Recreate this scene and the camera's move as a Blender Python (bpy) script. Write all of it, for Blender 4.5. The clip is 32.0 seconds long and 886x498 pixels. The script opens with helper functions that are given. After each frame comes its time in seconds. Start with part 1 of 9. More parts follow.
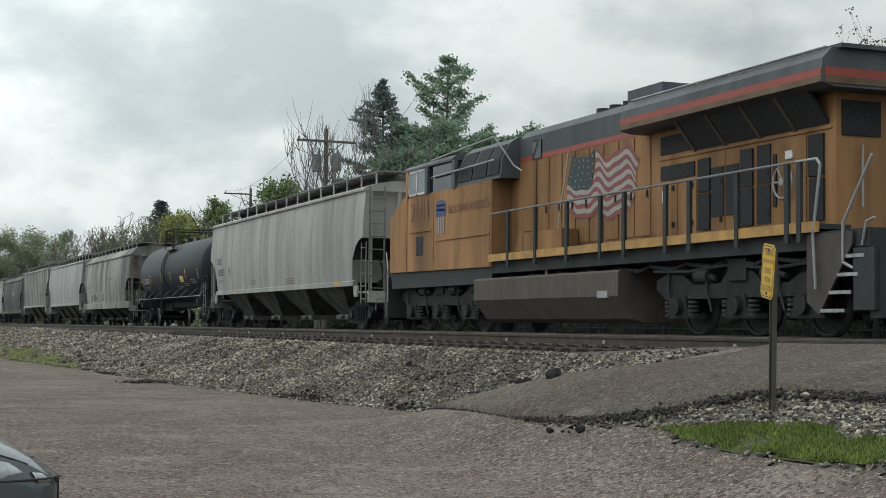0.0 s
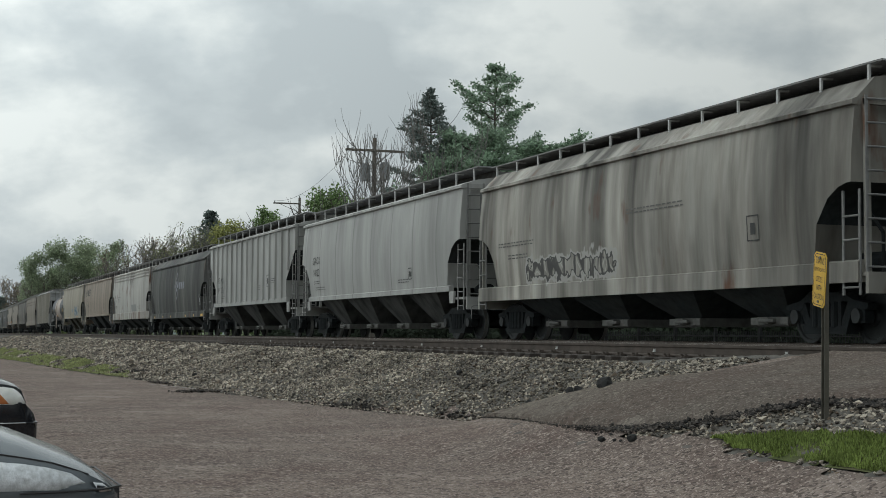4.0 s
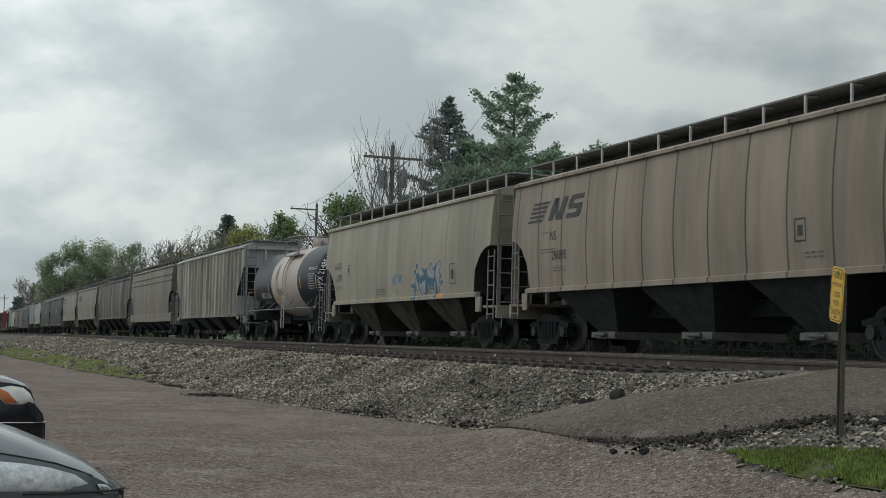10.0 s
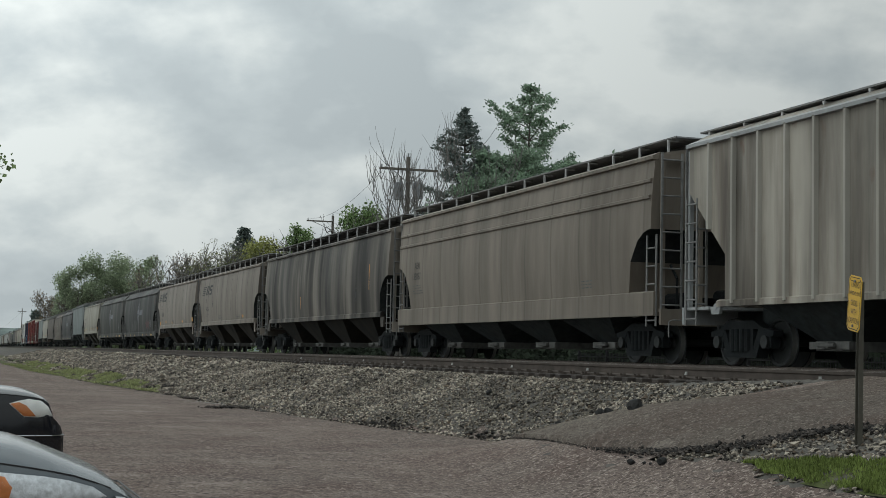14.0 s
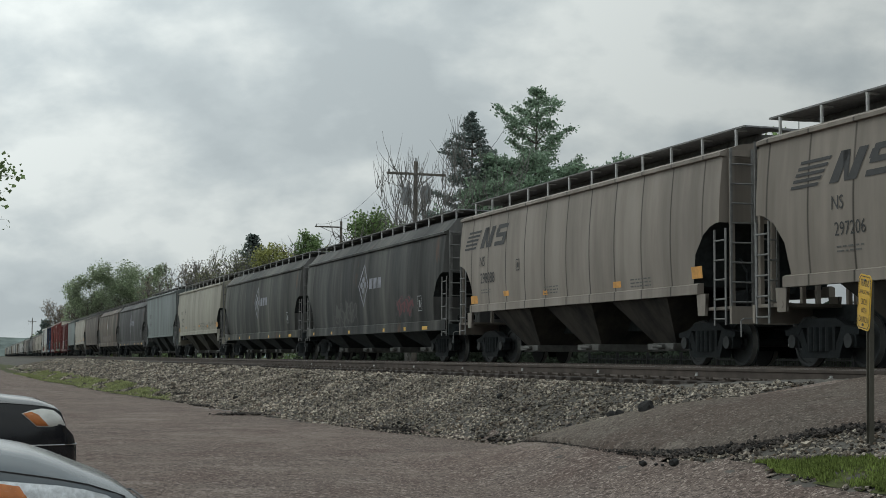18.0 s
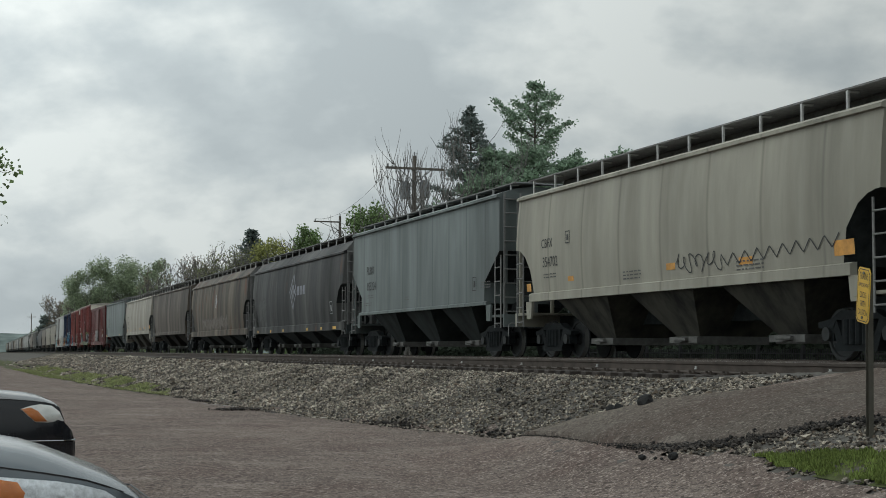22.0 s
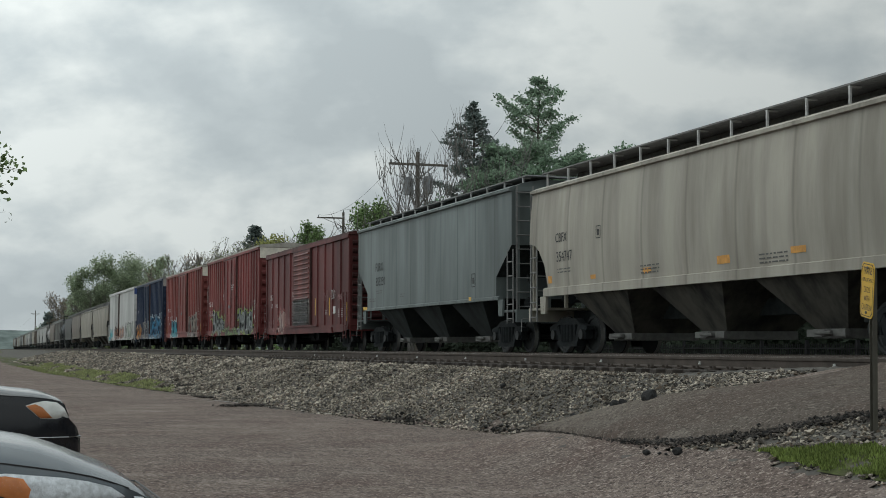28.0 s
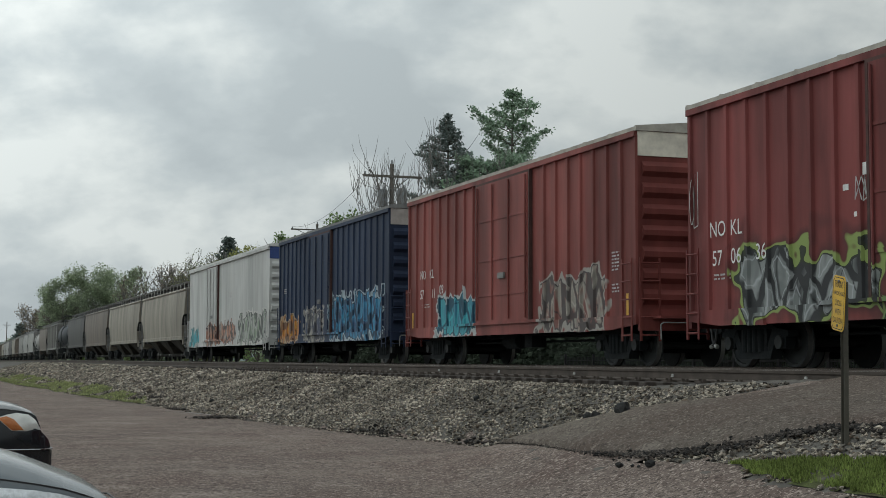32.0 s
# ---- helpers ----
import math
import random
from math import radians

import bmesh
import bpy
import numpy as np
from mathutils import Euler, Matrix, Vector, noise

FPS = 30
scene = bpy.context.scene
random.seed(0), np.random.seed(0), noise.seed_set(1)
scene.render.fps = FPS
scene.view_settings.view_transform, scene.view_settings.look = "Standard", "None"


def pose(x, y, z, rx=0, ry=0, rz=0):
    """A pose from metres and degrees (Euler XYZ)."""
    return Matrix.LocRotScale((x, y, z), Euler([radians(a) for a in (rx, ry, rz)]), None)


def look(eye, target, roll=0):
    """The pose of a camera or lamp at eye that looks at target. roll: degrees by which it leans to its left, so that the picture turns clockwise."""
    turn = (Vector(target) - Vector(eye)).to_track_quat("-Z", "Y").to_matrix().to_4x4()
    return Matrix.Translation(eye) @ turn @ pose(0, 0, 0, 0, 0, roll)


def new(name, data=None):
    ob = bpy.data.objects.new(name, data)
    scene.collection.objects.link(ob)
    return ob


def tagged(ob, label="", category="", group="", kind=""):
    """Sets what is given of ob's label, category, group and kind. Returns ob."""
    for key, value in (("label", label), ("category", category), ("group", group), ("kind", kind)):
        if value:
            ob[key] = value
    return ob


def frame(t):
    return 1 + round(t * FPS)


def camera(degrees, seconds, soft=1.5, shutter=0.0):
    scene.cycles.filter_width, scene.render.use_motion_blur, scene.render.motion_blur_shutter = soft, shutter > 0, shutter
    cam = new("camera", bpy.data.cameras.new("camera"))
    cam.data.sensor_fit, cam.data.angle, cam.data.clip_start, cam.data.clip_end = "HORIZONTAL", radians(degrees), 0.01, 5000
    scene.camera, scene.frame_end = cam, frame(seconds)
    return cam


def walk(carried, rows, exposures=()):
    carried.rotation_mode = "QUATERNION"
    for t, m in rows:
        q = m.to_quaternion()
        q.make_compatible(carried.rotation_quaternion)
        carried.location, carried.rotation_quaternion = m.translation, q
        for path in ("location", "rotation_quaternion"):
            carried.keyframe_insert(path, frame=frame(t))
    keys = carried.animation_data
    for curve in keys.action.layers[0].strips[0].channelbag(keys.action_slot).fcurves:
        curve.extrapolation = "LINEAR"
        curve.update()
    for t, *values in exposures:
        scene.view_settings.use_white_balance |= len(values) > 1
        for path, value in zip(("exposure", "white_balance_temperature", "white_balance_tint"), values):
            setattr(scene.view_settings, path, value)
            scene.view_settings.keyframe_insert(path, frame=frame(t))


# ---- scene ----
cam = camera(33.0, 32.0, soft=0.8)

# seconds, eye x y z, yaw, pitch, roll
PATH = [
    (0.0, -0.004, 0.010, 1.360, 68.40, 2.97, 0.54), (0.5, -0.009, 0.019, 1.358, 68.59, 3.03, 0.62),
    (1.0, -0.004, 0.016, 1.349, 68.88, 3.12, 0.70), (1.5, -0.003, 0.005, 1.350, 69.12, 3.26, 0.94),
    (2.0, 0.003, 0.006, 1.366, 69.60, 3.07, 0.79), (2.5, 0.002, 0.001, 1.355, 70.07, 2.99, 0.75),
    (3.0, -0.003, -0.001, 1.355, 70.19, 3.14, 0.66), (3.5, 0.076, -0.046, 1.373, 70.27, 3.26, 0.25),
    (5.5, 0.029, -0.034, 1.378, 70.23, 3.46, 0.73), (6.0, 0.044, -0.036, 1.374, 70.27, 3.59, 0.88),
    (6.5, 0.022, -0.025, 1.368, 70.22, 3.62, 0.90), (7.0, -0.024, 0.008, 1.368, 70.35, 3.57, 0.73),
    (7.5, -0.016, 0.010, 1.361, 70.42, 3.60, 0.58), (8.0, -0.026, 0.010, 1.363, 70.38, 3.54, 0.66),
    (8.5, -0.019, 0.006, 1.368, 70.45, 3.43, 1.00), (9.0, -0.023, 0.008, 1.363, 70.59, 3.50, 1.31),
    (9.5, -0.025, 0.014, 1.368, 70.74, 3.52, 1.51), (10.0, -0.022, 0.011, 1.367, 70.89, 3.59, 1.47),
    (10.5, -0.029, 0.018, 1.363, 70.95, 3.66, 1.42), (11.0, -0.031, 0.008, 1.362, 71.09, 3.69, 1.42),
    (11.5, -0.017, 0.009, 1.367, 71.26, 3.66, 1.25), (12.0, -0.018, 0.002, 1.365, 71.29, 3.70, 1.25),
    (12.5, -0.013, 0.007, 1.366, 71.35, 3.75, 1.25), (13.0, -0.016, 0.000, 1.370, 71.27, 3.81, 1.40),
    (13.5, -0.015, 0.009, 1.364, 71.39, 3.94, 1.39), (14.0, -0.017, 0.010, 1.364, 71.52, 4.01, 1.18),
    (14.5, -0.020, -0.000, 1.361, 71.58, 3.96, 1.07), (15.0, -0.004, -0.007, 1.368, 71.82, 3.96, 0.96),
    (15.5, -0.007, 0.003, 1.367, 71.90, 3.93, 0.95), (17.5, 0.003, 0.000, 1.366, 71.93, 4.13, 0.43),
    (18.0, 0.003, -0.003, 1.366, 71.85, 4.16, 0.42), (18.5, -0.004, 0.003, 1.370, 71.77, 4.22, 0.47),
    (19.0, -0.013, 0.000, 1.368, 71.68, 4.24, 0.63), (19.5, 0.002, -0.002, 1.367, 71.62, 4.28, 0.78),
    (20.0, -0.012, 0.003, 1.366, 71.59, 4.09, 0.69), (20.5, -0.007, 0.002, 1.366, 71.78, 4.10, 0.70),
    (21.0, 0.008, -0.004, 1.367, 71.81, 4.14, 0.63), (21.5, -0.014, 0.010, 1.363, 71.85, 4.05, 0.49),
    (22.0, -0.013, 0.007, 1.365, 71.81, 3.95, 0.24), (22.5, -0.025, 0.012, 1.364, 71.82, 3.92, 0.14),
    (23.0, -0.009, 0.005, 1.365, 71.85, 3.97, 0.05), (23.5, -0.016, 0.002, 1.369, 71.78, 3.95, 0.17),
    (24.0, 0.001, 0.006, 1.374, 71.78, 4.04, 0.24), (24.5, 0.001, 0.001, 1.369, 71.94, 4.05, 0.22),
    (25.0, 0.000, 0.003, 1.368, 72.03, 3.98, 0.17), (25.5, 0.005, 0.004, 1.368, 72.08, 4.01, 0.26),
    (27.5, -0.013, 0.010, 1.365, 71.94, 3.85, 0.23), (28.0, -0.003, -0.001, 1.365, 71.94, 3.79, 0.10),
    (28.5, -0.008, 0.012, 1.365, 71.84, 3.91, 0.06), (29.0, -0.013, 0.004, 1.367, 71.57, 4.01, 0.18),
    (29.5, -0.003, 0.005, 1.375, 71.48, 4.00, 0.14), (30.0, -0.003, 0.004, 1.374, 71.48, 4.01, 0.11),
    (30.5, -0.004, 0.006, 1.364, 71.46, 4.02, -0.12), (31.0, 0.001, 0.006, 1.366, 71.25, 4.17, -0.12),
    (31.5, -0.004, 0.012, 1.367, 71.13, 4.21, -0.10), (32.0, 0.014, -0.005, 1.368, 70.94, 4.25, 0.18),
]


def eye_pose(x, y, z, yaw, pitch, roll):
    return pose(x, y, z, 90 + pitch, 0, yaw) @ pose(0, 0, 0, 0, 0, roll)


walk(cam, [(r[0], eye_pose(*r[1:])) for r in PATH], [(0.0, 0.30, 6350, 3.2), (2.0, 0.19, 6350, 3.2), (3.5, 0.08, 6350, 3.2), (6.0, -0.04, 6350, 3.2), (32.0, -0.05, 6350, 3.2)])

# ---- sky and sun ----
world = bpy.data.worlds.new("overcast_sky")
scene.world = world
world.use_nodes = True
wt = world.node_tree
wt.nodes.clear()


def wnode(kind, **values):
    n = wt.nodes.new(kind)
    for k, v in values.items():
        n.inputs[k.replace("_", " ")].default_value = v
    return n


def wmath(op, a, b=0.0, clamp=False):
    n = wt.nodes.new("ShaderNodeMath")
    n.operation, n.use_clamp = op, clamp
    for i, v in enumerate((a, b)):
        if isinstance(v, (int, float)):
            n.inputs[i].default_value = v
        else:
            wt.links.new(v, n.inputs[i])
    return n.outputs[0]


w_out = wt.nodes.new("ShaderNodeOutputWorld")
w_bg = wt.nodes.new("ShaderNodeBackground")
w_co = wt.nodes.new("ShaderNodeTexCoord")
w_sep = wt.nodes.new("ShaderNodeSeparateXYZ")
wt.links.new(w_co.outputs["Generated"], w_sep.inputs[0])
# clouds lie on a flat deck: the direction divided by its height
w_up = wmath("ADD", wmath("MAXIMUM", w_sep.outputs["Z"], 0.0), 0.62)
w_deck = wt.nodes.new("ShaderNodeCombineXYZ")
# its rolls lie across the railway, longer than they are deep
w_along = wmath("ADD", wmath("MULTIPLY", w_sep.outputs["X"], -0.94), wmath("MULTIPLY", w_sep.outputs["Y"], 0.34))
w_side = wmath("ADD", wmath("MULTIPLY", w_sep.outputs["X"], 0.34), wmath("MULTIPLY", w_sep.outputs["Y"], 0.94))
wt.links.new(wmath("DIVIDE", wmath("MULTIPLY", w_along, 1.12), w_up), w_deck.inputs[0])
wt.links.new(wmath("DIVIDE", wmath("MULTIPLY", w_side, 0.88), w_up), w_deck.inputs[1])
w_deck.inputs[2].default_value = 8.2
w_big = wnode("ShaderNodeTexNoise", Scale=5.2, Detail=7.0, Roughness=0.5, Distortion=0.1)
w_fine = wnode("ShaderNodeTexNoise", Scale=13.0, Detail=6.0, Roughness=0.52)
wt.links.new(w_deck.outputs[0], w_big.inputs["Vector"])
wt.links.new(w_deck.outputs[0], w_fine.inputs["Vector"])
w_sum = wmath("ADD", wmath("MULTIPLY", w_big.outputs["Fac"], 0.66), wmath("MULTIPLY", w_fine.outputs["Fac"], 0.34))
w_ramp = wt.nodes.new("ShaderNodeValToRGB")
wt.links.new(w_sum, w_ramp.inputs[0])
CLOUDS = [(0.41, (0.43, 0.458, 0.482)), (0.475, (0.49, 0.517, 0.538)), (0.52, (0.565, 0.585, 0.597)), (0.585, (0.68, 0.69, 0.69))]
while len(w_ramp.color_ramp.elements) < len(CLOUDS):
    w_ramp.color_ramp.elements.new(0.5)
for el, (at, col) in zip(w_ramp.color_ramp.elements, CLOUDS):
    el.position, el.color = at, (*col, 1)
# an overcast dome is brighter towards its top, and its cloud is thicker to one side
w_thick = wmath("MAXIMUM", wmath("MINIMUM", wmath("SUBTRACT", 1.0, wmath("MULTIPLY", w_side, 0.9)), 1.40), 0.78)
w_rise = wmath("MULTIPLY", wmath("MINIMUM", wmath("ADD", wmath("MULTIPLY", wmath("MAXIMUM", w_sep.outputs["Z"], 0.0), 1.5), 0.79), 1.62), w_thick)
w_mul = wt.nodes.new("ShaderNodeMix")
w_mul.data_type, w_mul.blend_type = "RGBA", "MULTIPLY"
w_mul.inputs["Factor"].default_value = 1.0
wt.links.new(w_ramp.outputs["Color"], w_mul.inputs["A"])
w_grey = wt.nodes.new("ShaderNodeCombineXYZ")
for i in range(3):
    wt.links.new(w_rise, w_grey.inputs[i])
wt.links.new(w_grey.outputs[0], w_mul.inputs["B"])
wt.links.new(w_mul.outputs["Result"], w_bg.inputs["Color"])
w_bg.inputs["Strength"].default_value = 1.0
wt.links.new(w_bg.outputs[0], w_out.inputs["Surface"])

sun = new("sun", bpy.data.lights.new("sun", "SUN"))
sun.data.energy, sun.data.angle, sun.data.color = 0.35, radians(40), (1.0, 0.97, 0.92)
sun.matrix_world = look((0, 0, 50), (38, 16, 0))

# ---- materials ----
MATS = {}


def mat(name, color, rough=0.6, metal=0.0, vary=0.25, scale=3.0, stretch=(1, 1, 1), dirt=None, dirt_amount=0.0, dirt_scale=1.2,
        dirt_stretch=(1, 1, 1), bump=0.0, bump_scale=40.0, emit=None, spec=0.5, island=0.0, per_object=0.0):
    """A surface with grain, a second larger scale of stains and a fine relief, in the object's own metres."""
    if name in MATS:
        return MATS[name]
    m = bpy.data.materials.new(name)
    m.use_nodes = True
    t = m.node_tree
    p = t.nodes["Principled BSDF"]
    p.inputs["Roughness"].default_value, p.inputs["Metallic"].default_value = rough, metal
    p.inputs["Specular IOR Level"].default_value = spec
    co = t.nodes.new("ShaderNodeTexCoord")

    def noise_at(sc, st, detail=5.0):
        mp = t.nodes.new("ShaderNodeMapping")
        mp.inputs["Scale"].default_value = [sc * s for s in st]
        t.links.new(co.outputs["Object"], mp.inputs["Vector"])
        n = t.nodes.new("ShaderNodeTexNoise")
        n.inputs["Scale"].default_value, n.inputs["Detail"].default_value = 1.0, detail
        n.inputs["Roughness"].default_value = 0.6
        t.links.new(mp.outputs[0], n.inputs["Vector"])
        return n.outputs["Fac"]

    def span(fac, lo, hi, a=0.3, b=0.7):
        r = t.nodes.new("ShaderNodeMapRange")
        r.inputs["From Min"].default_value, r.inputs["From Max"].default_value = a, b
        r.inputs["To Min"].default_value, r.inputs["To Max"].default_value = lo, hi
        t.links.new(fac, r.inputs["Value"])
        return r.outputs[0]

    def mix(kind, fac, a, b):
        n = t.nodes.new("ShaderNodeMix")
        n.data_type, n.blend_type = "RGBA", kind
        for sock, v in (("Factor", fac), ("A", a), ("B", b)):
            if isinstance(v, (int, float)):
                n.inputs[sock].default_value = v
            elif isinstance(v, tuple):
                n.inputs[sock].default_value = (*v, 1) if len(v) == 3 else v
            else:
                t.links.new(v, n.inputs[sock])
        return n.outputs["Result"]

    def gray(fac):
        c = t.nodes.new("ShaderNodeCombineXYZ")
        for i in range(3):
            t.links.new(fac, c.inputs[i])
        return c.outputs[0]

    col = mix("MULTIPLY", 1.0, tuple(color), gray(span(noise_at(scale, stretch), 1 - vary, 1 + vary)))
    if island:
        g = t.nodes.new("ShaderNodeNewGeometry")
        col = mix("MULTIPLY", 1.0, col, gray(span(g.outputs["Random Per Island"], 1 - island, 1 + island, 0, 1)))
    if per_object:
        g = t.nodes.new("ShaderNodeObjectInfo")
        col = mix("MULTIPLY", 1.0, col, gray(span(g.outputs["Random"], 1 - per_object, 1 + per_object, 0, 1)))
    if dirt:
        f = span(noise_at(dirt_scale, dirt_stretch, 7.0), 0.0, dirt_amount, 0.42, 0.68)
        col = mix("MIX", f, col, tuple(dirt))
    t.links.new(col, p.inputs["Base Color"])
    if bump:
        b = t.nodes.new("ShaderNodeBump")
        b.inputs["Strength"].default_value, b.inputs["Distance"].default_value = bump, 0.02
        t.links.new(noise_at(bump_scale, (1, 1, 1)), b.inputs["Height"])
        t.links.new(b.outputs[0], p.inputs["Normal"])
    if emit:
        p.inputs["Emission Color"].default_value, p.inputs["Emission Strength"].default_value = (*emit[:3], 1), emit[3]
    MATS[name] = m
    return m


def leafy(m, share=0.58):
    """Let light through thin leaves."""
    t = m.node_tree
    p = t.nodes["Principled BSDF"]
    tr, mx, out = t.nodes.new("ShaderNodeBsdfTranslucent"), t.nodes.new("ShaderNodeMixShader"), t.nodes["Material Output"]
    t.links.new(p.inputs["Base Color"].links[0].from_socket, tr.inputs["Color"])
    mx.inputs[0].default_value = share
    t.links.new(p.outputs[0], mx.inputs[1])
    t.links.new(tr.outputs[0], mx.inputs[2])
    t.links.new(mx.outputs[0], out.inputs["Surface"])
    return m


def paint(name, color, grime=(0.06, 0.055, 0.05), amount=0.5, vary=0.12, rough=0.55, streak=1.3):
    """Weathered car paint: rain streaks run down the side, with grain between them."""
    return mat(name, color, rough, 0.0, vary, 2.2, (1, 1, 0.35), grime, amount, streak, (1.0, 1.0, 0.13), 0.08, 9.0, spec=0.3)


# sooty underframe steel; on hopper bays and body undersides its dark tone paints in shade
STEEL_DARK = mat("soot_and_shade_steel", (0.028, 0.033, 0.034), 0.9, 0.0, 0.4, 5.0, dirt=(0.048, 0.046, 0.042), dirt_amount=0.45, spec=0.15, bump=0.2, bump_scale=25)
TRUCK = mat("grimy_cast_steel", (0.0125, 0.015, 0.016), 0.85, 0.0, 0.35, 6.0, dirt=(0.02, 0.02, 0.0195), dirt_amount=0.5, spec=0.15, bump=0.3, bump_scale=30)
WHEEL = mat("worn_wheel_steel", (0.019, 0.021, 0.021), 0.7, 0.3, 0.3, 8.0)
TREAD = mat("bright_tread_steel", (0.22, 0.22, 0.21), 0.45, 0.6, 0.1, 8.0)
RAIL_SIDE = mat("rusty_rail_steel", (0.066, 0.054, 0.046), 0.85, 0.0, 0.3, 4.0, spec=0.2, bump=0.2, bump_scale=60)
RAIL_TOP = mat("polished_rail_head", (0.24, 0.23, 0.225), 0.5, 0.6, 0.25, 3.0, (0.2, 3, 3))
TIE = mat("creosoted_timber", (0.04, 0.032, 0.027), 0.95, 0.0, 0.4, 3.0, (6, 1, 6), bump=0.5, bump_scale=20, per_object=0.25)


def paving(name, base, pale, dark, grain=46.0, patch=1.3, patch_amount=0.6, specks=0.8, worn=0.26, bump=0.8):
    """Worn asphalt: broad tone, pale scuffed patches, coarse grain and single light and dark stones in it."""
    m = mat(name, base, 0.95, 0.0, 0.48, grain, dirt=pale, dirt_amount=patch_amount, dirt_scale=patch, bump=bump, bump_scale=grain, spec=0.06)
    t = m.node_tree
    p = t.nodes["Principled BSDF"]
    src = p.inputs["Base Color"].links[0].from_socket
    co = t.nodes.new("ShaderNodeTexCoord")

    def blend(kind, fac, a, b):
        n = t.nodes.new("ShaderNodeMix")
        n.data_type, n.blend_type = "RGBA", kind
        t.links.new(fac, n.inputs["Factor"])
        t.links.new(a, n.inputs["A"])
        n.inputs["B"].default_value = (*b, 1)
        return n.outputs["Result"]

    def limits(value, a, b, lo, hi):
        n = t.nodes.new("ShaderNodeMapRange")
        for k, v in (("From Min", a), ("From Max", b), ("To Min", lo), ("To Max", hi)):
            n.inputs[k].default_value = v
        t.links.new(value, n.inputs["Value"])
        return n.outputs[0]

    wide = t.nodes.new("ShaderNodeTexNoise")
    wide.inputs["Scale"].default_value, wide.inputs["Detail"].default_value = 0.22, 4.0
    t.links.new(co.outputs["Object"], wide.inputs["Vector"])
    src = blend("MIX", limits(wide.outputs["Fac"], 0.42, 0.62, 0.0, worn * 2), src, dark)
    scuff = t.nodes.new("ShaderNodeTexNoise")
    scuff.inputs["Scale"].default_value, scuff.inputs["Detail"].default_value, scuff.inputs["Roughness"].default_value = 0.9, 9.0, 0.68
    t.links.new(co.outputs["Object"], scuff.inputs["Vector"])
    src = blend("MIX", limits(scuff.outputs["Fac"], 0.53, 0.64, 0.0, 0.6), src, tuple(v * 1.3 for v in pale))
    blot = t.nodes.new("ShaderNodeTexNoise")
    blot.inputs["Scale"].default_value, blot.inputs["Detail"].default_value, blot.inputs["Roughness"].default_value = 0.6, 8.0, 0.66
    t.links.new(co.outputs["Object"], blot.inputs["Vector"])
    src = blend("MIX", limits(blot.outputs["Fac"], 0.46, 0.62, 0.0, 0.62), src, tuple(v * k for v, k in zip(dark, (1.08, 0.95, 0.92))))
    # a net of fine cracks, bent by noise
    bent = t.nodes.new("ShaderNodeMix")
    bent.data_type, bent.inputs["Factor"].default_value = "RGBA", 0.12
    t.links.new(co.outputs["Object"], bent.inputs["A"])
    t.links.new(scuff.outputs["Color"], bent.inputs["B"])
    net = t.nodes.new("ShaderNodeTexVoronoi")
    net.feature, net.inputs["Scale"].default_value = "DISTANCE_TO_EDGE", 1.1
    t.links.new(bent.outputs["Result"], net.inputs["Vector"])
    src = blend("MIX", limits(net.outputs["Distance"], 0.004, 0.02, 0.34, 0.0), src, tuple(v * 0.6 for v in dark))
    for sc, lo, hi, tone in ((60.0, 0.82, 0.88, pale), (44.0, 0.2, 0.12, dark), (26.0, 0.95, 0.97, pale), (22.0, 0.08, 0.05, dark)):
        cell = t.nodes.new("ShaderNodeTexVoronoi")
        cell.inputs["Scale"].default_value = sc
        t.links.new(co.outputs["Object"], cell.inputs["Vector"])
        parts = t.nodes.new("ShaderNodeSeparateColor")
        t.links.new(cell.outputs["Color"], parts.inputs[0])
        src = blend("MIX", limits(parts.outputs[0], lo, hi, 0.0, specks), src, tuple(v * (1.5 if tone is pale else 0.6) for v in tone))
    t.links.new(src, p.inputs["Base Color"])
    return m


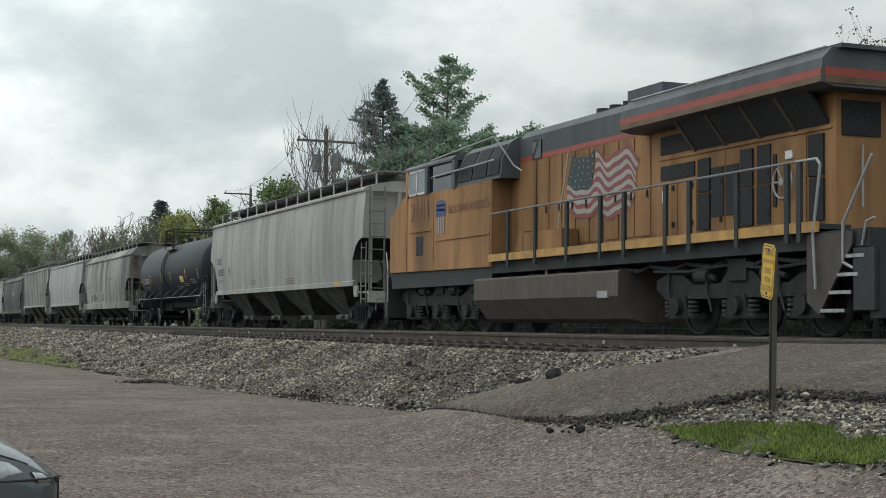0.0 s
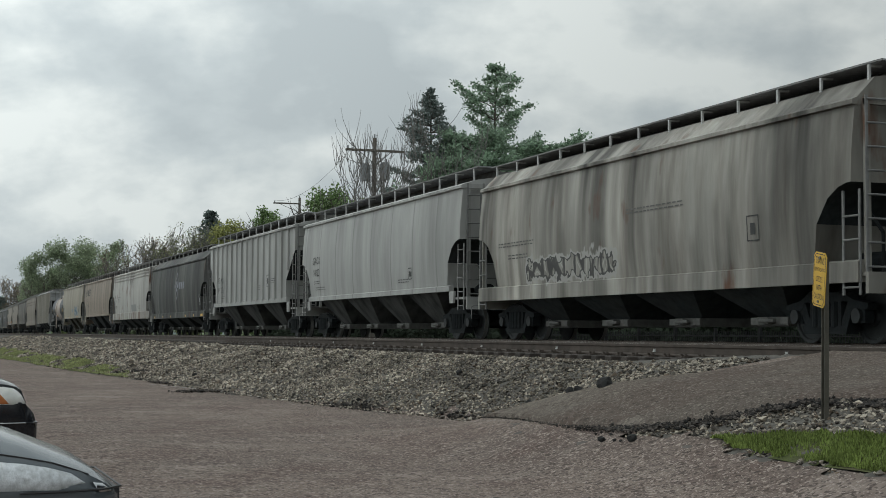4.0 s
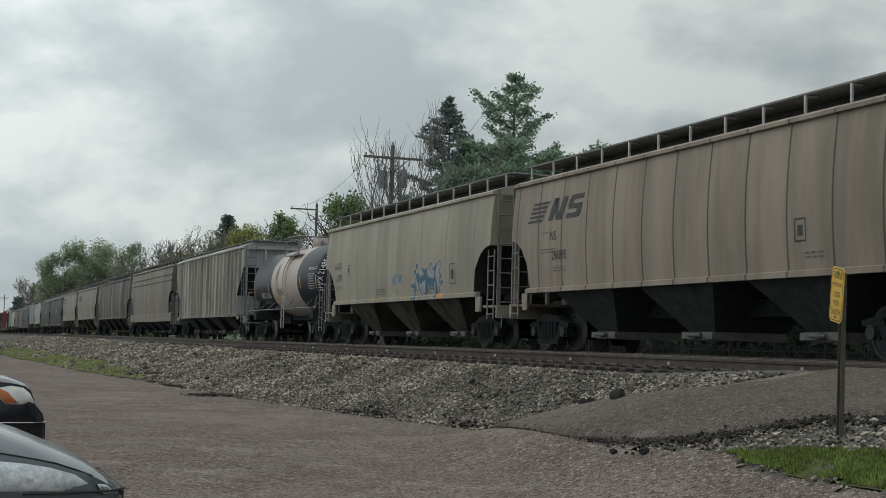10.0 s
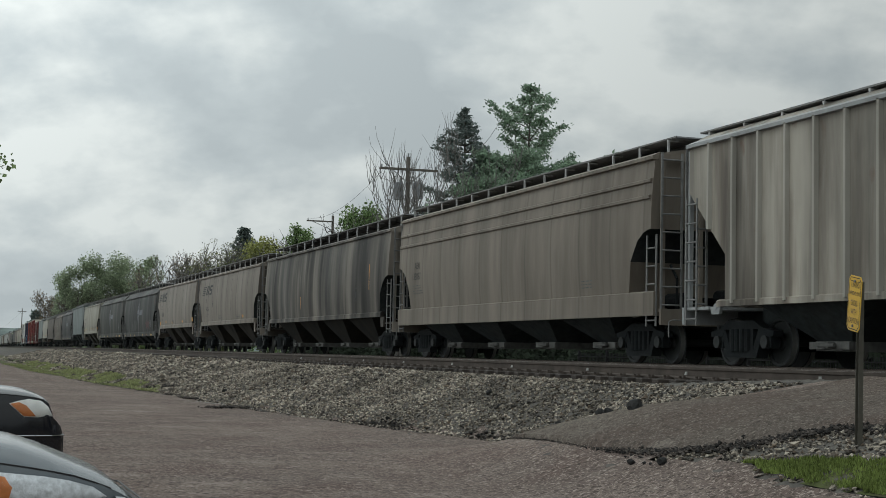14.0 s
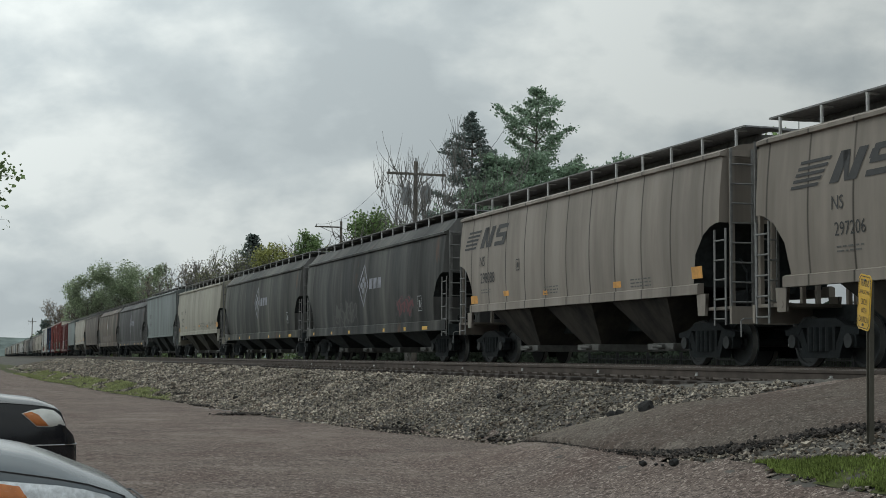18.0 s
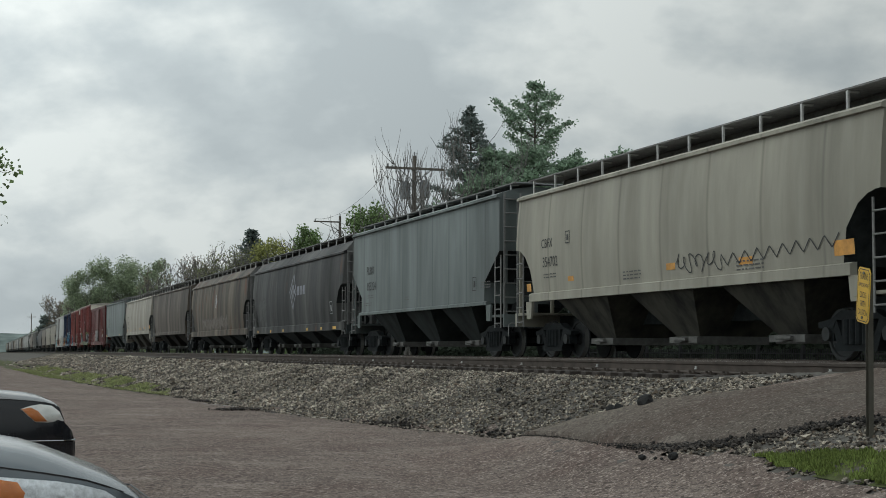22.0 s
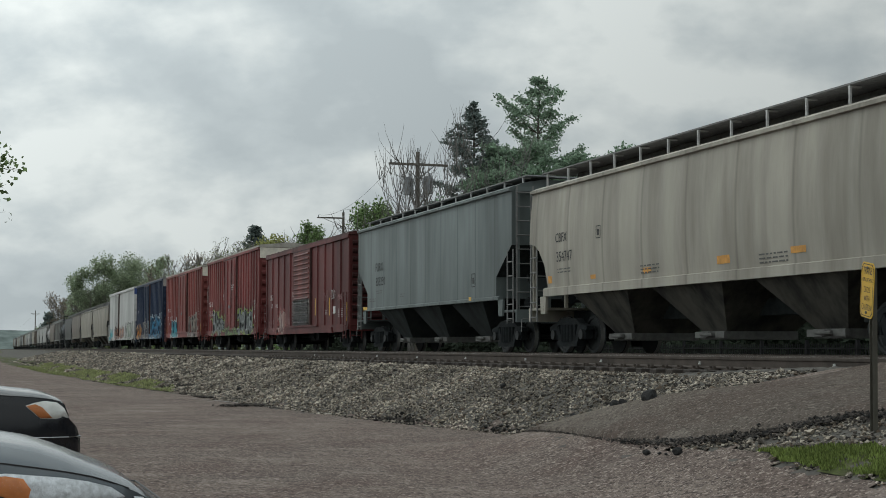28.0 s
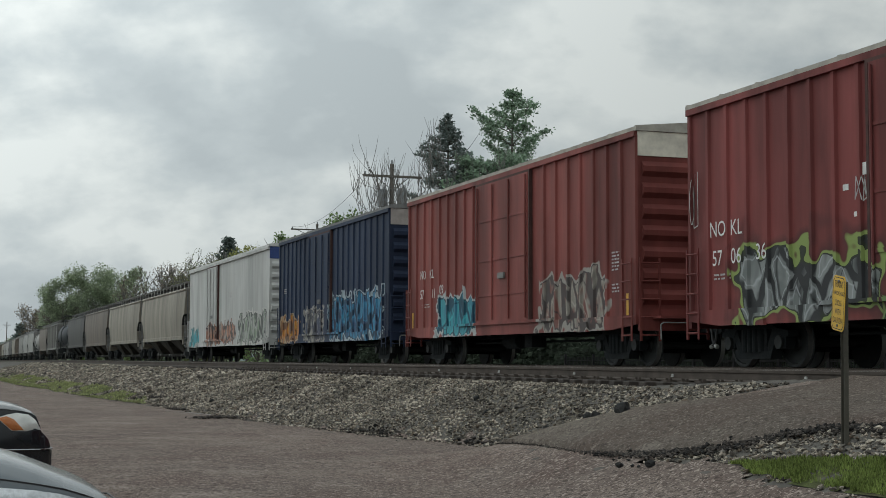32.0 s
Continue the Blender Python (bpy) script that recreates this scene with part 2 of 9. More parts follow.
def stones(name, tones, rough=0.95):
    """Broken stone: each piece takes its own tone."""
    m = mat(name, (1, 1, 1), rough, 0.0, 0.25, 14.0, bump=0.3, bump_scale=50, spec=0.15)
    t = m.node_tree
    p = t.nodes["Principled BSDF"]
    src = p.inputs["Base Color"].links[0].from_socket
    g = t.nodes.new("ShaderNodeNewGeometry")
    r = t.nodes.new("ShaderNodeValToRGB")
    r.color_ramp.interpolation = "CONSTANT"
    while len(r.color_ramp.elements) < len(tones):
        r.color_ramp.elements.new(0.5)
    for k, (el, c) in enumerate(zip(r.color_ramp.elements, tones)):
        el.position, el.color = k / len(tones), (*c, 1)
    t.links.new(g.outputs["Random Per Island"], r.inputs[0])
    n = t.nodes.new("ShaderNodeMix")
    n.data_type, n.blend_type = "RGBA", "MULTIPLY"
    n.inputs["Factor"].default_value = 1.0
    t.links.new(src, n.inputs["A"])
    t.links.new(r.outputs[0], n.inputs["B"])
    # drifts of paler and of sootier stone along the bank
    co = t.nodes.new("ShaderNodeTexCoord")
    drift = t.nodes.new("ShaderNodeTexNoise")
    drift.inputs["Scale"].default_value, drift.inputs["Detail"].default_value = 0.9, 4.0
    t.links.new(co.outputs["Object"], drift.inputs["Vector"])
    lim = t.nodes.new("ShaderNodeMapRange")
    for k, v in (("From Min", 0.35), ("From Max", 0.65), ("To Min", 0.62), ("To Max", 1.3)):
        lim.inputs[k].default_value = v
    t.links.new(drift.outputs["Fac"], lim.inputs["Value"])
    grey = t.nodes.new("ShaderNodeVectorMath")
    grey.operation = "SCALE"
    t.links.new(n.outputs["Result"], grey.inputs[0])
    t.links.new(lim.outputs[0], grey.inputs["Scale"])
    t.links.new(grey.outputs[0], p.inputs["Base Color"])
    return m


ASPHALT = paving("worn_brownish_asphalt", (0.172, 0.136, 0.117), (0.222, 0.187, 0.165), (0.103, 0.082, 0.073))
RAMP = paving("grey_ramp_asphalt", (0.128, 0.108, 0.091), (0.162, 0.141, 0.121), (0.08, 0.066, 0.058), 50.0, 0.9, 0.4, 0.55)
DECK = mat("oily_crossing_asphalt", (0.04, 0.036, 0.034), 0.95, 0.0, 0.35, 20.0, spec=0.03)
BALLAST = mat("crushed_limestone_bed", (0.12, 0.112, 0.10), 0.95, 0.0, 0.5, 14.0, dirt=(0.045, 0.042, 0.04), dirt_amount=0.75, dirt_scale=7.0, bump=1.0, bump_scale=18.0, spec=0.1)
STONE = stones("crushed_limestone", ((0.294, 0.255, 0.208), (0.122, 0.109, 0.094), (0.387, 0.339, 0.275), (0.214, 0.188, 0.155), (0.051, 0.046, 0.041), (0.214, 0.187, 0.154), (0.132, 0.103, 0.078), (0.407, 0.365, 0.3), (0.153, 0.139, 0.122), (0.082, 0.072, 0.061)))
CRUMBS = stones("crumbled_asphalt", ((0.035, 0.032, 0.03), (0.06, 0.052, 0.046), (0.025, 0.024, 0.023), (0.09, 0.078, 0.07)))
GRASS_BED = mat("grassy_earth", (0.075, 0.088, 0.034), 0.95, 0.0, 0.4, 6.0, dirt=(0.075, 0.062, 0.045), dirt_amount=0.7, dirt_scale=2.0, bump=0.8, bump_scale=30, spec=0.1)
BLADE = leafy(mat("grass_blade", (0.17, 0.215, 0.062), 0.7, 0.0, 0.4, 2.0, island=0.5, spec=0.2))
VERGE_BLADE = leafy(mat("dull_verge_grass", (0.24, 0.26, 0.12), 0.7, 0.0, 0.4, 1.0, island=0.4, spec=0.2))
FIELD = mat("far_field_grass", (0.07, 0.08, 0.04), 0.95, 0.0, 0.35, 0.2, dirt=(0.13, 0.11, 0.07), dirt_amount=0.5, dirt_scale=0.05, spec=0.1)
COAL = mat("black_asphalt_lump", (0.014, 0.0135, 0.013), 0.9, 0.0, 0.4, 12.0, bump=0.6, bump_scale=30)

# ---- mesh helpers ----


def part(name, bm, material, parent=None, label="", m=None, smooth=False):
    me = bm if isinstance(bm, bpy.types.Mesh) else bpy.data.meshes.new(name)
    if not isinstance(bm, bpy.types.Mesh):
        bm.normal_update()
        bm.to_mesh(me)
        bm.free()
        for mm in material if isinstance(material, (list, tuple)) else [material]:
            me.materials.append(mm)
        if smooth:
            me.polygons.foreach_set("use_smooth", [True] * len(me.polygons))
            me.set_sharp_from_angle(angle=radians(38))
    ob = new(name, me)
    if parent:
        ob.parent = parent
    if m is not None:
        ob.matrix_basis = m
    if label:
        ob["label"] = label
    return ob


def faces(bm, pts, polys, mi=0):
    vs = [bm.verts.new(p) for p in pts]
    out = []
    for q in polys:
        f = bm.faces.new([vs[i] for i in q])
        f.material_index = mi
        out.append(f)
    return out


BOX_POLYS = ((0, 3, 2, 1), (4, 5, 6, 7), (0, 1, 5, 4), (1, 2, 6, 5), (2, 3, 7, 6), (3, 0, 4, 7))


def box(bm, x0, x1, y0, y1, z0, z1, mi=0):
    faces(bm, [(x0, y0, z0), (x1, y0, z0), (x1, y1, z0), (x0, y1, z0), (x0, y0, z1), (x1, y0, z1), (x1, y1, z1), (x0, y1, z1)], BOX_POLYS, mi)


def prism(bm, poly, y0, y1, mi=0):
    """A flat outline in x and z, given counter-clockwise as seen from -y, pulled from y0 to y1."""
    n = len(poly)
    pts = [(x, y0, z) for x, z in poly] + [(x, y1, z) for x, z in poly]
    faces(bm, pts, [tuple(range(n)), tuple(range(2 * n - 1, n - 1, -1))] + [((i + 1) % n, i, n + i, n + (i + 1) % n) for i in range(n)], mi)


def tube(bm, a, b, r, n=6, mi=0, r2=None):
    a, b = Vector(a), Vector(b)
    d = (b - a).normalized()
    u = d.orthogonal().normalized()
    v = d.cross(u)
    r2 = r if r2 is None else r2
    ring = lambda c, rr: [c + (u * math.cos(2 * math.pi * i / n) + v * math.sin(2 * math.pi * i / n)) * rr for i in range(n)]
    faces(bm, ring(a, r) + ring(b, r2), [(i, (i + 1) % n, n + (i + 1) % n, n + i) for i in range(n)] + [tuple(range(n - 1, -1, -1)), tuple(range(n, 2 * n))], mi)


def pipe(bm, pts, r, n=6, mi=0):
    for a, b in zip(pts, pts[1:]):
        tube(bm, a, b, r, n, mi)


def loft(bm, rings, mi=0, caps=True, closed=True):
    """Skin over rings of the same number of points."""
    vs = [[bm.verts.new(p) for p in r] for r in rings]
    n = len(rings[0])
    for r0, r1 in zip(vs, vs[1:]):
        for i in range(n if closed else n - 1):
            bm.faces.new((r0[i], r0[(i + 1) % n], r1[(i + 1) % n], r1[i])).material_index = mi
    if caps:
        bm.faces.new(vs[0][::-1]).material_index = mi
        bm.faces.new(vs[-1]).material_index = mi


def fresh():
    return bmesh.new()


def thing(name, label, category, group="", m=None):
    e = new(name)
    e.empty_display_size = 0.3
    if m is not None:
        e.matrix_world = m
    return tagged(e, label, category, group)


def smooth_step(v, a, b):
    t = min(1.0, max(0.0, (v - a) / (b - a)))
    return t * t * (3 - 2 * t)

# ---- ground, tracks ----
RAIL_Z = 1.25          # top of both tracks' rails
NEAR_Y, TRAIN_Y = 11.35, 15.6   # centres of the empty track and of the train's track


def bend(x):
    """Far down the line both tracks ease into a slight turn and a slight fall: offset to +y, fall, heading."""
    d = -130.0 - x
    if d <= 0:
        return 0.0, 0.0, 0.0
    run, slope = (d * d / 140.0, d / 70.0) if d < 70 else (35.0 + d - 70.0, 1.0)
    return 0.02 * run, -0.0014 * run, -0.02 * slope


FAR_XS = (-900, -700, -500, -350, -260, -230, -200, -185, -170, -155, -140, -130, -90, -60, -40, -20, 0, 40, 120)
TOE = ((-400, 4.6), (-62, 5.6), (-45, 6.6), (-34.6, 6.95), (-27.6, 7.7), (-21.8, 8.6), (-16, 8.9), (400, 8.9))


def toe(x):
    for (x0, y0), (x1, y1) in zip(TOE, TOE[1:]):
        if x <= x1:
            return y0 + (y1 - y0) * (x - x0) / (x1 - x0)
    return TOE[-1][1]


def ground_z(x, y):
    """The lot is flat; the ballast bank rises from its toe to the ties, and the crossing's approach rises more gently."""
    y0 = toe(x)
    u = min(1.0, max(0.0, (y - y0) / (9.75 - y0)))
    left = 0.955 * u ** 0.85
    right = 0.7 * smooth_step(y, 5.2, 7.9) + max(0.0, min(1.0, (y - 7.0) / 3.0)) * 0.44
    w = smooth_step(x, -21.5, -15.0)
    return left * (1 - w) + right * w


def inside(x, y, poly):
    hit = False
    for (x0, y0), (x1, y1) in zip(poly, poly[1:] + poly[:1]):
        if (y0 > y) != (y1 > y) and x < (x1 - x0) * (y - y0) / (y1 - y0) + x0:
            hit = not hit
    return hit


RAMP_PLAN = [(-15.3, 10.25), (-14.9, 9.3), (-15.0, 8.7), (-15.3, 8.1), (-15.9, 7.7), (-16.9, 7.45), (-18.0, 7.2), (-16.0, 6.75), (-13.6, 6.75),
             (-12.8, 6.93), (-12.15, 7.18), (-11.8, 7.44), (-11.43, 7.74), (-10.7, 7.71), (-9.9, 7.76), (-4.0, 7.9), (-3.0, 10.25)]
ISLE_PLAN = [(-13.2, 6.74), (-12.5, 6.79), (-11.5, 6.7), (-10.35, 6.63), (-9.4, 6.6), (-8.5, 6.6), (-4.0, 6.6), (-4.0, 7.9), (-9.9, 7.76), (-10.7, 7.71),
             (-11.43, 7.74), (-11.8, 7.44), (-12.15, 7.18), (-12.8, 6.93)]
TURF_PLAN = [(-11.9, 6.75), (-11.0, 7.06), (-10.16, 7.15), (-9.6, 7.09), (-8.9, 7.02), (-7.0, 7.0), (-5.0, 6.9), (-5.0, 6.62), (-8.55, 6.66), (-9.24, 6.64), (-10.42, 6.66)]
VERGE_PLAN = [(-190, 4.0), (-120, 4.2), (-82, 4.6), (-68, 5.2), (-54, 5.7), (-46, 6.3), (-49, 6.75), (-58, 6.7), (-70, 6.5), (-110, 6.4), (-190, 6.0)]


def kind_at(x, y):
    j = 0.16 * noise.noise((x * 1.1, y * 1.3, 0)) + 0.09 * noise.noise((x * 4, y * 4, 3))
    if inside(x, y, RAMP_PLAN):
        return "ramp"
    if inside(x + j, y + j, TURF_PLAN):
        return "turf"
    if inside(x + j, y + j, ISLE_PLAN):
        return "ballast"
    if x < -44 and inside(x + 6 * j, y + 2 * j, VERGE_PLAN) and noise.noise((x * 0.35, y * 1.1, 7)) > -0.22:
        return "turf"
    if x > -15.5:
        return "ballast" if y > 10.2 else "lot"
    return "ballast" if y > toe(x) + 1.6 * j and y > 3.0 else "lot"


def bump_z(kind, x, y):
    if kind == "ballast":
        return 0.035 * noise.noise((x * 4, y * 4, 1)) + 0.03 * noise.noise((x * 9, y * 9, 2))
    if kind == "ramp":
        return 0.045 + 0.012 * noise.noise((x * 1.5, y * 1.5, 4))
    if kind == "turf":
        return 0.012 + 0.02 * noise.noise((x * 2, y * 2, 5))
    return 0.006 * noise.noise((x * 0.8, y * 0.8, 6))


def add_cell(grid, seen, k, xs, ys, i, j):
    vs, fs = grid
    quad = []
    for a, b in ((i, j), (i + 1, j), (i + 1, j + 1), (i, j + 1)):
        if (a, b) not in seen:
            seen[a, b] = len(vs)
            lay = kind_at(xs[a] + 0.01, ys[b] + 0.01) == "lot"
            vs.append((xs[a], ys[b], ground_z(xs[a], ys[b]) + (bump_z(k, xs[a], ys[b]) - (0.025 if k == "ballast" and lay else 0))))
        quad.append(seen[a, b])
    fs.append(quad)


def ground_patches():
    grids = {k: ([], []) for k in ("lot", "ballast", "ramp", "turf")}
    ys = [3.0 + 0.1 * i for i in range(75)]
    xs, x = [], 6.0
    while x > -190:
        xs.append(x)
        x -= 0.1 if x > -40 else (0.25 if x > -75 else 1.5)
    xs.reverse()
    seen = {k: {} for k in grids}
    for i in range(len(xs) - 1):
        for j in range(len(ys) - 1):
            xm, ym = (xs[i] + xs[i + 1]) / 2, (ys[j] + ys[j + 1]) / 2
            for k in {kind_at(xm, ym), "ballast"} if ym > toe(xm) - 0.6 or xm > -22 and ym > 6.2 or xm < -44 and ym > 3.6 else {kind_at(xm, ym)}:
                add_cell(grids[k], seen[k], k, xs, ys, i, j)
    for k, name, material, label in (("lot", "parking_lot", ASPHALT, "worn brown-grey asphalt parking lot with cracks"),
                                     ("ballast", "ballast_bank", BALLAST, "bank of grey crushed limestone under the tracks"),
                                     ("turf", "grass_patch", GRASS_BED, "patches of short spring grass beside the lot")):
        me = bpy.data.meshes.new(name)
        me.from_pydata(*[grids[k][0], [], grids[k][1]])
        me.materials.append(material)
        me.polygons.foreach_set("use_smooth", [True] * len(me.polygons))
        tagged(new(name, me), label, "ground", kind="structure")


ground_patches()


def spline(pts, n):
    """n places evenly along a smoothed polyline."""
    v = [Vector((*q, 0)) for q in pts]
    fine = []
    for k in range(len(v) - 1):
        p0, p1, p2, p3 = v[max(k - 1, 0)], v[k], v[k + 1], v[min(k + 2, len(v) - 1)]
        for s in range(12):
            t = s / 12
            fine.append(0.5 * ((2 * p1) + (p2 - p0) * t + (2 * p0 - 5 * p1 + 4 * p2 - p3) * t * t + (3 * p1 - p0 - 3 * p2 + p3) * t ** 3))
    fine.append(v[-1])
    run = [0.0]
    for p, q in zip(fine, fine[1:]):
        run.append(run[-1] + (q - p).length)
    return [fine[min(range(len(run)), key=lambda i: abs(run[i] - run[-1] * k / (n - 1)))] for k in range(n)]


def crossing_ramp():
    n, m = 90, 26
    upper = spline([(-18.2, 7.15), (-17.3, 7.32), (-16.2, 7.6), (-15.6, 7.95), (-15.2, 8.4), (-14.95, 8.9), (-14.9, 9.4), (-15.1, 9.95), (-15.2, 10.36)], n // 2) + [Vector((-15.2 + 12.2 * k / (n // 2), 10.38, 0)) for k in range(1, n // 2 + 1)]
    lower = spline([(-18.2, 7.1), (-16.6, 6.78), (-15.0, 6.68), (-13.6, 6.74), (-12.8, 6.90), (-12.15, 7.15), (-11.8, 7.4), (-11.3, 7.62), (-10.6, 7.68), (-9.9, 7.73), (-7.0, 7.8), (-3.0, 7.9)], len(upper))
    bm = fresh()
    rings = []
    for a, b in zip(upper, lower):
        row = []
        for k in range(m + 1):
            q = a.lerp(b, k / m)
            wob = 0.03 * noise.noise((q.x * 3, q.y * 3, 0)) if 0 < k < m else 0.0
            edge = -0.07 if k in (0, m) else (0.02 if k in (1, m - 1) else 0.05)
            row.append((q.x, q.y + (0.05 * noise.noise((q.x * 4, 0, 9)) if k >= m - 1 else 0), ground_z(q.x, q.y) + edge + 0.4 * wob + (0.03 if q.y > 9.9 else 0) * smooth_step(q.y, 9.9, 10.3)))
        rings.append(row)
    loft(bm, rings, caps=False, closed=False)
    bmesh.ops.recalc_face_normals(bm, faces=bm.faces)
    if sum(f.normal.z for f in bm.faces) < 0:
        bmesh.ops.reverse_faces(bm, faces=bm.faces)
    tagged(part("crossing_ramp", bm, RAMP, smooth=True), "grey asphalt ramp rising to the level crossing", "ground", kind="structure")


crossing_ramp()


def crossing_deck():
    """Asphalt between and beyond the rails where the road crosses."""
    for i, (y0, y1) in enumerate(((NEAR_Y - 0.66, NEAR_Y + 0.66), (NEAR_Y + 0.84, TRAIN_Y - 0.84), (TRAIN_Y - 0.66, TRAIN_Y + 0.66), (TRAIN_Y + 0.84, 20.0))):
        bm = fresh()
        box(bm, -15.1, -3.0, y0, y1, 0.9, RAIL_Z - 0.03)
        tagged(part("crossing_deck", bm, DECK), "asphalt deck of the level crossing between the rails", "ground", kind="structure")


crossing_deck()


def flat_sheet(name, x0, x1, y0, y1, z, material, label, nx=1, ny=1):
    bm = fresh()
    bmesh.ops.create_grid(bm, x_segments=nx, y_segments=ny, size=0.5)
    for v in bm.verts:
        v.co = ((x0 + x1) / 2 + v.co.x * (x1 - x0), (y0 + y1) / 2 + v.co.y * (y1 - y0), z)
    return tagged(part(name, bm, material), label, "ground", kind="structure")


flat_sheet("lot_apron", -190, 40, -40, 3.0, 0.0, ASPHALT, "worn brown-grey asphalt lot where the cars park")
flat_sheet("ground", -3000, 3000, -3000, 3000, -0.06, FIELD, "flat grassland reaching the horizon")


def track_bed():
    bm = fresh()
    prof = [(9.7, 0.88), (9.95, 0.955), (10.1, 0.975), (13.0, 0.99), (17.6, 0.99), (18.2, 0.9), (20.6, 0.0)]
    loft(bm, [[(x, y + bend(x)[0], z + (bend(x)[1] if z > 0 else 0)) for y, z in prof] for x in FAR_XS], caps=False, closed=False)
    bmesh.ops.reverse_faces(bm, faces=bm.faces)
    tagged(part("track_bed", bm, BALLAST), "level bed of crushed stone between the two tracks", "ground", kind="structure")


track_bed()


def far_bank():
    """The bank goes on beside the far track."""
    bm = fresh()
    loft(bm, [[(x, y + bend(x)[0], z + (bend(x)[1] if z > 0 else 0)) for y, z in ((5.2, -0.10), (7.0, 0.25), (9.72, 0.885))] for x in FAR_XS if x <= -185], caps=False, closed=False)
    bmesh.ops.reverse_faces(bm, faces=bm.faces)
    tagged(part("far_bank", bm, BALLAST), "bank of crushed stone beside the far track", "ground", kind="structure")


far_bank()

RAIL_PROFILE = [(-0.07, 0), (0.07, 0), (0.07, 0.012), (0.024, 0.03), (0.022, 0.115), (0.036, 0.13), (0.036, 0.165), (0.028, 0.172), (-0.028, 0.172), (-0.036, 0.165),
                (-0.036, 0.13), (-0.022, 0.115), (-0.024, 0.03), (-0.07, 0.012)]


def track(y_mid, name, label):
    t = tagged(new(name), label, "railway track", kind="structure")
    for side in (-1, 1):
        bm = fresh()
        loft(bm, [[(x, y_mid + side * 0.755 + a + bend(x)[0], RAIL_Z - 0.172 + b + bend(x)[1]) for a, b in RAIL_PROFILE] for x in FAR_XS])
        bmesh.ops.recalc_face_normals(bm, faces=bm.faces)
        for f in bm.faces:
            f.material_index = 1 if f.normal.z > 0.9 and f.calc_center_median().z > RAIL_Z - 0.006 + bend(f.calc_center_median().x)[1] else 0
        part("rail", bm, [RAIL_SIDE, RAIL_TOP], t)
    return t


near_track = track(NEAR_Y, "near_track", "empty railway track with rusty rails on timber ties")
train_track = track(TRAIN_Y, "train_track", "railway track carrying the freight train")

# ---- the train ----
SPEED = 15.443
GROUP = "cars of the freight train"


PAINT_COLOURS = {}


def car_paint(name, color, grime=(0.06, 0.055, 0.05), amount=0.5, rough=0.55, streak=1.3, vary=0.10, tags=(), rust=0.0, panels=0.0, wash=0.11):
    """Weathered paint in the car's own metres. tags: sprayed areas (x0, x1, z0, z1, colours, size, seed). panels: sheet width between welds."""
    if name in MATS:
        return MATS[name]
    color, grime = tuple(v * 0.77 for v in color), tuple(v * 0.75 for v in grime)
    PAINT_COLOURS[name] = color
    m = mat(name, color, rough, 0.0, vary, 1.6, (1, 1, 0.3), grime, amount, streak, (1.0, 1.0, 0.11), 0.06, 7.0, spec=0.12)
    t = m.node_tree
    p = t.nodes["Principled BSDF"]
    co = t.nodes.new("ShaderNodeTexCoord")
    sep = t.nodes.new("ShaderNodeSeparateXYZ")
    t.links.new(co.outputs["Object"], sep.inputs[0])

    def calc(op, a, b=0.0, clamp=False):
        n = t.nodes.new("ShaderNodeMath")
        n.operation, n.use_clamp = op, clamp
        for i, v in enumerate((a, b)):
            if isinstance(v, (int, float)):
                n.inputs[i].default_value = v
            else:
                t.links.new(v, n.inputs[i])
        return n.outputs[0]

    def cloud(sc, off, detail=3.0, stretch=(1, 1, 1), dist=0.0):
        mp = t.nodes.new("ShaderNodeMapping")
        mp.inputs["Scale"].default_value = [sc * s for s in stretch]
        mp.inputs["Location"].default_value = (off, off * 0.7, off * 1.3)
        t.links.new(co.outputs["Object"], mp.inputs["Vector"])
        n = t.nodes.new("ShaderNodeTexNoise")
        n.inputs["Scale"].default_value, n.inputs["Detail"].default_value, n.inputs["Distortion"].default_value = 1.0, detail, dist
        t.links.new(mp.outputs[0], n.inputs["Vector"])
        return n.outputs["Fac"]

    def over(fac, b):
        n = t.nodes.new("ShaderNodeMix")
        n.data_type = "RGBA"
        old = p.inputs["Base Color"].links[0].from_socket
        t.links.new(fac, n.inputs["Factor"])
        t.links.new(old, n.inputs["A"])
        if isinstance(b, tuple):
            n.inputs["B"].default_value = (*b, 1)
        else:
            t.links.new(b, n.inputs["B"])
        t.links.new(n.outputs["Result"], p.inputs["Base Color"])

    # rain wash: narrow light and dark runs down the side
    runs = calc("MULTIPLY", calc("SUBTRACT", cloud(1.8, 17.0, 7.0, (1.0, 0.3, 0.06), 0.3), 0.5), 8.0)
    broad = calc("MULTIPLY", calc("SUBTRACT", cloud(0.55, 31.0, 4.0, (1.0, 0.3, 0.12)), 0.5), 4.0)
    here = calc("MULTIPLY", calc("SUBTRACT", cloud(0.5, 47.0, 3.0, (1.0, 0.3, 0.8)), 0.36), 3.6, True)
    tone_up = calc("ADD", 1.0, calc("MULTIPLY", calc("ADD", calc("MULTIPLY", runs, here), calc("MULTIPLY", broad, 2.2)), wash))
    shade = t.nodes.new("ShaderNodeCombineXYZ")
    for i in range(3):
        t.links.new(calc("MAXIMUM", tone_up, 0.25), shade.inputs[i])
    n = t.nodes.new("ShaderNodeMix")
    n.data_type, n.blend_type = "RGBA", "MULTIPLY"
    n.inputs["Factor"].default_value = 1.0
    t.links.new(p.inputs["Base Color"].links[0].from_socket, n.inputs["A"])
    t.links.new(shade.outputs[0], n.inputs["B"])
    t.links.new(n.outputs["Result"], p.inputs["Base Color"])
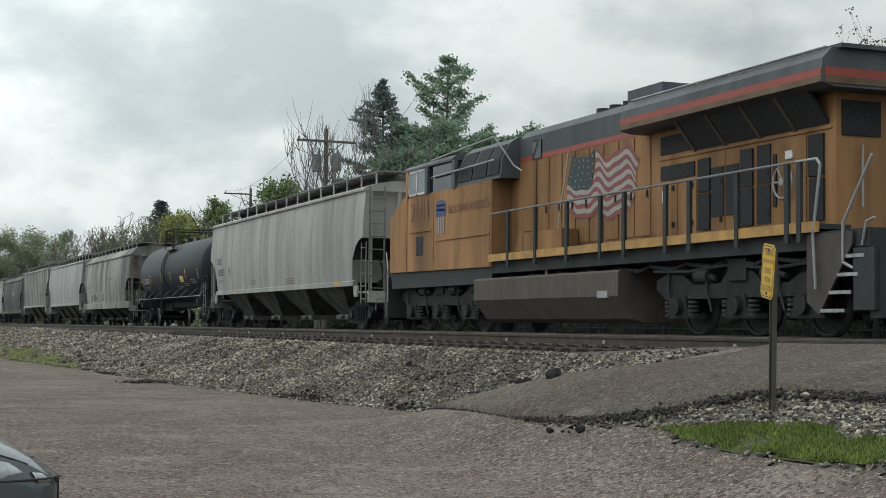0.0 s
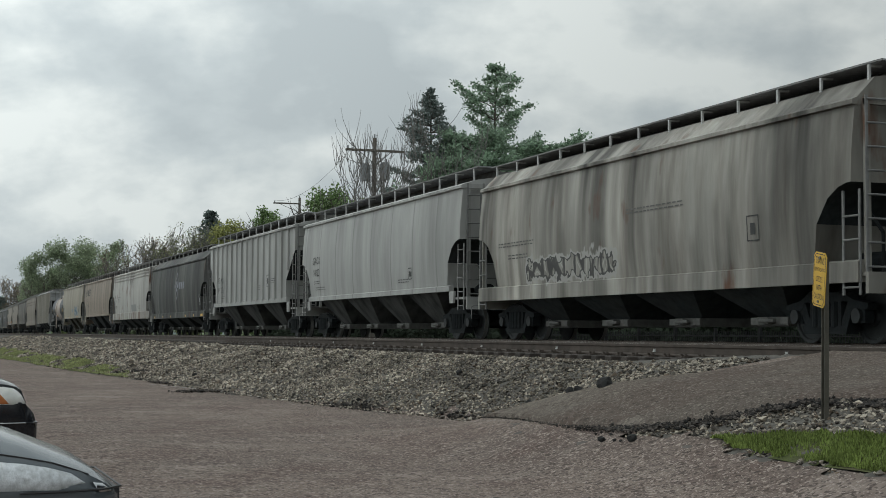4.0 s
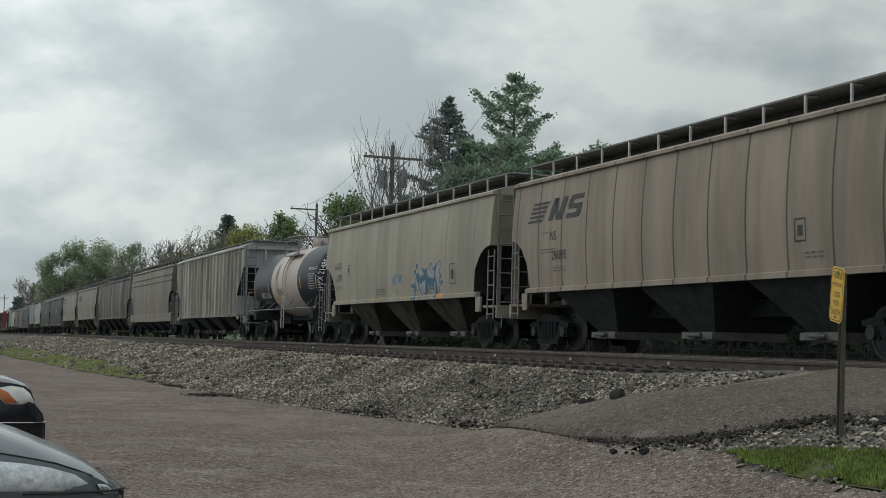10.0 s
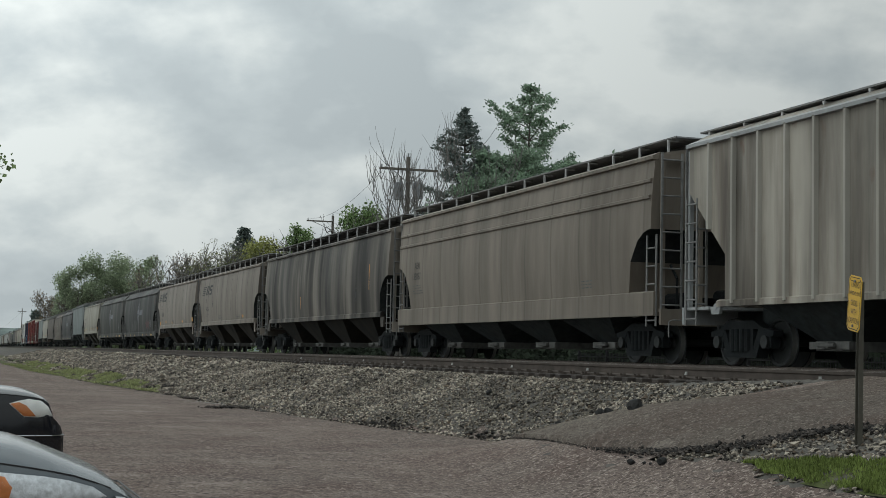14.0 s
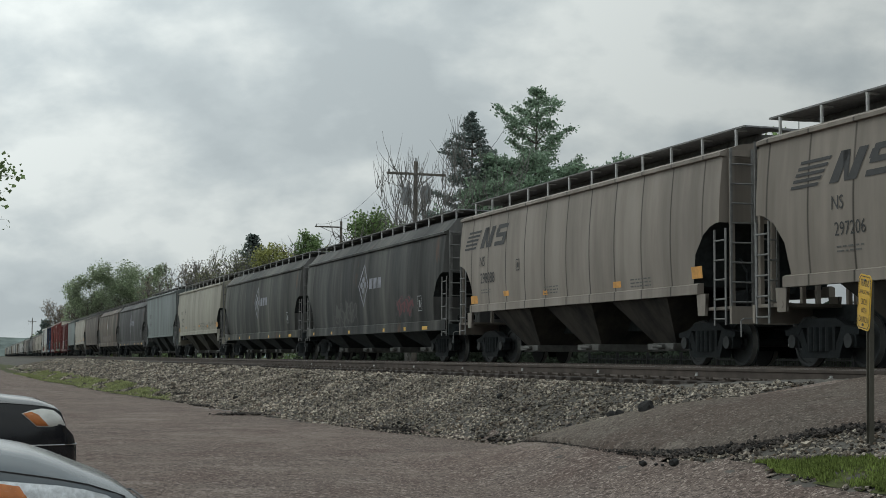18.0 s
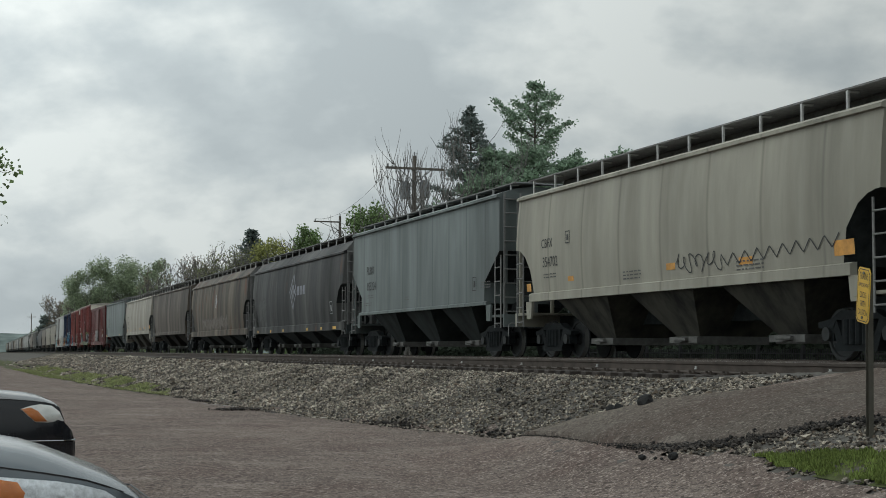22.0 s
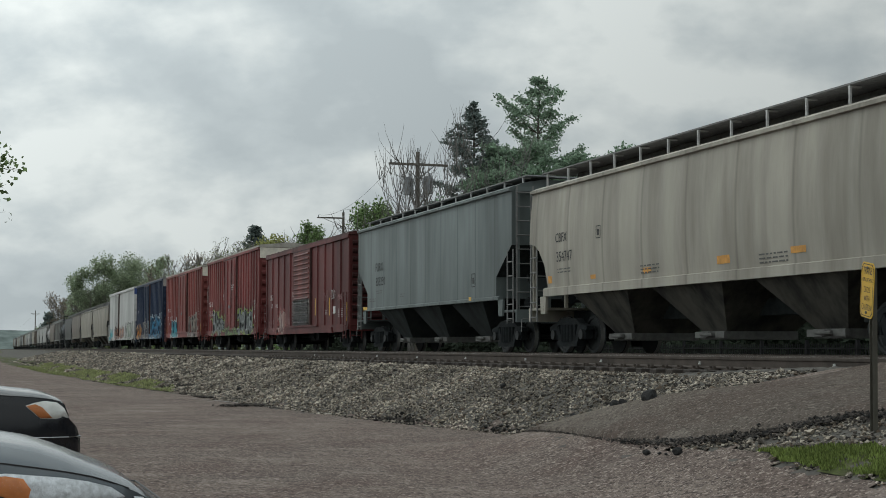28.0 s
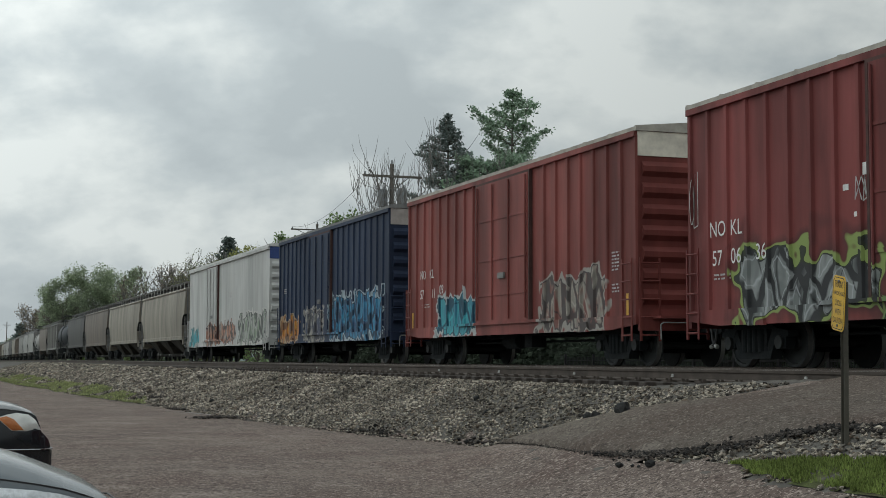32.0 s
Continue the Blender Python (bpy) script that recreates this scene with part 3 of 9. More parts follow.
    if panels:
        # soot gathers along the welds of the side sheets
        saw = calc("ABSOLUTE", calc("SUBTRACT", calc("FRACT", calc("ADD", calc("DIVIDE", sep.outputs["X"], panels), 100.37)), 0.5))
        line = calc("SUBTRACT", 1.0, calc("MULTIPLY", saw, panels / (0.045 if panels < 1.5 else 0.07)), True)
        over(calc("MULTIPLY", calc("MULTIPLY", line, calc("ADD", 0.65 if panels < 1.5 else 0.3, cloud(1.1, 4.0, 4.0, (1, 1, 0.5)))), 0.95 if panels < 1.5 else 0.65, True), tuple(c * (0.2 if panels < 1.5 else 0.4) for c in color))
    if rust:
        spots = calc("MULTIPLY", calc("SUBTRACT", cloud(1.5, 9.0, 8.0, (1, 1, 0.4)), 0.66 - rust), 9.0, True)
        over(calc("MULTIPLY", spots, 0.85), (0.11, 0.05, 0.028))
    for x0, x1, z0, z1, cols, size, seed in tags:
        wob = calc("MULTIPLY", calc("SUBTRACT", cloud(1.5 / size, seed + 3.0, 1.0), 0.5), 1.7 * size)
        dx = calc("SUBTRACT", (x1 - x0) / 2, calc("ABSOLUTE", calc("SUBTRACT", calc("ADD", sep.outputs["X"], wob), (x0 + x1) / 2)))
        dz = calc("SUBTRACT", (z1 - z0) / 2, calc("ABSOLUTE", calc("SUBTRACT", calc("ADD", sep.outputs["Z"], wob), (z0 + z1) / 2)))
        near = calc("LESS_THAN", sep.outputs["Y"], -1.0)
        mask = calc("MULTIPLY", calc("MULTIPLY", calc("MINIMUM", dx, dz), 25.0, True), near)
        # bubble letters: tall cells with dark outlines, two tones inside and a few strokes
        mp = t.nodes.new("ShaderNodeMapping")
        mp.inputs["Scale"].default_value = (1 / (0.28 + 0.42 * size), 0.0, 0.85)
        mp.inputs["Location"].default_value = (seed * 1.7, 0.0, seed * 0.3)
        bent = t.nodes.new("ShaderNodeVectorMath")
        bent.operation = "ADD"
        warp = t.nodes.new("ShaderNodeCombineXYZ")
        t.links.new(calc("MULTIPLY", calc("SUBTRACT", cloud(1.3, seed + 5.0, 2.0), 0.5), 0.7), warp.inputs[0])
        t.links.new(calc("MULTIPLY", calc("SUBTRACT", cloud(1.5, seed + 8.0, 2.0), 0.5), 0.6), warp.inputs[2])
        t.links.new(co.outputs["Object"], mp.inputs["Vector"])
        t.links.new(mp.outputs[0], bent.inputs[0])
        t.links.new(warp.outputs[0], bent.inputs[1])
        cells = t.nodes.new("ShaderNodeTexVoronoi")
        cells.feature = "DISTANCE_TO_EDGE"
        cells.inputs["Scale"].default_value = 1.0
        t.links.new(bent.outputs[0], cells.inputs["Vector"])
        ramp = t.nodes.new("ShaderNodeValToRGB")
        stops, tone = [0.38, 0.47, 0.53, 0.62], [cols[1], cols[0], cols[0], cols[1]]
        while len(ramp.color_ramp.elements) < len(stops):
            ramp.color_ramp.elements.new(0.5)
        for el, s, c in zip(ramp.color_ramp.elements, stops, tone):
            el.position, el.color = s, (*c, 1)
        t.links.new(cloud(1.5, seed, 2.0, (1.0, 0.05, 0.8), 0.4), ramp.inputs[0])
        deep = calc("MINIMUM", dx, dz)
        edge = cells.outputs["Distance"]
        # black mist behind, a halo in the last colour, then the letters, their outlines and a pale glint along each
        mist = calc("MULTIPLY", calc("MULTIPLY", calc("ADD", deep, 0.3), 3.0, True), near)
        if sum(cols[2]) < 0.12:
            over(calc("MULTIPLY", mist, 0.55), tuple(cols[2]))
        over(calc("MULTIPLY", mask, 0.93), tuple(cols[3]))
        body = calc("MULTIPLY", calc("MULTIPLY", calc("SUBTRACT", deep, 0.14), 30.0, True), near)
        over(calc("MULTIPLY", body, 0.95), ramp.outputs["Color"])
        line = calc("SUBTRACT", 1.0, calc("MULTIPLY", calc("SUBTRACT", edge, 0.06), 30.0, True), True)
        stroke = calc("SUBTRACT", 1.0, calc("MULTIPLY", calc("ABSOLUTE", calc("SUBTRACT", cloud(1.1, seed + 2.0, 1.0, (1.0, 0.05, 0.7), 0.6), 0.5)), 45.0), True)
        rim = calc("LESS_THAN", calc("ABSOLUTE", calc("SUBTRACT", deep, 0.15)), 0.03)
        over(calc("MULTIPLY", calc("MULTIPLY", mask, near), calc("MULTIPLY", calc("MAXIMUM", calc("MULTIPLY", calc("MAXIMUM", line, stroke), body), rim), 0.9)), tuple(cols[2]))
        glint = calc("SUBTRACT", 1.0, calc("MULTIPLY", calc("ABSOLUTE", calc("SUBTRACT", edge, 0.15)), 45.0), True)
        over(calc("MULTIPLY", calc("MULTIPLY", glint, body), 0.7), tuple(min(0.5, v * 1.7) for v in cols[0]))
    return m


WHITE_INK = mat("white_stencil_paint", (0.62, 0.62, 0.60), 0.7, vary=0.15, scale=9)
BLACK_INK = mat("black_stencil_paint", (0.035, 0.035, 0.035), 0.7, vary=0.2, scale=9)
FAINT_INK = mat("worn_dark_stencil", (0.10, 0.098, 0.092), 0.7, vary=0.3, scale=9)
GREY_INK = mat("faded_grey_lettering", (0.28, 0.29, 0.29), 0.7, vary=0.25, scale=7)
RUN_STAIN = mat("sooty_run_stain", (0.15, 0.135, 0.125), 0.8, vary=0.35, scale=2.5, stretch=(1, 1, 0.3), dirt=(0.33, 0.31, 0.285), dirt_amount=0.9, dirt_scale=2.6)
OVERPAINT = mat("grey_overpaint", (0.23, 0.235, 0.225), 0.7, vary=0.12, scale=3)
YELLOW_TAPE = mat("yellow_reflector", (0.62, 0.36, 0.03), 0.45, vary=0.2, scale=6)
ORANGE_TAPE = mat("faded_orange_patch", (0.55, 0.27, 0.06), 0.6, vary=0.3, scale=5)
GALV = mat("weathered_grey_steel", (0.17, 0.17, 0.165), 0.7, 0.0, 0.25, 5.0, dirt=(0.06, 0.055, 0.05), dirt_amount=0.5)
GRATING = mat("running_board_grating", (0.25, 0.255, 0.265), 0.8, 0.0, 0.3, 8.0)
POST_GREY = mat("pale_bracket_paint", (0.42, 0.42, 0.41), 0.7, 0.0, 0.25, 5.0)
GATE = mat("worn_gate_steel", (0.11, 0.108, 0.10), 0.8, 0.0, 0.3, 6.0)
HOSE = mat("black_rubber", (0.02, 0.02, 0.02), 0.6)
HOSE_TIP = mat("bare_steel_fitting", (0.5, 0.5, 0.48), 0.4, 0.6)


def mesh_of(name, bm, mats, smooth=False, fix=True):
    me = bpy.data.meshes.new(name)
    if fix:
        bmesh.ops.recalc_face_normals(bm, faces=bm.faces)
    bm.normal_update()
    bm.to_mesh(me)
    bm.free()
    for mm in mats if isinstance(mats, (list, tuple)) else [mats]:
        me.materials.append(mm)
    if smooth:
        me.polygons.foreach_set("use_smooth", [True] * len(me.polygons))
        me.set_sharp_from_angle(angle=radians(35))
    return me


def put(name, bm, mats, parent, label="", smooth=False, m=None):
    return part(name, mesh_of(name, bm, mats, smooth), None, parent, label, m)


def lathe(bm, prof, c, n=24, mi=0):
    """Turn a profile of (y, radius) about the y axis through c."""
    loft(bm, [[(c[0] + r * math.cos(2 * math.pi * i / n), c[1] + y, c[2] + r * math.sin(2 * math.pi * i / n)) for i in range(n)] for y, r in prof], mi)


SHARED = {}


def shared(key, make):
    if key not in SHARED:
        SHARED[key] = make()
    return SHARED[key]


def side_frame_mesh():
    bm = fresh()
    prism(bm, [(-1.16, 0.56), (-0.72, 0.56), (-0.62, 0.70), (0.62, 0.70), (0.72, 0.56), (1.16, 0.56), (1.18, 0.66), (0.78, 0.72), (0.46, 0.86), (-0.46, 0.86), (-0.78, 0.72), (-1.18, 0.66)], -0.1, 0.1)
    prism(bm, [(-0.60, 0.16), (0.60, 0.16), (0.66, 0.30), (-0.66, 0.30)], -0.12, 0.12)
    for s in (-1, 1):
        a = [(s * 0.74, 0.58), (s * 0.62, 0.70), (s * 0.40, 0.28), (s * 0.58, 0.22)]
        prism(bm, a if s < 0 else a[::-1], -0.09, 0.09)
        prism(bm, [(s * 0.89 - 0.17, 0.34), (s * 0.89 + 0.17, 0.34), (s * 0.89 + 0.17, 0.6), (s * 0.89 - 0.17, 0.6)], -0.08, 0.1)
        tube(bm, (s * 0.27, -0.10, 0.28), (s * 0.27, -0.10, 0.70), 0.07, 8)
        tube(bm, (s * 0.09, -0.11, 0.28), (s * 0.09, -0.11, 0.70), 0.07, 8)
        prism(bm, [(s * 0.40 - 0.05, 0.25), (s * 0.40 + 0.05, 0.25), (s * 0.40 + 0.05, 0.75), (s * 0.40 - 0.05, 0.75)], -0.1, 0.1)
    return mesh_of("side_frame", bm, TRUCK)


def wheelset_mesh(r=0.457):
    bm = fresh()
    for s in (-1, 1):
        prof = [(0.68, 0.14), (0.68, r + 0.02), (0.70, r + 0.026), (0.715, r + 0.004), (0.73, r), (0.82, r - 0.004), (0.82, r - 0.06), (0.79, r - 0.08), (0.775, 0.16), (0.83, 0.14), (0.83, 0.02)]
        lathe(bm, [(s * y, rr) for y, rr in prof], (0, 0, r), 28)
    tube(bm, (0, -1.12, r), (0, 1.12, r), 0.08, 10)
    for s in (-1, 1):
        tube(bm, (0, s * 0.94, r), (0, s * 1.16, r), 0.125, 12)
    me = mesh_of("wheelset", bm, [WHEEL, TREAD], True)
    for f in me.polygons:
        c = f.center
        if abs(math.hypot(c.x, c.z - r) - r) < 0.012 and 0.715 < abs(c.y) < 0.82:
            f.material_index = 1
    return me


def bolster_mesh():
    bm = fresh()
    box(bm, -0.2, 0.2, -1.12, 1.12, 0.42, 0.70)
    box(bm, -0.35, 0.35, -0.35, 0.35, 0.70, 0.82)
    for s in (-1, 1):
        box(bm, s * 0.40 - 0.05, s * 0.40 + 0.05, -0.85, 0.85, 0.3, 0.42)
    return mesh_of("truck", bm, TRUCK)


def add_truck(car, x, axles=(-0.89, 0.89)):
    b = part("truck", shared("bolster", bolster_mesh), None, car, m=pose(x, 0, 0))
    for s in (-1, 1):
        part("side_frame", shared("side_frame", side_frame_mesh), None, b, m=pose(0, s * 1.02, 0, 0, 0, 0 if s < 0 else 180))
    for dx in axles:
        part("wheelset", shared("wheelset", wheelset_mesh), None, b, m=pose(dx, 0, 0))


def coupler_mesh():
    bm = fresh()
    box(bm, -1.0, 0.05, -0.12, 0.12, 0.72, 0.96)
    prism(bm, [(0.0, 0.66), (0.22, 0.68), (0.26, 0.74), (0.26, 0.96), (0.0, 1.0)], -0.16, 0.14)
    box(bm, 0.16, 0.3, 0.04, 0.2, 0.7, 0.98)
    return mesh_of("coupler", bm, TRUCK)


def hose_mesh():
    bm = fresh()
    pts = [(0.0, 0.0, 0.92), (0.10, 0, 0.86), (0.17, 0, 0.7), (0.2, 0, 0.55), (0.26, 0, 0.46), (0.34, 0, 0.42)]
    pipe(bm, pts, 0.026, 7)
    tube(bm, (0.32, 0, 0.43), (0.40, 0, 0.40), 0.045, 8, 1)
    return mesh_of("brake_hose", bm, [HOSE, HOSE_TIP])


def lever_mesh():
    bm = fresh()
    pipe(bm, [(0, 0.3, 0.9), (0, -1.35, 0.9), (0.0, -1.42, 0.86), (0.06, -1.45, 0.55)], 0.014, 5)
    return mesh_of("uncoupling_lever", bm, GALV)


def car_ends(car, end):
    """Couplers, brake hoses and uncoupling levers at both ends; end: where the end sill stands."""
    for s in (-1, 1):
        turn = 0 if s > 0 else 180
        part("coupler", shared("coupler", coupler_mesh), None, car, m=pose(s * end, 0, 0, 0, 0, turn))
        part("brake_hose", shared("hose", hose_mesh), None, car, m=pose(s * end, -0.32, 0, 0, 0, turn))
        part("uncoupling_lever", shared("lever", lever_mesh), None, car, m=pose(s * (end + 0.05), 0, 0, 0, 0, turn))


def ladder_mesh(width, z0, z1, pitch=0.38, r=0.018, ink=None):
    """A ladder in the x-z plane with flat stiles."""
    bm = fresh()
    for x in (0, width):
        box(bm, x - 0.025, x + 0.025, -0.012, 0.012, z0, z1)
    z = z0 + 0.12
    while z < z1 - 0.05:
        tube(bm, (0, -0.01, z), (width, -0.01, z), r, 6)
        z += pitch
    return mesh_of("ladder", bm, ink or GALV)


def rung_mesh(ink):
    bm = fresh()
    tube(bm, (-0.22, 0, 0), (0.22, 0, 0), 0.016, 5)
    return mesh_of("rung", bm, ink)


def letters(car, text, x, z, size, ink, yf, name="lettering", wide=1.06, slope=0.0):
    """Stencilled characters laid on the car's side."""
    cu = bpy.data.curves.new("lettering", "FONT")
    cu.body, cu.size, cu.resolution_u = text, size, 3
    ob = new("lettering_source", cu)
    me = bpy.data.meshes.new_from_object(ob)
    bpy.data.objects.remove(ob)
    bpy.data.curves.remove(cu)
    for v in me.vertices:
        zz = z + v.co.y * 1.15
        v.co = (x + v.co.x * wide + v.co.y * slope, yf(zz) - 0.010, zz)
    me.materials.clear()
    me.materials.append(ink)
    me.name = name
    return part(name, me, None, car)


def decal(car, polys, ink, yf, name, lift=0.010, label="", cuts=2):
    """Flat painted shapes, each an outline in x and z, laid on the car's side."""
    bm = fresh()
    for poly in polys:
        faces(bm, [(x, 0, z) for x, z in poly], [tuple(range(len(poly)))])
    bmesh.ops.triangulate(bm, faces=bm.faces)
    if cuts:
        bmesh.ops.subdivide_edges(bm, edges=bm.edges, cuts=cuts, use_grid_fill=True)
    bm.normal_update()
    for f in bm.faces:
        if f.normal.y > 0:
            f.normal_flip()
    for v in bm.verts:
        v.co.y = yf(v.co.z) - lift
    return part(name, mesh_of(name, bm, ink, fix=False), None, car, label)


def bars(car, x, z, w, rows, ink, yf, h=0.035, gap=0.075, seed=1, name="small_print"):
    """Small print that cannot be read, as plain bars."""
    rnd = random.Random(seed)
    polys = []
    for i in range(rows):
        xx, zz = x, z - i * gap
        while xx < x + w - 0.04:
            ww = min(rnd.uniform(0.06, 0.22), x + w - xx)
            polys.append([(xx, zz), (xx + ww, zz), (xx + ww, zz + h), (xx, zz + h)])
            xx += ww + 0.05
    return decal(car, polys, ink, yf, name, cuts=0)


def handwriting(car, x, z, w, h, ink, yf, seed, thick=0.012):
    """A quick signature sprayed in one line: loops and zigzags that cannot be read."""
    rnd = random.Random(seed)
    pts, n = [], max(3, int(w / (h * 0.42)))
    for i in range(n):
        a, loop = x + w * (i + 0.5) / n, rnd.random() < 0.6
        rx, rz, turn = w / n * rnd.uniform(0.35, 0.6), h * rnd.uniform(0.28, 0.5), rnd.uniform(0, 6.28)
        if loop:
            pts += [(a + rx * math.cos(turn + k * 0.55), z + h / 2 + rz * math.sin(turn + k * 0.55)) for k in range(rnd.randint(8, 14))]
        else:
            pts += [(a + rx * rnd.uniform(-1, 1), z + h * (k % 2) + rnd.uniform(-0.1, 0.1) * h) for k in range(rnd.randint(2, 4))]
    quads = []
    for (xa, za), (xb, zb) in zip(pts, pts[1:]):
        ln = max(1e-4, math.hypot(xb - xa, zb - za))
        px, pz = -(zb - za) / ln * thick, (xb - xa) / ln * thick
        quads.append([(xa - px, za - pz), (xb - px, zb - pz), (xb + px, zb + pz), (xa + px, za + pz)])
    return decal(car, quads, ink, yf, "sprayed_signature", 0.012, cuts=0)


def frame_square(car, x, z, w, h, ink, yf, name="stencil_box"):
    b = 0.022
    return decal(car, [[(x, z), (x + w, z), (x + w, z + b), (x, z + b)], [(x, z + h - b), (x + w, z + h - b), (x + w, z + h), (x, z + h)],
                       [(x, z + b), (x + b, z + b), (x + b, z + h - b), (x, z + h - b)], [(x + w - b, z + b), (x + w, z + b), (x + w, z + h - b), (x + w - b, z + h - b)],
                       [(x + 0.3 * w, z + 0.25 * h), (x + 0.7 * w, z + 0.25 * h), (x + 0.7 * w, z + 0.7 * h), (x + 0.3 * w, z + 0.7 * h)]], ink, yf, name, cuts=0)


def diamond_logo(car, x, z, w, h, ink, yf, plain=False):
    def ring(a, b):
        o = [(x, z - h * a), (x + w * a, z), (x, z + h * a), (x - w * a, z)]
        i = [(x, z - h * b), (x + w * b, z), (x, z + h * b), (x - w * b, z)]
        return [[o[k], o[(k + 1) % 4], i[(k + 1) % 4], i[k]] for k in range(4)]
    polys = ring(1.0, 0.84)
    if plain:
        polys += [[(x - 0.1 * w, z - 0.7 * h), (x + 0.12 * w, z - 0.7 * h), (x + 0.45 * w, z + 0.1 * h), (x + 0.1 * w, z + 0.6 * h)]]
    else:
        for cx, cz in ((0, 0.24), (0, -0.24), (0.36, 0), (-0.36, 0)):
            polys.append([(x + w * (cx + 0.26 * math.cos(k * math.pi / 4)), z + h * (cz + 0.15 * math.sin(k * math.pi / 4))) for k in range(8)])
    decal(car, polys, ink, yf, "painted_emblem", cuts=1)


def stripe_logo(car, x, z, s, ink, yf):
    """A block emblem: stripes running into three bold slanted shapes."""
    polys = []
    for i in range(5):
        zz = z + s * (0.02 + 0.2 * i)
        polys.append([(x + s * 0.08 * i, zz), (x + s * (0.95 + 0.1 * i), zz), (x + s * (1.0 + 0.1 * i), zz + 0.11 * s), (x + s * (0.03 + 0.08 * i), zz + 0.11 * s)])
    q = x + s * 1.35
    for a, b in ((0.0, 0.3), (0.58, 0.88)):
        polys.append([(q + s * a, z), (q + s * b, z), (q + s * (b + 0.36), z + s), (q + s * (a + 0.36), z + s)])
    polys.append([(q + s * 0.42, z + s), (q + s * 0.66, z + s), (q + s * 0.62, z), (q + s * 0.5, z)])
    q2 = q + s * 1.15
    for zz in (0.0, 0.4, 0.8):
        polys.append([(q2 + s * 0.3 * zz, z + zz * s), (q2 + s * (0.8 + 0.3 * zz), z + zz * s), (q2 + s * (0.85 + 0.3 * zz), z + (zz + 0.2) * s), (q2 + s * (0.05 + 0.3 * zz), z + (zz + 0.2) * s)])
    polys.append([(q2 + 0.1 * s, z + 0.55 * s), (q2 + 0.36 * s, z + 0.55 * s), (q2 + 0.46 * s, z + 0.85 * s), (q2 + 0.2 * s, z + 0.85 * s)])
    polys.append([(q2 + 0.6 * s, z + 0.15 * s), (q2 + 0.86 * s, z + 0.15 * s), (q2 + 0.95 * s, z + 0.45 * s), (q2 + 0.7 * s, z + 0.45 * s)])
    polys = [[(x + (px - x) * 1.75, pz) for px, pz in q3] for q3 in polys]
    decal(car, polys, ink, yf, "painted_emblem", cuts=2)


# ---- covered hopper ----


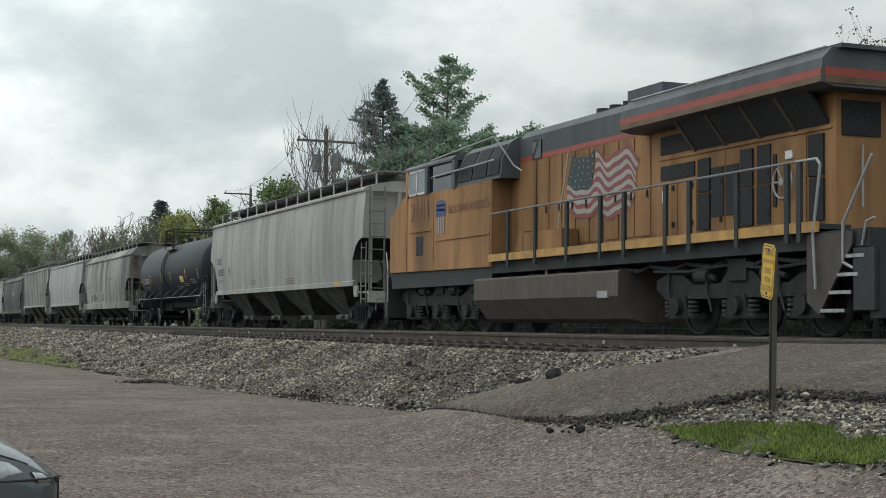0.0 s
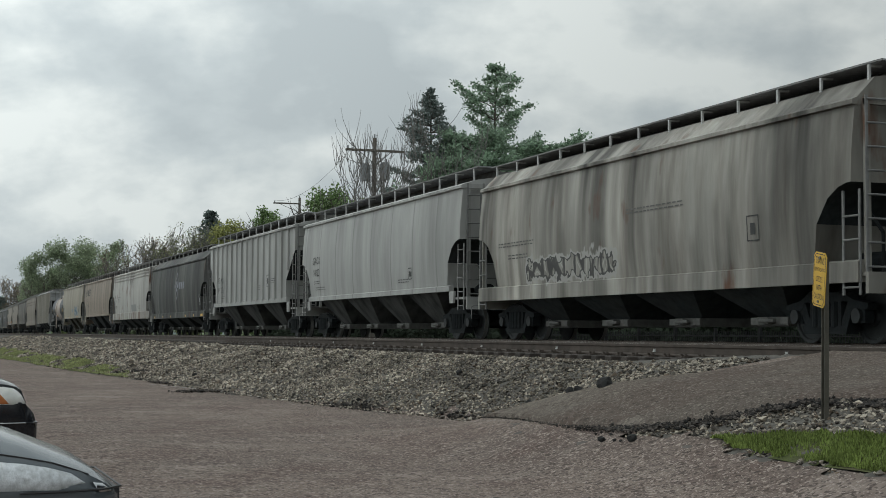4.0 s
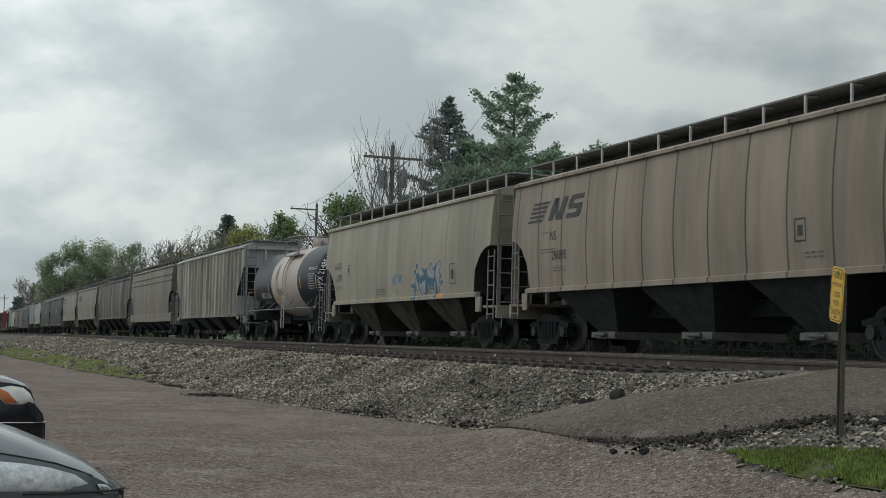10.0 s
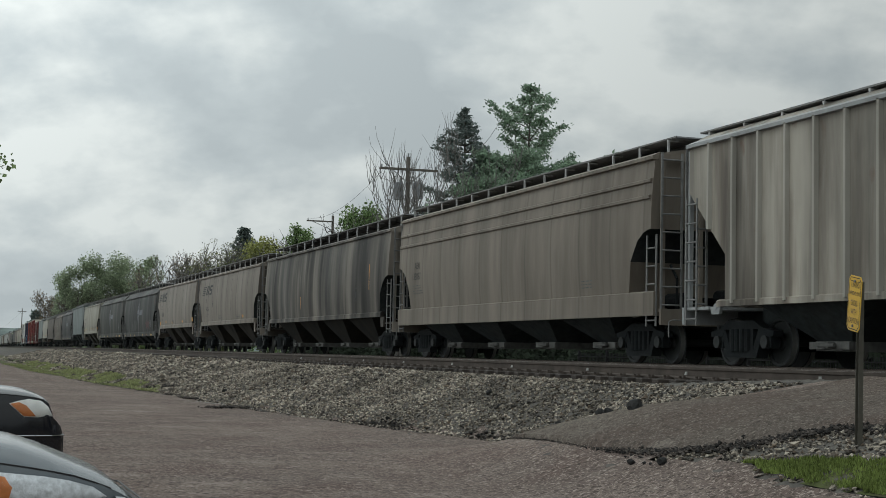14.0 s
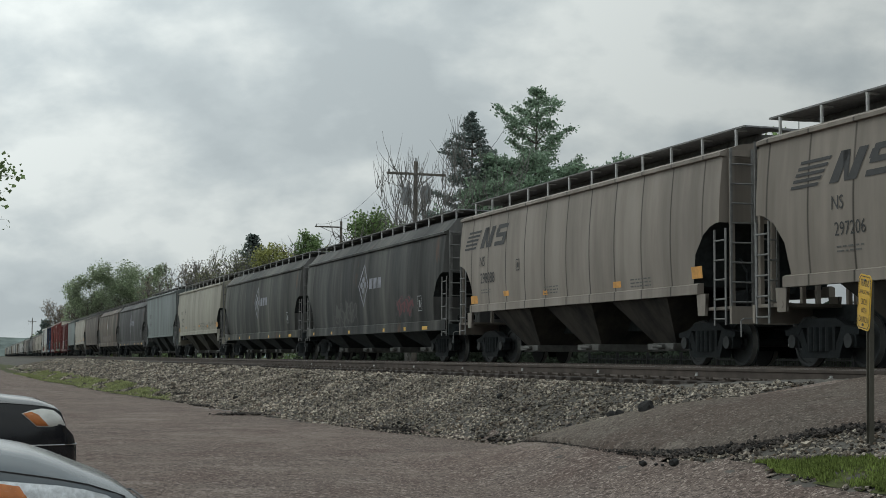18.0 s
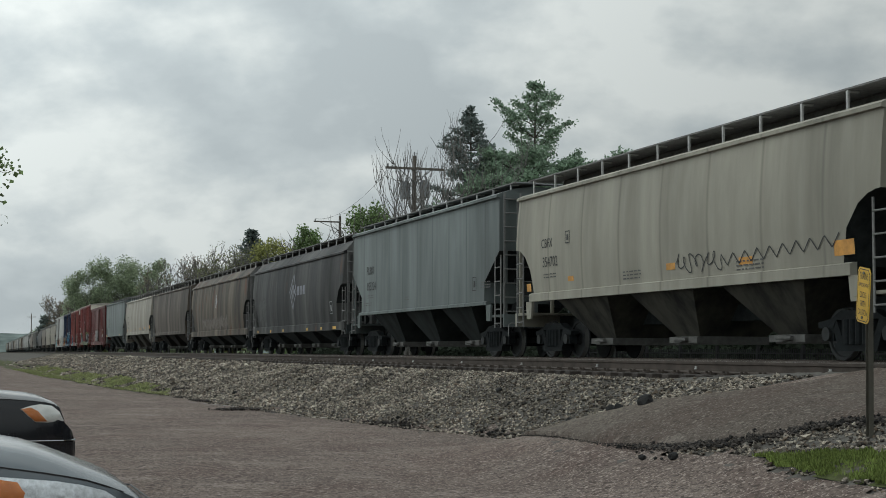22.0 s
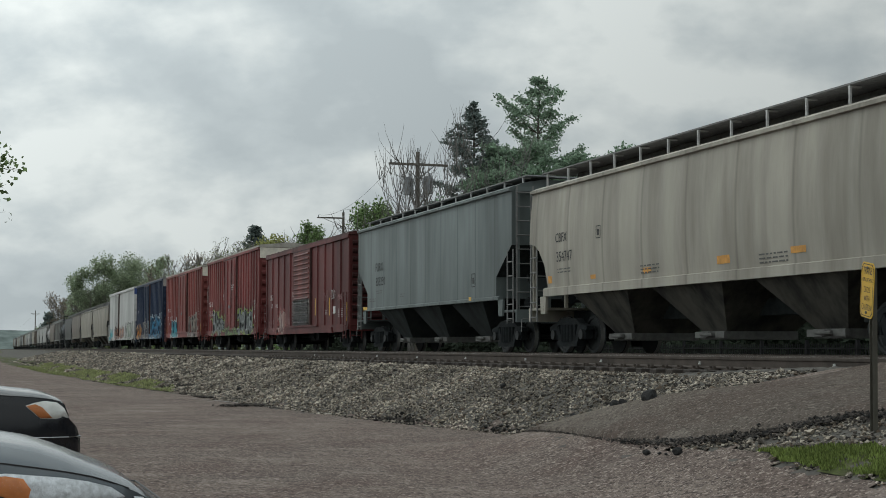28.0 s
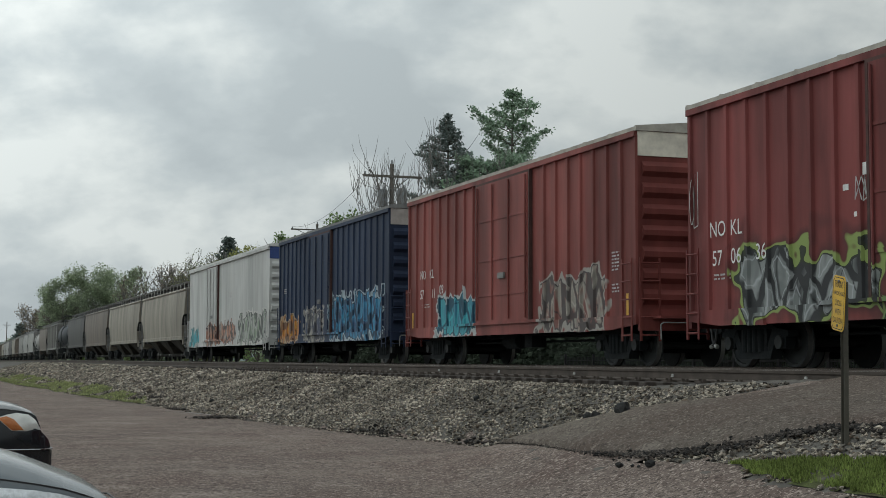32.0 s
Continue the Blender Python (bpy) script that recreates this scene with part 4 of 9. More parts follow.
def hopper(spec):
    L, body_paint = spec["body"], spec["paint"]
    trim = spec.get("trim", body_paint)
    flat, zs, ze = spec.get("flat", False), spec.get("sill", 1.42), spec.get("eave", 4.15)
    zr, h = ze + spec.get("rise", 0.19) + 0.07, L / 2
    far = spec.get("far", False)
    car = thing("hopper_car", spec["label"], "hopper car", GROUP)
    cut, cut_top = spec.get("cut", 1.15), zs + spec.get("cut_part", 0.47) * (ze - zs)

    def half(z):
        if flat:
            return 1.50
        u = min(1.0, max(0.0, (z - 1.1) / (ze - 1.1)))
        return 1.43 + 0.15 * math.sin(math.pi * (0.10 + 0.80 * u))

    yf = lambda z: -half(z)
    steps = 1 if flat else 8

    def ring(x, zb):
        side = [(-half(zb + (ze - zb) * k / steps), zb + (ze - zb) * k / steps) for k in range(steps + 1)]
        top = [(-half(ze) + 0.02, ze + 0.05), (-1.1, zr - 0.08), (-0.6, zr), (0.6, zr), (1.1, zr - 0.08), (half(ze) - 0.02, ze + 0.05)]
        return [(x, y, z) for y, z in side + top + [(-y, z) for y, z in reversed(side)]]

    rings = []
    foot = zs + spec.get("foot", 0.26) * (ze - zs)
    if flat:
        rings = [(h, cut_top), (h - cut + 0.004, foot), (h - cut, zs)]
    for d in () if flat else (0, 0.12, 0.3, 0.55, 0.85, 1.0):
        rings.append((h - d * cut, zs + (cut_top - zs) * math.sqrt(max(0, 1 - d * d))))
    seq = [(-x, zb) for x, zb in rings] + [(x, zb) for x, zb in reversed(rings)]
    bm = fresh()
    loft(bm, [ring(x, zb) for x, zb in seq])
    bmesh.ops.recalc_face_normals(bm, faces=bm.faces)
    bm.normal_update()
    # down-facing sheets take the dark steel: the deep recesses' shade as colour
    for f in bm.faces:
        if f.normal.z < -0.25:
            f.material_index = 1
        elif abs(f.normal.x) > 0.9:
            f.material_index = 2
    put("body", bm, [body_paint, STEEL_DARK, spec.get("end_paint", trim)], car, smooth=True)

    # roof edge, hatch trough and running boards
    bm = fresh()
    for s in (-1, 1):
        y0 = half(ze)
        prism_y = [(s * (y0 - 0.04), ze - 0.07), (s * (y0 + 0.075), ze - 0.05), (s * (y0 + 0.075), ze + 0.02), (s * (y0 - 0.10), ze + 0.10)]
        loft(bm, [[(x, y, z) for y, z in prism_y] for x in (-h - 0.02, h + 0.02)])
    put("roof_edge", bm, trim, car)
    zb = ze + spec.get("board", 0.53)
    bm = fresh()
    prism_t = [(-0.5, zr - 0.02), (0.5, zr - 0.02), (0.42, zb - 0.036), (-0.42, zb - 0.036)]
    loft(bm, [[(x, y, z) for y, z in prism_t] for x in (-h + 0.5, h - 0.5)])
    put("roof_hatch", bm, GATE, car)
    for s in (-1, 1):
        bm = fresh()
        box(bm, -h - 0.25, h + 0.25, s * 0.72 - 0.39, s * 0.72 + 0.39, zb - 0.03, zb)
        put("running_board", bm, GRATING, car)
        bm = fresh()
        box(bm, -h - 0.25, h + 0.25, s * 1.127 - 0.012, s * 1.127 + 0.012, zb - 0.03, zb + 0.004)
        put("board_rail", bm, GALV, car)
        if far and s > 0:
            continue
        n = int(L / 1.35)
        post = shared(("board_post", round(zb - ze, 2), trim.name), lambda: board_post(zb - ze, trim))
        for i in range(n + 1):
            part("board_bracket", post, None, car, m=pose(-h + 0.12 + i * (L - 0.24) / n, s * 1.12, ze))
    for s in (-1, 1):
        bm = fresh()
        box(bm, s * h - 0.15, s * (h + 0.02) + 0.15, -1.1, 1.1, zb - 0.04, zb)
        put("end_running_board", bm, GRATING, car)

    # side sills
    deep = spec.get("deep", 0.16)
    for s in (-1, 1):
        bm = fresh()
        y0 = half(zs)
        e = h + 0.12 if spec.get("long_sill") else h - cut + 0.25
        loft(bm, [[(x, s * (y0 + dy), zs + dz) for dy, dz in ((-0.1, -deep), (0.045, -deep), (0.045, 0.03), (-0.02, 0.06), (-0.1, 0.06))] for x in (-e, e)])
        put("side_sill", bm, spec.get("sill_paint", trim), car)
        if s < 0 or not far:
            for e2 in (-1, 1):
                bm = fresh()
                prism(bm, [(-0.14, 0.98), (0.14, 0.98), (0.2, zs - deep), (-0.2, zs - deep)], -0.03, 0.03)
                tube(bm, (0.0, -0.036, 1.12), (0.0, 0.036, 1.12), 0.07, 10)
                put("jacking_bracket", bm, trim, car, m=pose(e2 * (h - cut + 0.35), s * (half(zs) - 0.02), 0))

    # hopper bays with their outlet gates
    n = spec.get("bays", 3)
    span = (L - 2 * cut - 1.5) / n
    zt, za = zs - deep + 0.02, 0.46
    for i in range(n):
        c, q = (i - (n - 1) / 2) * span, span * (0.36 if n < 4 else 0.40)
        bm = fresh()
        w0, w1 = half(zs) - 0.06, 0.78
        loft(bm, [[(c - q, -w0, zt), (c + q, -w0, zt), (c + q, w0, zt), (c - q, w0, zt)], [(c - 0.5, -w1, za), (c + 0.5, -w1, za), (c + 0.5, w1, za), (c - 0.5, w1, za)]])
        if i < n - 1:
            # the ridge that closes the body between two bays
            for a, b in ((c + q, c + span / 2), (c + span - q, c + span / 2)):
                faces(bm, [(a, -w0, zt), (b, -w0, zt + 0.1), (b, w0, zt + 0.1), (a, w0, zt)], [(0, 1, 2, 3)])
        # the shade beneath the car is put into the bays' colour, STEEL_DARK included
        put("hopper_bay", bm, spec.get("bay_paint") or bay_shade_grime(body_paint), car)
        bm = fresh()
        box(bm, c - 0.52, c + 0.52, -0.84, 0.84, 0.30, 0.47)
        box(bm, c - 0.62, c - 0.12, -0.92, -0.84, 0.33, 0.46)
        box(bm, c + 0.25, c + 0.62, -0.92, -0.84, 0.33, 0.46)
        tube(bm, (c - 0.2, -1.0, 0.40), (c + 0.3, -1.0, 0.40), 0.035, 8)
        tube(bm, (c + 0.05, -1.0, 0.40), (c + 0.05, -0.8, 0.40), 0.06, 8)
        put("outlet_gate", bm, GATE, car)

    # underframe and end platforms
    bm = fresh()
    box(bm, -h - 0.25, h + 0.25, -0.25, 0.25, 0.78, 1.12)
    put("center_sill", bm, STEEL_DARK, car)
    for s in (-1, 1):
        bm = fresh()
        box(bm, min(s * (h - 0.75), s * (h + 0.3)), max(s * (h - 0.75), s * (h + 0.3)), -1.46, 1.46, 1.08, 1.14)
        box(bm, s * (h + 0.27) - 0.04, s * (h + 0.27) + 0.04, -1.48, 1.48, 0.80, 1.14)
        put("end_platform", bm, trim if spec.get("pale_ends", True) else STEEL_DARK, car)
        bm = fresh()
        for y in (-1.38, -0.5, 0.5, 1.38):
            box(bm, s * (h + 0.16) - 0.045, s * (h + 0.16) + 0.045, y - 0.04, y + 0.04, 1.1, ze + 0.02)
        box(bm, s * (h + 0.16) - 0.05, s * (h + 0.16) + 0.05, -1.42, 1.42, ze - 0.08, ze + 0.04)
        put("end_frame", bm, spec.get("frame_paint", trim), car)
        lad = shared(("end_ladder", round(ze, 2)), lambda: ladder_mesh(0.46, 1.1, ze + 0.06))
        part("end_ladder", lad, None, car, m=pose(s * (h + 0.24), -1.44, 0, 0, 0, 90))
        sl = shared(("side_ladder", round(cut_top, 2)), lambda: ladder_mesh(0.44, 0.78, cut_top - 0.12))
        part("side_ladder", sl, None, car, m=pose(s * (h - 0.10) - 0.22, -1.50, 0))
        if not far:
            part("side_ladder", sl, None, car, m=pose(s * (h - 0.10) - 0.22, 1.50, 0))
    bm = fresh()
    lathe(bm, [(-0.02, 0.26), (0.02, 0.26), (0.02, 0.22), (-0.02, 0.22), (-0.02, 0.26)], (0, 0, 0), 16)
    tube(bm, (-0.24, 0, 0), (0.24, 0, 0), 0.015, 5)
    tube(bm, (0, 0, -0.24), (0, 0, 0.24), 0.015, 5)
    put("brake_wheel", bm, GALV, car, m=pose(h + 0.32, 0.55, 2.2, 0, 0, 90))
    bm = fresh()
    tube(bm, (h - 1.0, -0.6, 1.35), (h - 0.3, -0.6, 1.35), 0.17, 12)
    put("air_reservoir", bm, TRUCK, car)
    bm = fresh()
    tube(bm, (h - 0.3, 0.2, 1.45), (h + 0.05, 0.2, 1.45), 0.14, 12)
    put("brake_cylinder", bm, TRUCK, car)
    bm = fresh()
    pipe(bm, [(h - 0.1, -0.9, 1.1), (h - 0.1, -0.9, 1.8), (h - 0.4, -0.9, 2.1)], 0.03)
    put("brake_pipe", bm, TRUCK, car)
    for s in (-1, 1):
        add_truck(car, s * (h - 1.4))
    car_ends(car, h + max(0.30, spec["reach"] - 0.28))

    # posts on the side sheets
    for i in range(spec.get("ribs", 0)):
        x = -h + cut * 0.28 + (i + 0.5) * (L - cut * 0.56) / spec["ribs"]
        over_cut = max(0.0, abs(x) - (h - cut)) / cut
        z0 = foot + (cut_top - foot) * over_cut if over_cut > 0 else zs - 0.02
        for s in (-1, 1):
            bm = fresh()
            loft(bm, [[(x - 0.055, s * 1.50, z), (x + 0.055, s * 1.50, z), (x + 0.035, s * 1.575, z), (x - 0.035, s * 1.575, z)] for z in (z0, ze - 0.03)])
            put("side_post", bm, spec.get("post_paint", body_paint), car)
    for z in spec.get("bands", ()):
        bm = fresh()
        loft(bm, [[(x, yf(z) - dy, z + dz) for dy, dz in ((0.0, -0.05), (0.045, -0.03), (0.045, 0.03), (0.0, 0.05))] for x in (-h + 0.05, h - 0.05)])
        put("side_band", bm, trim, car)
    # yellow and orange reflectors along the sill
    for k, x in enumerate(spec.get("reflectors", ())):
        ink = YELLOW_TAPE if spec.get("reflector_yellow", True) else ORANGE_TAPE
        w = 0.55 if k == 0 else 0.22
        yy = -(half(zs) + 0.045)
        xr = -h + x
        decal(car, [[(xr, zs - deep + 0.04), (xr + w, zs - deep + 0.04), (xr + w, zs - deep + 0.15), (xr, zs - deep + 0.15)]], ink, lambda z: yy, "reflector", 0.006, cuts=0)
    dress(car, spec, yf, h, zs, ze)
    return car


def bay_shade_grime(p):
    """The same paint darkened to carry the shade under the car, with road film over it."""
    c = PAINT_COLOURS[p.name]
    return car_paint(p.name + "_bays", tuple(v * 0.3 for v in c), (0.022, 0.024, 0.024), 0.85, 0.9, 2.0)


def board_post(height, trim):
    bm = fresh()
    box(bm, -0.024, 0.024, -0.02, 0.02, 0.03, height - 0.05)
    box(bm, -0.03, 0.03, -0.02, 0.22, height - 0.075, height - 0.04)
    return mesh_of("board_bracket", bm, POST_GREY)


def dress(car, spec, yf, h, zs, ze):
    """Lettering and emblems as each car carries them."""
    H = ze - zs
    ink = spec.get("ink", BLACK_INK)
    yt = yf if not spec.get("ribs") else (lambda z: -1.578)
    for text, dx, dz, size in spec.get("marks", ()):
        letters(car, text, -h + dx, dz, size, ink, yt)
    if "marks" in spec:
        bars(car, -h + spec["marks"][-1][1] + 0.05, spec["marks"][-1][2] - 0.2, 0.8, 2, FAINT_INK if ink is BLACK_INK else ink, yt, h=0.028, seed=len(spec["label"]))
    for dx, dz, w, rows in spec.get("print", ()):
        bars(car, -h + dx, zs + dz * H, w, rows, FAINT_INK if ink is BLACK_INK else ink, yt, h=0.028, seed=int(dx * 10))
    for dx, dz, w in spec.get("boxes", ()):
        frame_square(car, -h + dx, zs + dz * H, w, w * 1.15, ink, yt)
    if "emblem" in spec:
        kind, dx, dz, size = spec["emblem"]
        if kind == "diamond":
            diamond_logo(car, -h + dx, zs + dz * H, size * 0.86, size, spec.get("emblem_ink", WHITE_INK), yt)
            x = -h + dx + size * 1.0
            decal(car, [[(x + i * 0.55, zs + dz * H - 0.17), (x + i * 0.55 + 0.42, zs + dz * H - 0.17), (x + i * 0.55 + 0.42, zs + dz * H + 0.2), (x + i * 0.55, zs + dz * H + 0.2)] for i in range(3)],
                  spec.get("emblem_ink", WHITE_INK), yt, "emblem_bars", cuts=1)
        elif kind == "leaf":
            x, z = -h + dx, zs + dz * H
            decal(car, [[(x, z - size * 0.84), (x + size * 0.67, z), (x, z + size * 0.84), (x - size * 0.67, z)]], BLACK_INK, yt, "emblem_ground", 0.006, cuts=2)
            diamond_logo(car, -h + dx, zs + dz * H, size * 0.8, size, spec.get("emblem_ink", WHITE_INK), yt, True)
        else:
            stripe_logo(car, -h + dx, zs + dz * H, size, spec.get("emblem_ink", BLACK_INK), yt)
    if "scrawl" in spec:
        # a hand-drawn line: loops that run out into a zigzag
        x0, x1, z0, z1 = spec["scrawl"]
        pts, n = [], 150
        for k in range(n + 1):
            f = k / n
            if f < 0.32:
                pts.append((x0 + (x1 - x0) * f + 0.10 * math.sin(f * 150), (z0 + z1) / 2 + (z1 - z0) * (0.34 * math.sin(f * 121) + 0.14 * math.sin(f * 57))))
            else:
                u = (f - 0.32) / 0.68 * 9
                pts.append((x0 + (x1 - x0) * f, z0 + (z1 - z0) * (0.18 + 0.5 * abs((u % 1.0) * 2 - 1) + 0.06 * u * 0.5)))
        quads = []
        for (xa, za), (xb, zb) in zip(pts, pts[1:]):
            ln = max(1e-4, math.hypot(xb - xa, zb - za))
            px, pz = -(zb - za) / ln * 0.013, (xb - xa) / ln * 0.013
            quads.append([(xa - px, za - pz), (xb - px, zb - pz), (xb + px, zb + pz), (xa + px, za + pz)])
        decal(car, quads, BLACK_INK, yt, "sprayed_scrawl", 0.014, cuts=0)
    for x0, x1, z0, z1, seed in spec.get("stains", ()):
        # soot and rust that has run down from the roof seam in tongues
        rnd = random.Random(seed)
        polys, x = [], -h + x0
        while x < -h + x1:
            w = rnd.uniform(0.05, 0.16)
            low = z1 - (z1 - z0) * rnd.uniform(0.25, 1.0)
            polys.append([(x, z1), (x + 0.12 * w, low + 0.15), (x + 0.5 * w, low), (x + 0.8 * w, low + 0.3), (x + w, z1)])
            x += w * rnd.uniform(0.7, 1.5)
        decal(car, polys, RUN_STAIN, yt, "rust_stain", 0.005, cuts=2)
    for dx, z, w, hh in spec.get("overpaint", ()):
        x = -h + dx
        decal(car, [[(x, z), (x + w, z), (x + w, z + hh), (x, z + hh)]], OVERPAINT, yt, "overpainted_patch", 0.005, cuts=2)
    for dx, dz, w, hh in spec.get("patches", ()):
        x, z = -h + dx, zs + dz * H
        decal(car, [[(x, z), (x + w, z), (x + w, z + hh), (x, z + hh)]], ORANGE_TAPE, yt, "paint_patch", 0.006, cuts=1)


# ---- boxcar ----
STENCIL_GREY = mat("worn_white_stencil", (0.38, 0.36, 0.35), 0.7, vary=0.3, scale=9)
SPRAY_PALE = mat("pale_spray_paint", (0.36, 0.35, 0.34), 0.6, vary=0.3, scale=5)
SPRAY_PINK = mat("faded_pink_spray_paint", (0.25, 0.125, 0.125), 0.6, vary=0.3, scale=5)
DOOR_GAP = mat("rust_dark_door_gap", (0.06, 0.028, 0.024), 0.85, 0.0, 0.35, 5.0)


def boxcar(spec):
    L, red = spec["body"], spec["paint"]
    h, z0, ze = L / 2, spec.get("sill", 0.78), spec.get("eave", 5.0)
    car = thing("boxcar", spec["label"], "boxcar", GROUP)
    w = 1.47
    bm = fresh()
    box(bm, -h, h, -w, w, z0 + 0.22, ze)
    put("body", bm, red, car)
    bm = fresh()
    loft(bm, [[(x, y, z) for y, z in ((-w - 0.06, ze - 0.02), (-w - 0.06, ze + 0.07), (0, ze + 0.2), (w + 0.06, ze + 0.07), (w + 0.06, ze - 0.02))] for x in (-h - 0.05, h + 0.05)])
    put("roof", bm, spec.get("roof_paint", GALV), car)
    n = int(L / 1.25)
    for i in range(n + 1):
        x = -h + i * L / n
        bm = fresh()
        loft(bm, [[(xx, y, z) for y, z in ((-w - 0.05, ze + 0.06), (-w - 0.05, ze + 0.09), (0, ze + 0.235), (w + 0.05, ze + 0.09), (w + 0.05, ze + 0.06))] for xx in (x - 0.04, x + 0.04)])
        put("roof_rib", bm, spec.get("roof_paint", GALV), car)
    # side sills hang deeper under the door
    for s in (-1, 1):
        bm = fresh()
        prism(bm, [(-h, z0 + 0.10), (-h + 1.2, z0), (h - 1.2, z0), (h, z0 + 0.10), (h, z0 + 0.30), (-h, z0 + 0.30)], s * (w + 0.03) - 0.035, s * (w + 0.03) + 0.035)
        put("side_sill", bm, red, car)
        bm = fresh()
        box(bm, -h, h, s * (w + 0.04) - 0.045, s * (w + 0.04) + 0.045, ze - 0.14, ze - 0.02)
        put("side_plate", bm, red, car)
    d0, d1 = spec["door"]
    if not spec.get("smooth"):
        for s in (-1, 1):
            n = spec["ribs"]
            for i in range(n + 1):
                x = -h + 0.06 + i * (L - 0.12) / n
                if d0 - 0.15 < x * 1.0 < d1 + 0.15:
                    continue
                bm = fresh()
                y = s * w
                loft(bm, [[(x - 0.07, y, z), (x + 0.07, y, z), (x + 0.045, y + s * 0.05, z), (x - 0.045, y + s * 0.05, z)] for z in (z0 + 0.28, ze - 0.12)])
                put("side_post", bm, red, car)
    # door with its frame, bars and latch
    for s in (-1, 1):
        bm = fresh()
        y = s * (w + 0.05)
        box(bm, d0, d1, y - 0.05, y + 0.05, z0 + 0.34, ze - 0.2)
        door = put("door", bm, spec.get("door_paint", red), car)
        bm = fresh()
        for a, b, c, d in ((d0 - 0.09, d0 - 0.02, z0 + 0.34, ze - 0.2), (d1 + 0.02, d1 + 0.09, z0 + 0.34, ze - 0.2), (d0 - 0.09, d1 + 0.09, ze - 0.2, ze - 0.14)):
            box(bm, a, b, y - 0.045, y + 0.045, c, d)
        put("door_frame", bm, DOOR_GAP, door)
        yo = s * (w + 0.10)
        if spec.get("door_kind") == "ribbed":
            k = 15
            for i in range(k):
                z = z0 + 0.45 + i * (ze - 0.3 - z0 - 0.5) / (k - 1)
                bm = fresh()
                loft(bm, [[(x, yo, z - 0.035), (x, yo + s * 0.045, z - 0.02), (x, yo + s * 0.045, z + 0.01), (x, yo, z + 0.06)] for x in (d0 + 0.12, d1 - 0.12)])
                put("door_corrugation", bm, spec.get("door_paint", red), door)
        else:
            for fx in (0.03, 0.34, 0.66, 0.97):
                x = d0 + (d1 - d0) * fx
                bm = fresh()
                tube(bm, (x, yo + s * 0.03, z0 + 0.4), (x, yo + s * 0.03, ze - 0.26), 0.024, 6)
                put("lock_rod", bm, red, door)
            for fz in (0.25, 0.47, 0.72):
                z = z0 + (ze - z0) * fz
                bm = fresh()
                box(bm, d0 + 0.05, d1 - 0.05, yo - 0.02, yo + 0.03, z - 0.035, z + 0.035)
                put("door_bar", bm, red, door)
            bm = fresh()
            box(bm, (d0 + d1) / 2 - 0.1, (d0 + d1) / 2 + 0.3, yo, yo + s * 0.06, z0 + 1.45, z0 + 1.6)
            put("latch", bm, GALV, door)
        bm = fresh()
        box(bm, d0 - 1.5, d1 + 1.5, yo - 0.03, yo + 0.05, z0 + 0.27, z0 + 0.34)
        put("door_track", bm, red, car)
    # stamped ends
    for s in (-1, 1):
        bm = fresh()
        k = 7 if spec.get("excess") else 10
        top = ze - 0.55 if spec.get("excess") else ze - 0.12
        for i in range(k):
            z = z0 + 0.45 + (i + 0.5) * (top - z0 - 0.5) / k
            q = (top - z0 - 0.5) / k * 0.36
            loft(bm, [[(s * h, y, z - q), (s * (h + 0.09), y, z - q * 0.35), (s * (h + 0.09), y, z + q * 0.35), (s * h, y, z + q)] for y in (-w + 0.1, w - 0.1)])
        put("end_corrugation", bm, spec.get("end_paint", red), car)
        if spec.get("excess"):
            bm = fresh()
            box(bm, s * h - 0.02, s * h + 0.02, -w, w, ze - 0.55, ze - 0.03)
            put("end_panel", bm, spec["excess"], car, "cream panel marked excess height")
        bm = fresh()
        box(bm, min(s * h, s * (h + 0.5)), max(s * h, s * (h + 0.5)), -1.2, 1.2, 1.0, 1.05)
        box(bm, s * (h + 0.05) - 0.08, s * (h + 0.05) + 0.08, -w, w, 0.75, 1.2)
        put("end_sill", bm, red, car)
        lad = shared(("box_ladder", red.name), lambda: ladder_mesh(0.44, z0 - 0.25, z0 + 1.5, ink=red))
        for y in (-1, 1):
            part("side_ladder", lad, None, car, m=pose(s * (h - 0.30) - 0.22, y * (w + 0.12), 0))
        part("end_ladder", lad, None, car, m=pose(s * (h + 0.12), -w, 0, 0, 0, 90))
    bm = fresh()
    box(bm, -h, h, -0.3, 0.3, 0.72, 1.02)
    for x in (-3.5, -1.2, 1.2, 3.5):
        box(bm, x - 0.1, x + 0.1, -w + 0.1, w - 0.1, 0.75, 1.0)
    put("center_sill", bm, STEEL_DARK, car)
    bm = fresh()
    tube(bm, (-1.4, -0.7, 0.62), (-0.5, -0.7, 0.62), 0.2, 12)
    put("air_reservoir", bm, TRUCK, car)
    bm = fresh()
    box(bm, 0.4, 0.9, -1.0, -0.6, 0.45, 0.8)
    put("brake_valve", bm, TRUCK, car)
    bm = fresh()
    pipe(bm, [(-4.5, -0.5, 0.6), (4.5, -0.5, 0.6)], 0.03)
    put("brake_pipe", bm, TRUCK, car)
    for s in (-1, 1):
        add_truck(car, s * (h - 1.75))
    car_ends(car, h + max(0.62, spec["reach"] - 0.28))
    yt = lambda z: -(w + 0.054)
    yd = lambda z: -(w + 0.005)
    for text, dx, z, size in spec.get("marks", ()):
        letters(car, text, -h + dx, z, size, WHITE_INK, yd if spec.get("smooth") else yt)
    for text, dx, z, size in spec.get("notices", ()):
        letters(car, text, -h + dx, z, size, WHITE_INK, lambda q: -(w + 0.125), "door_notice")
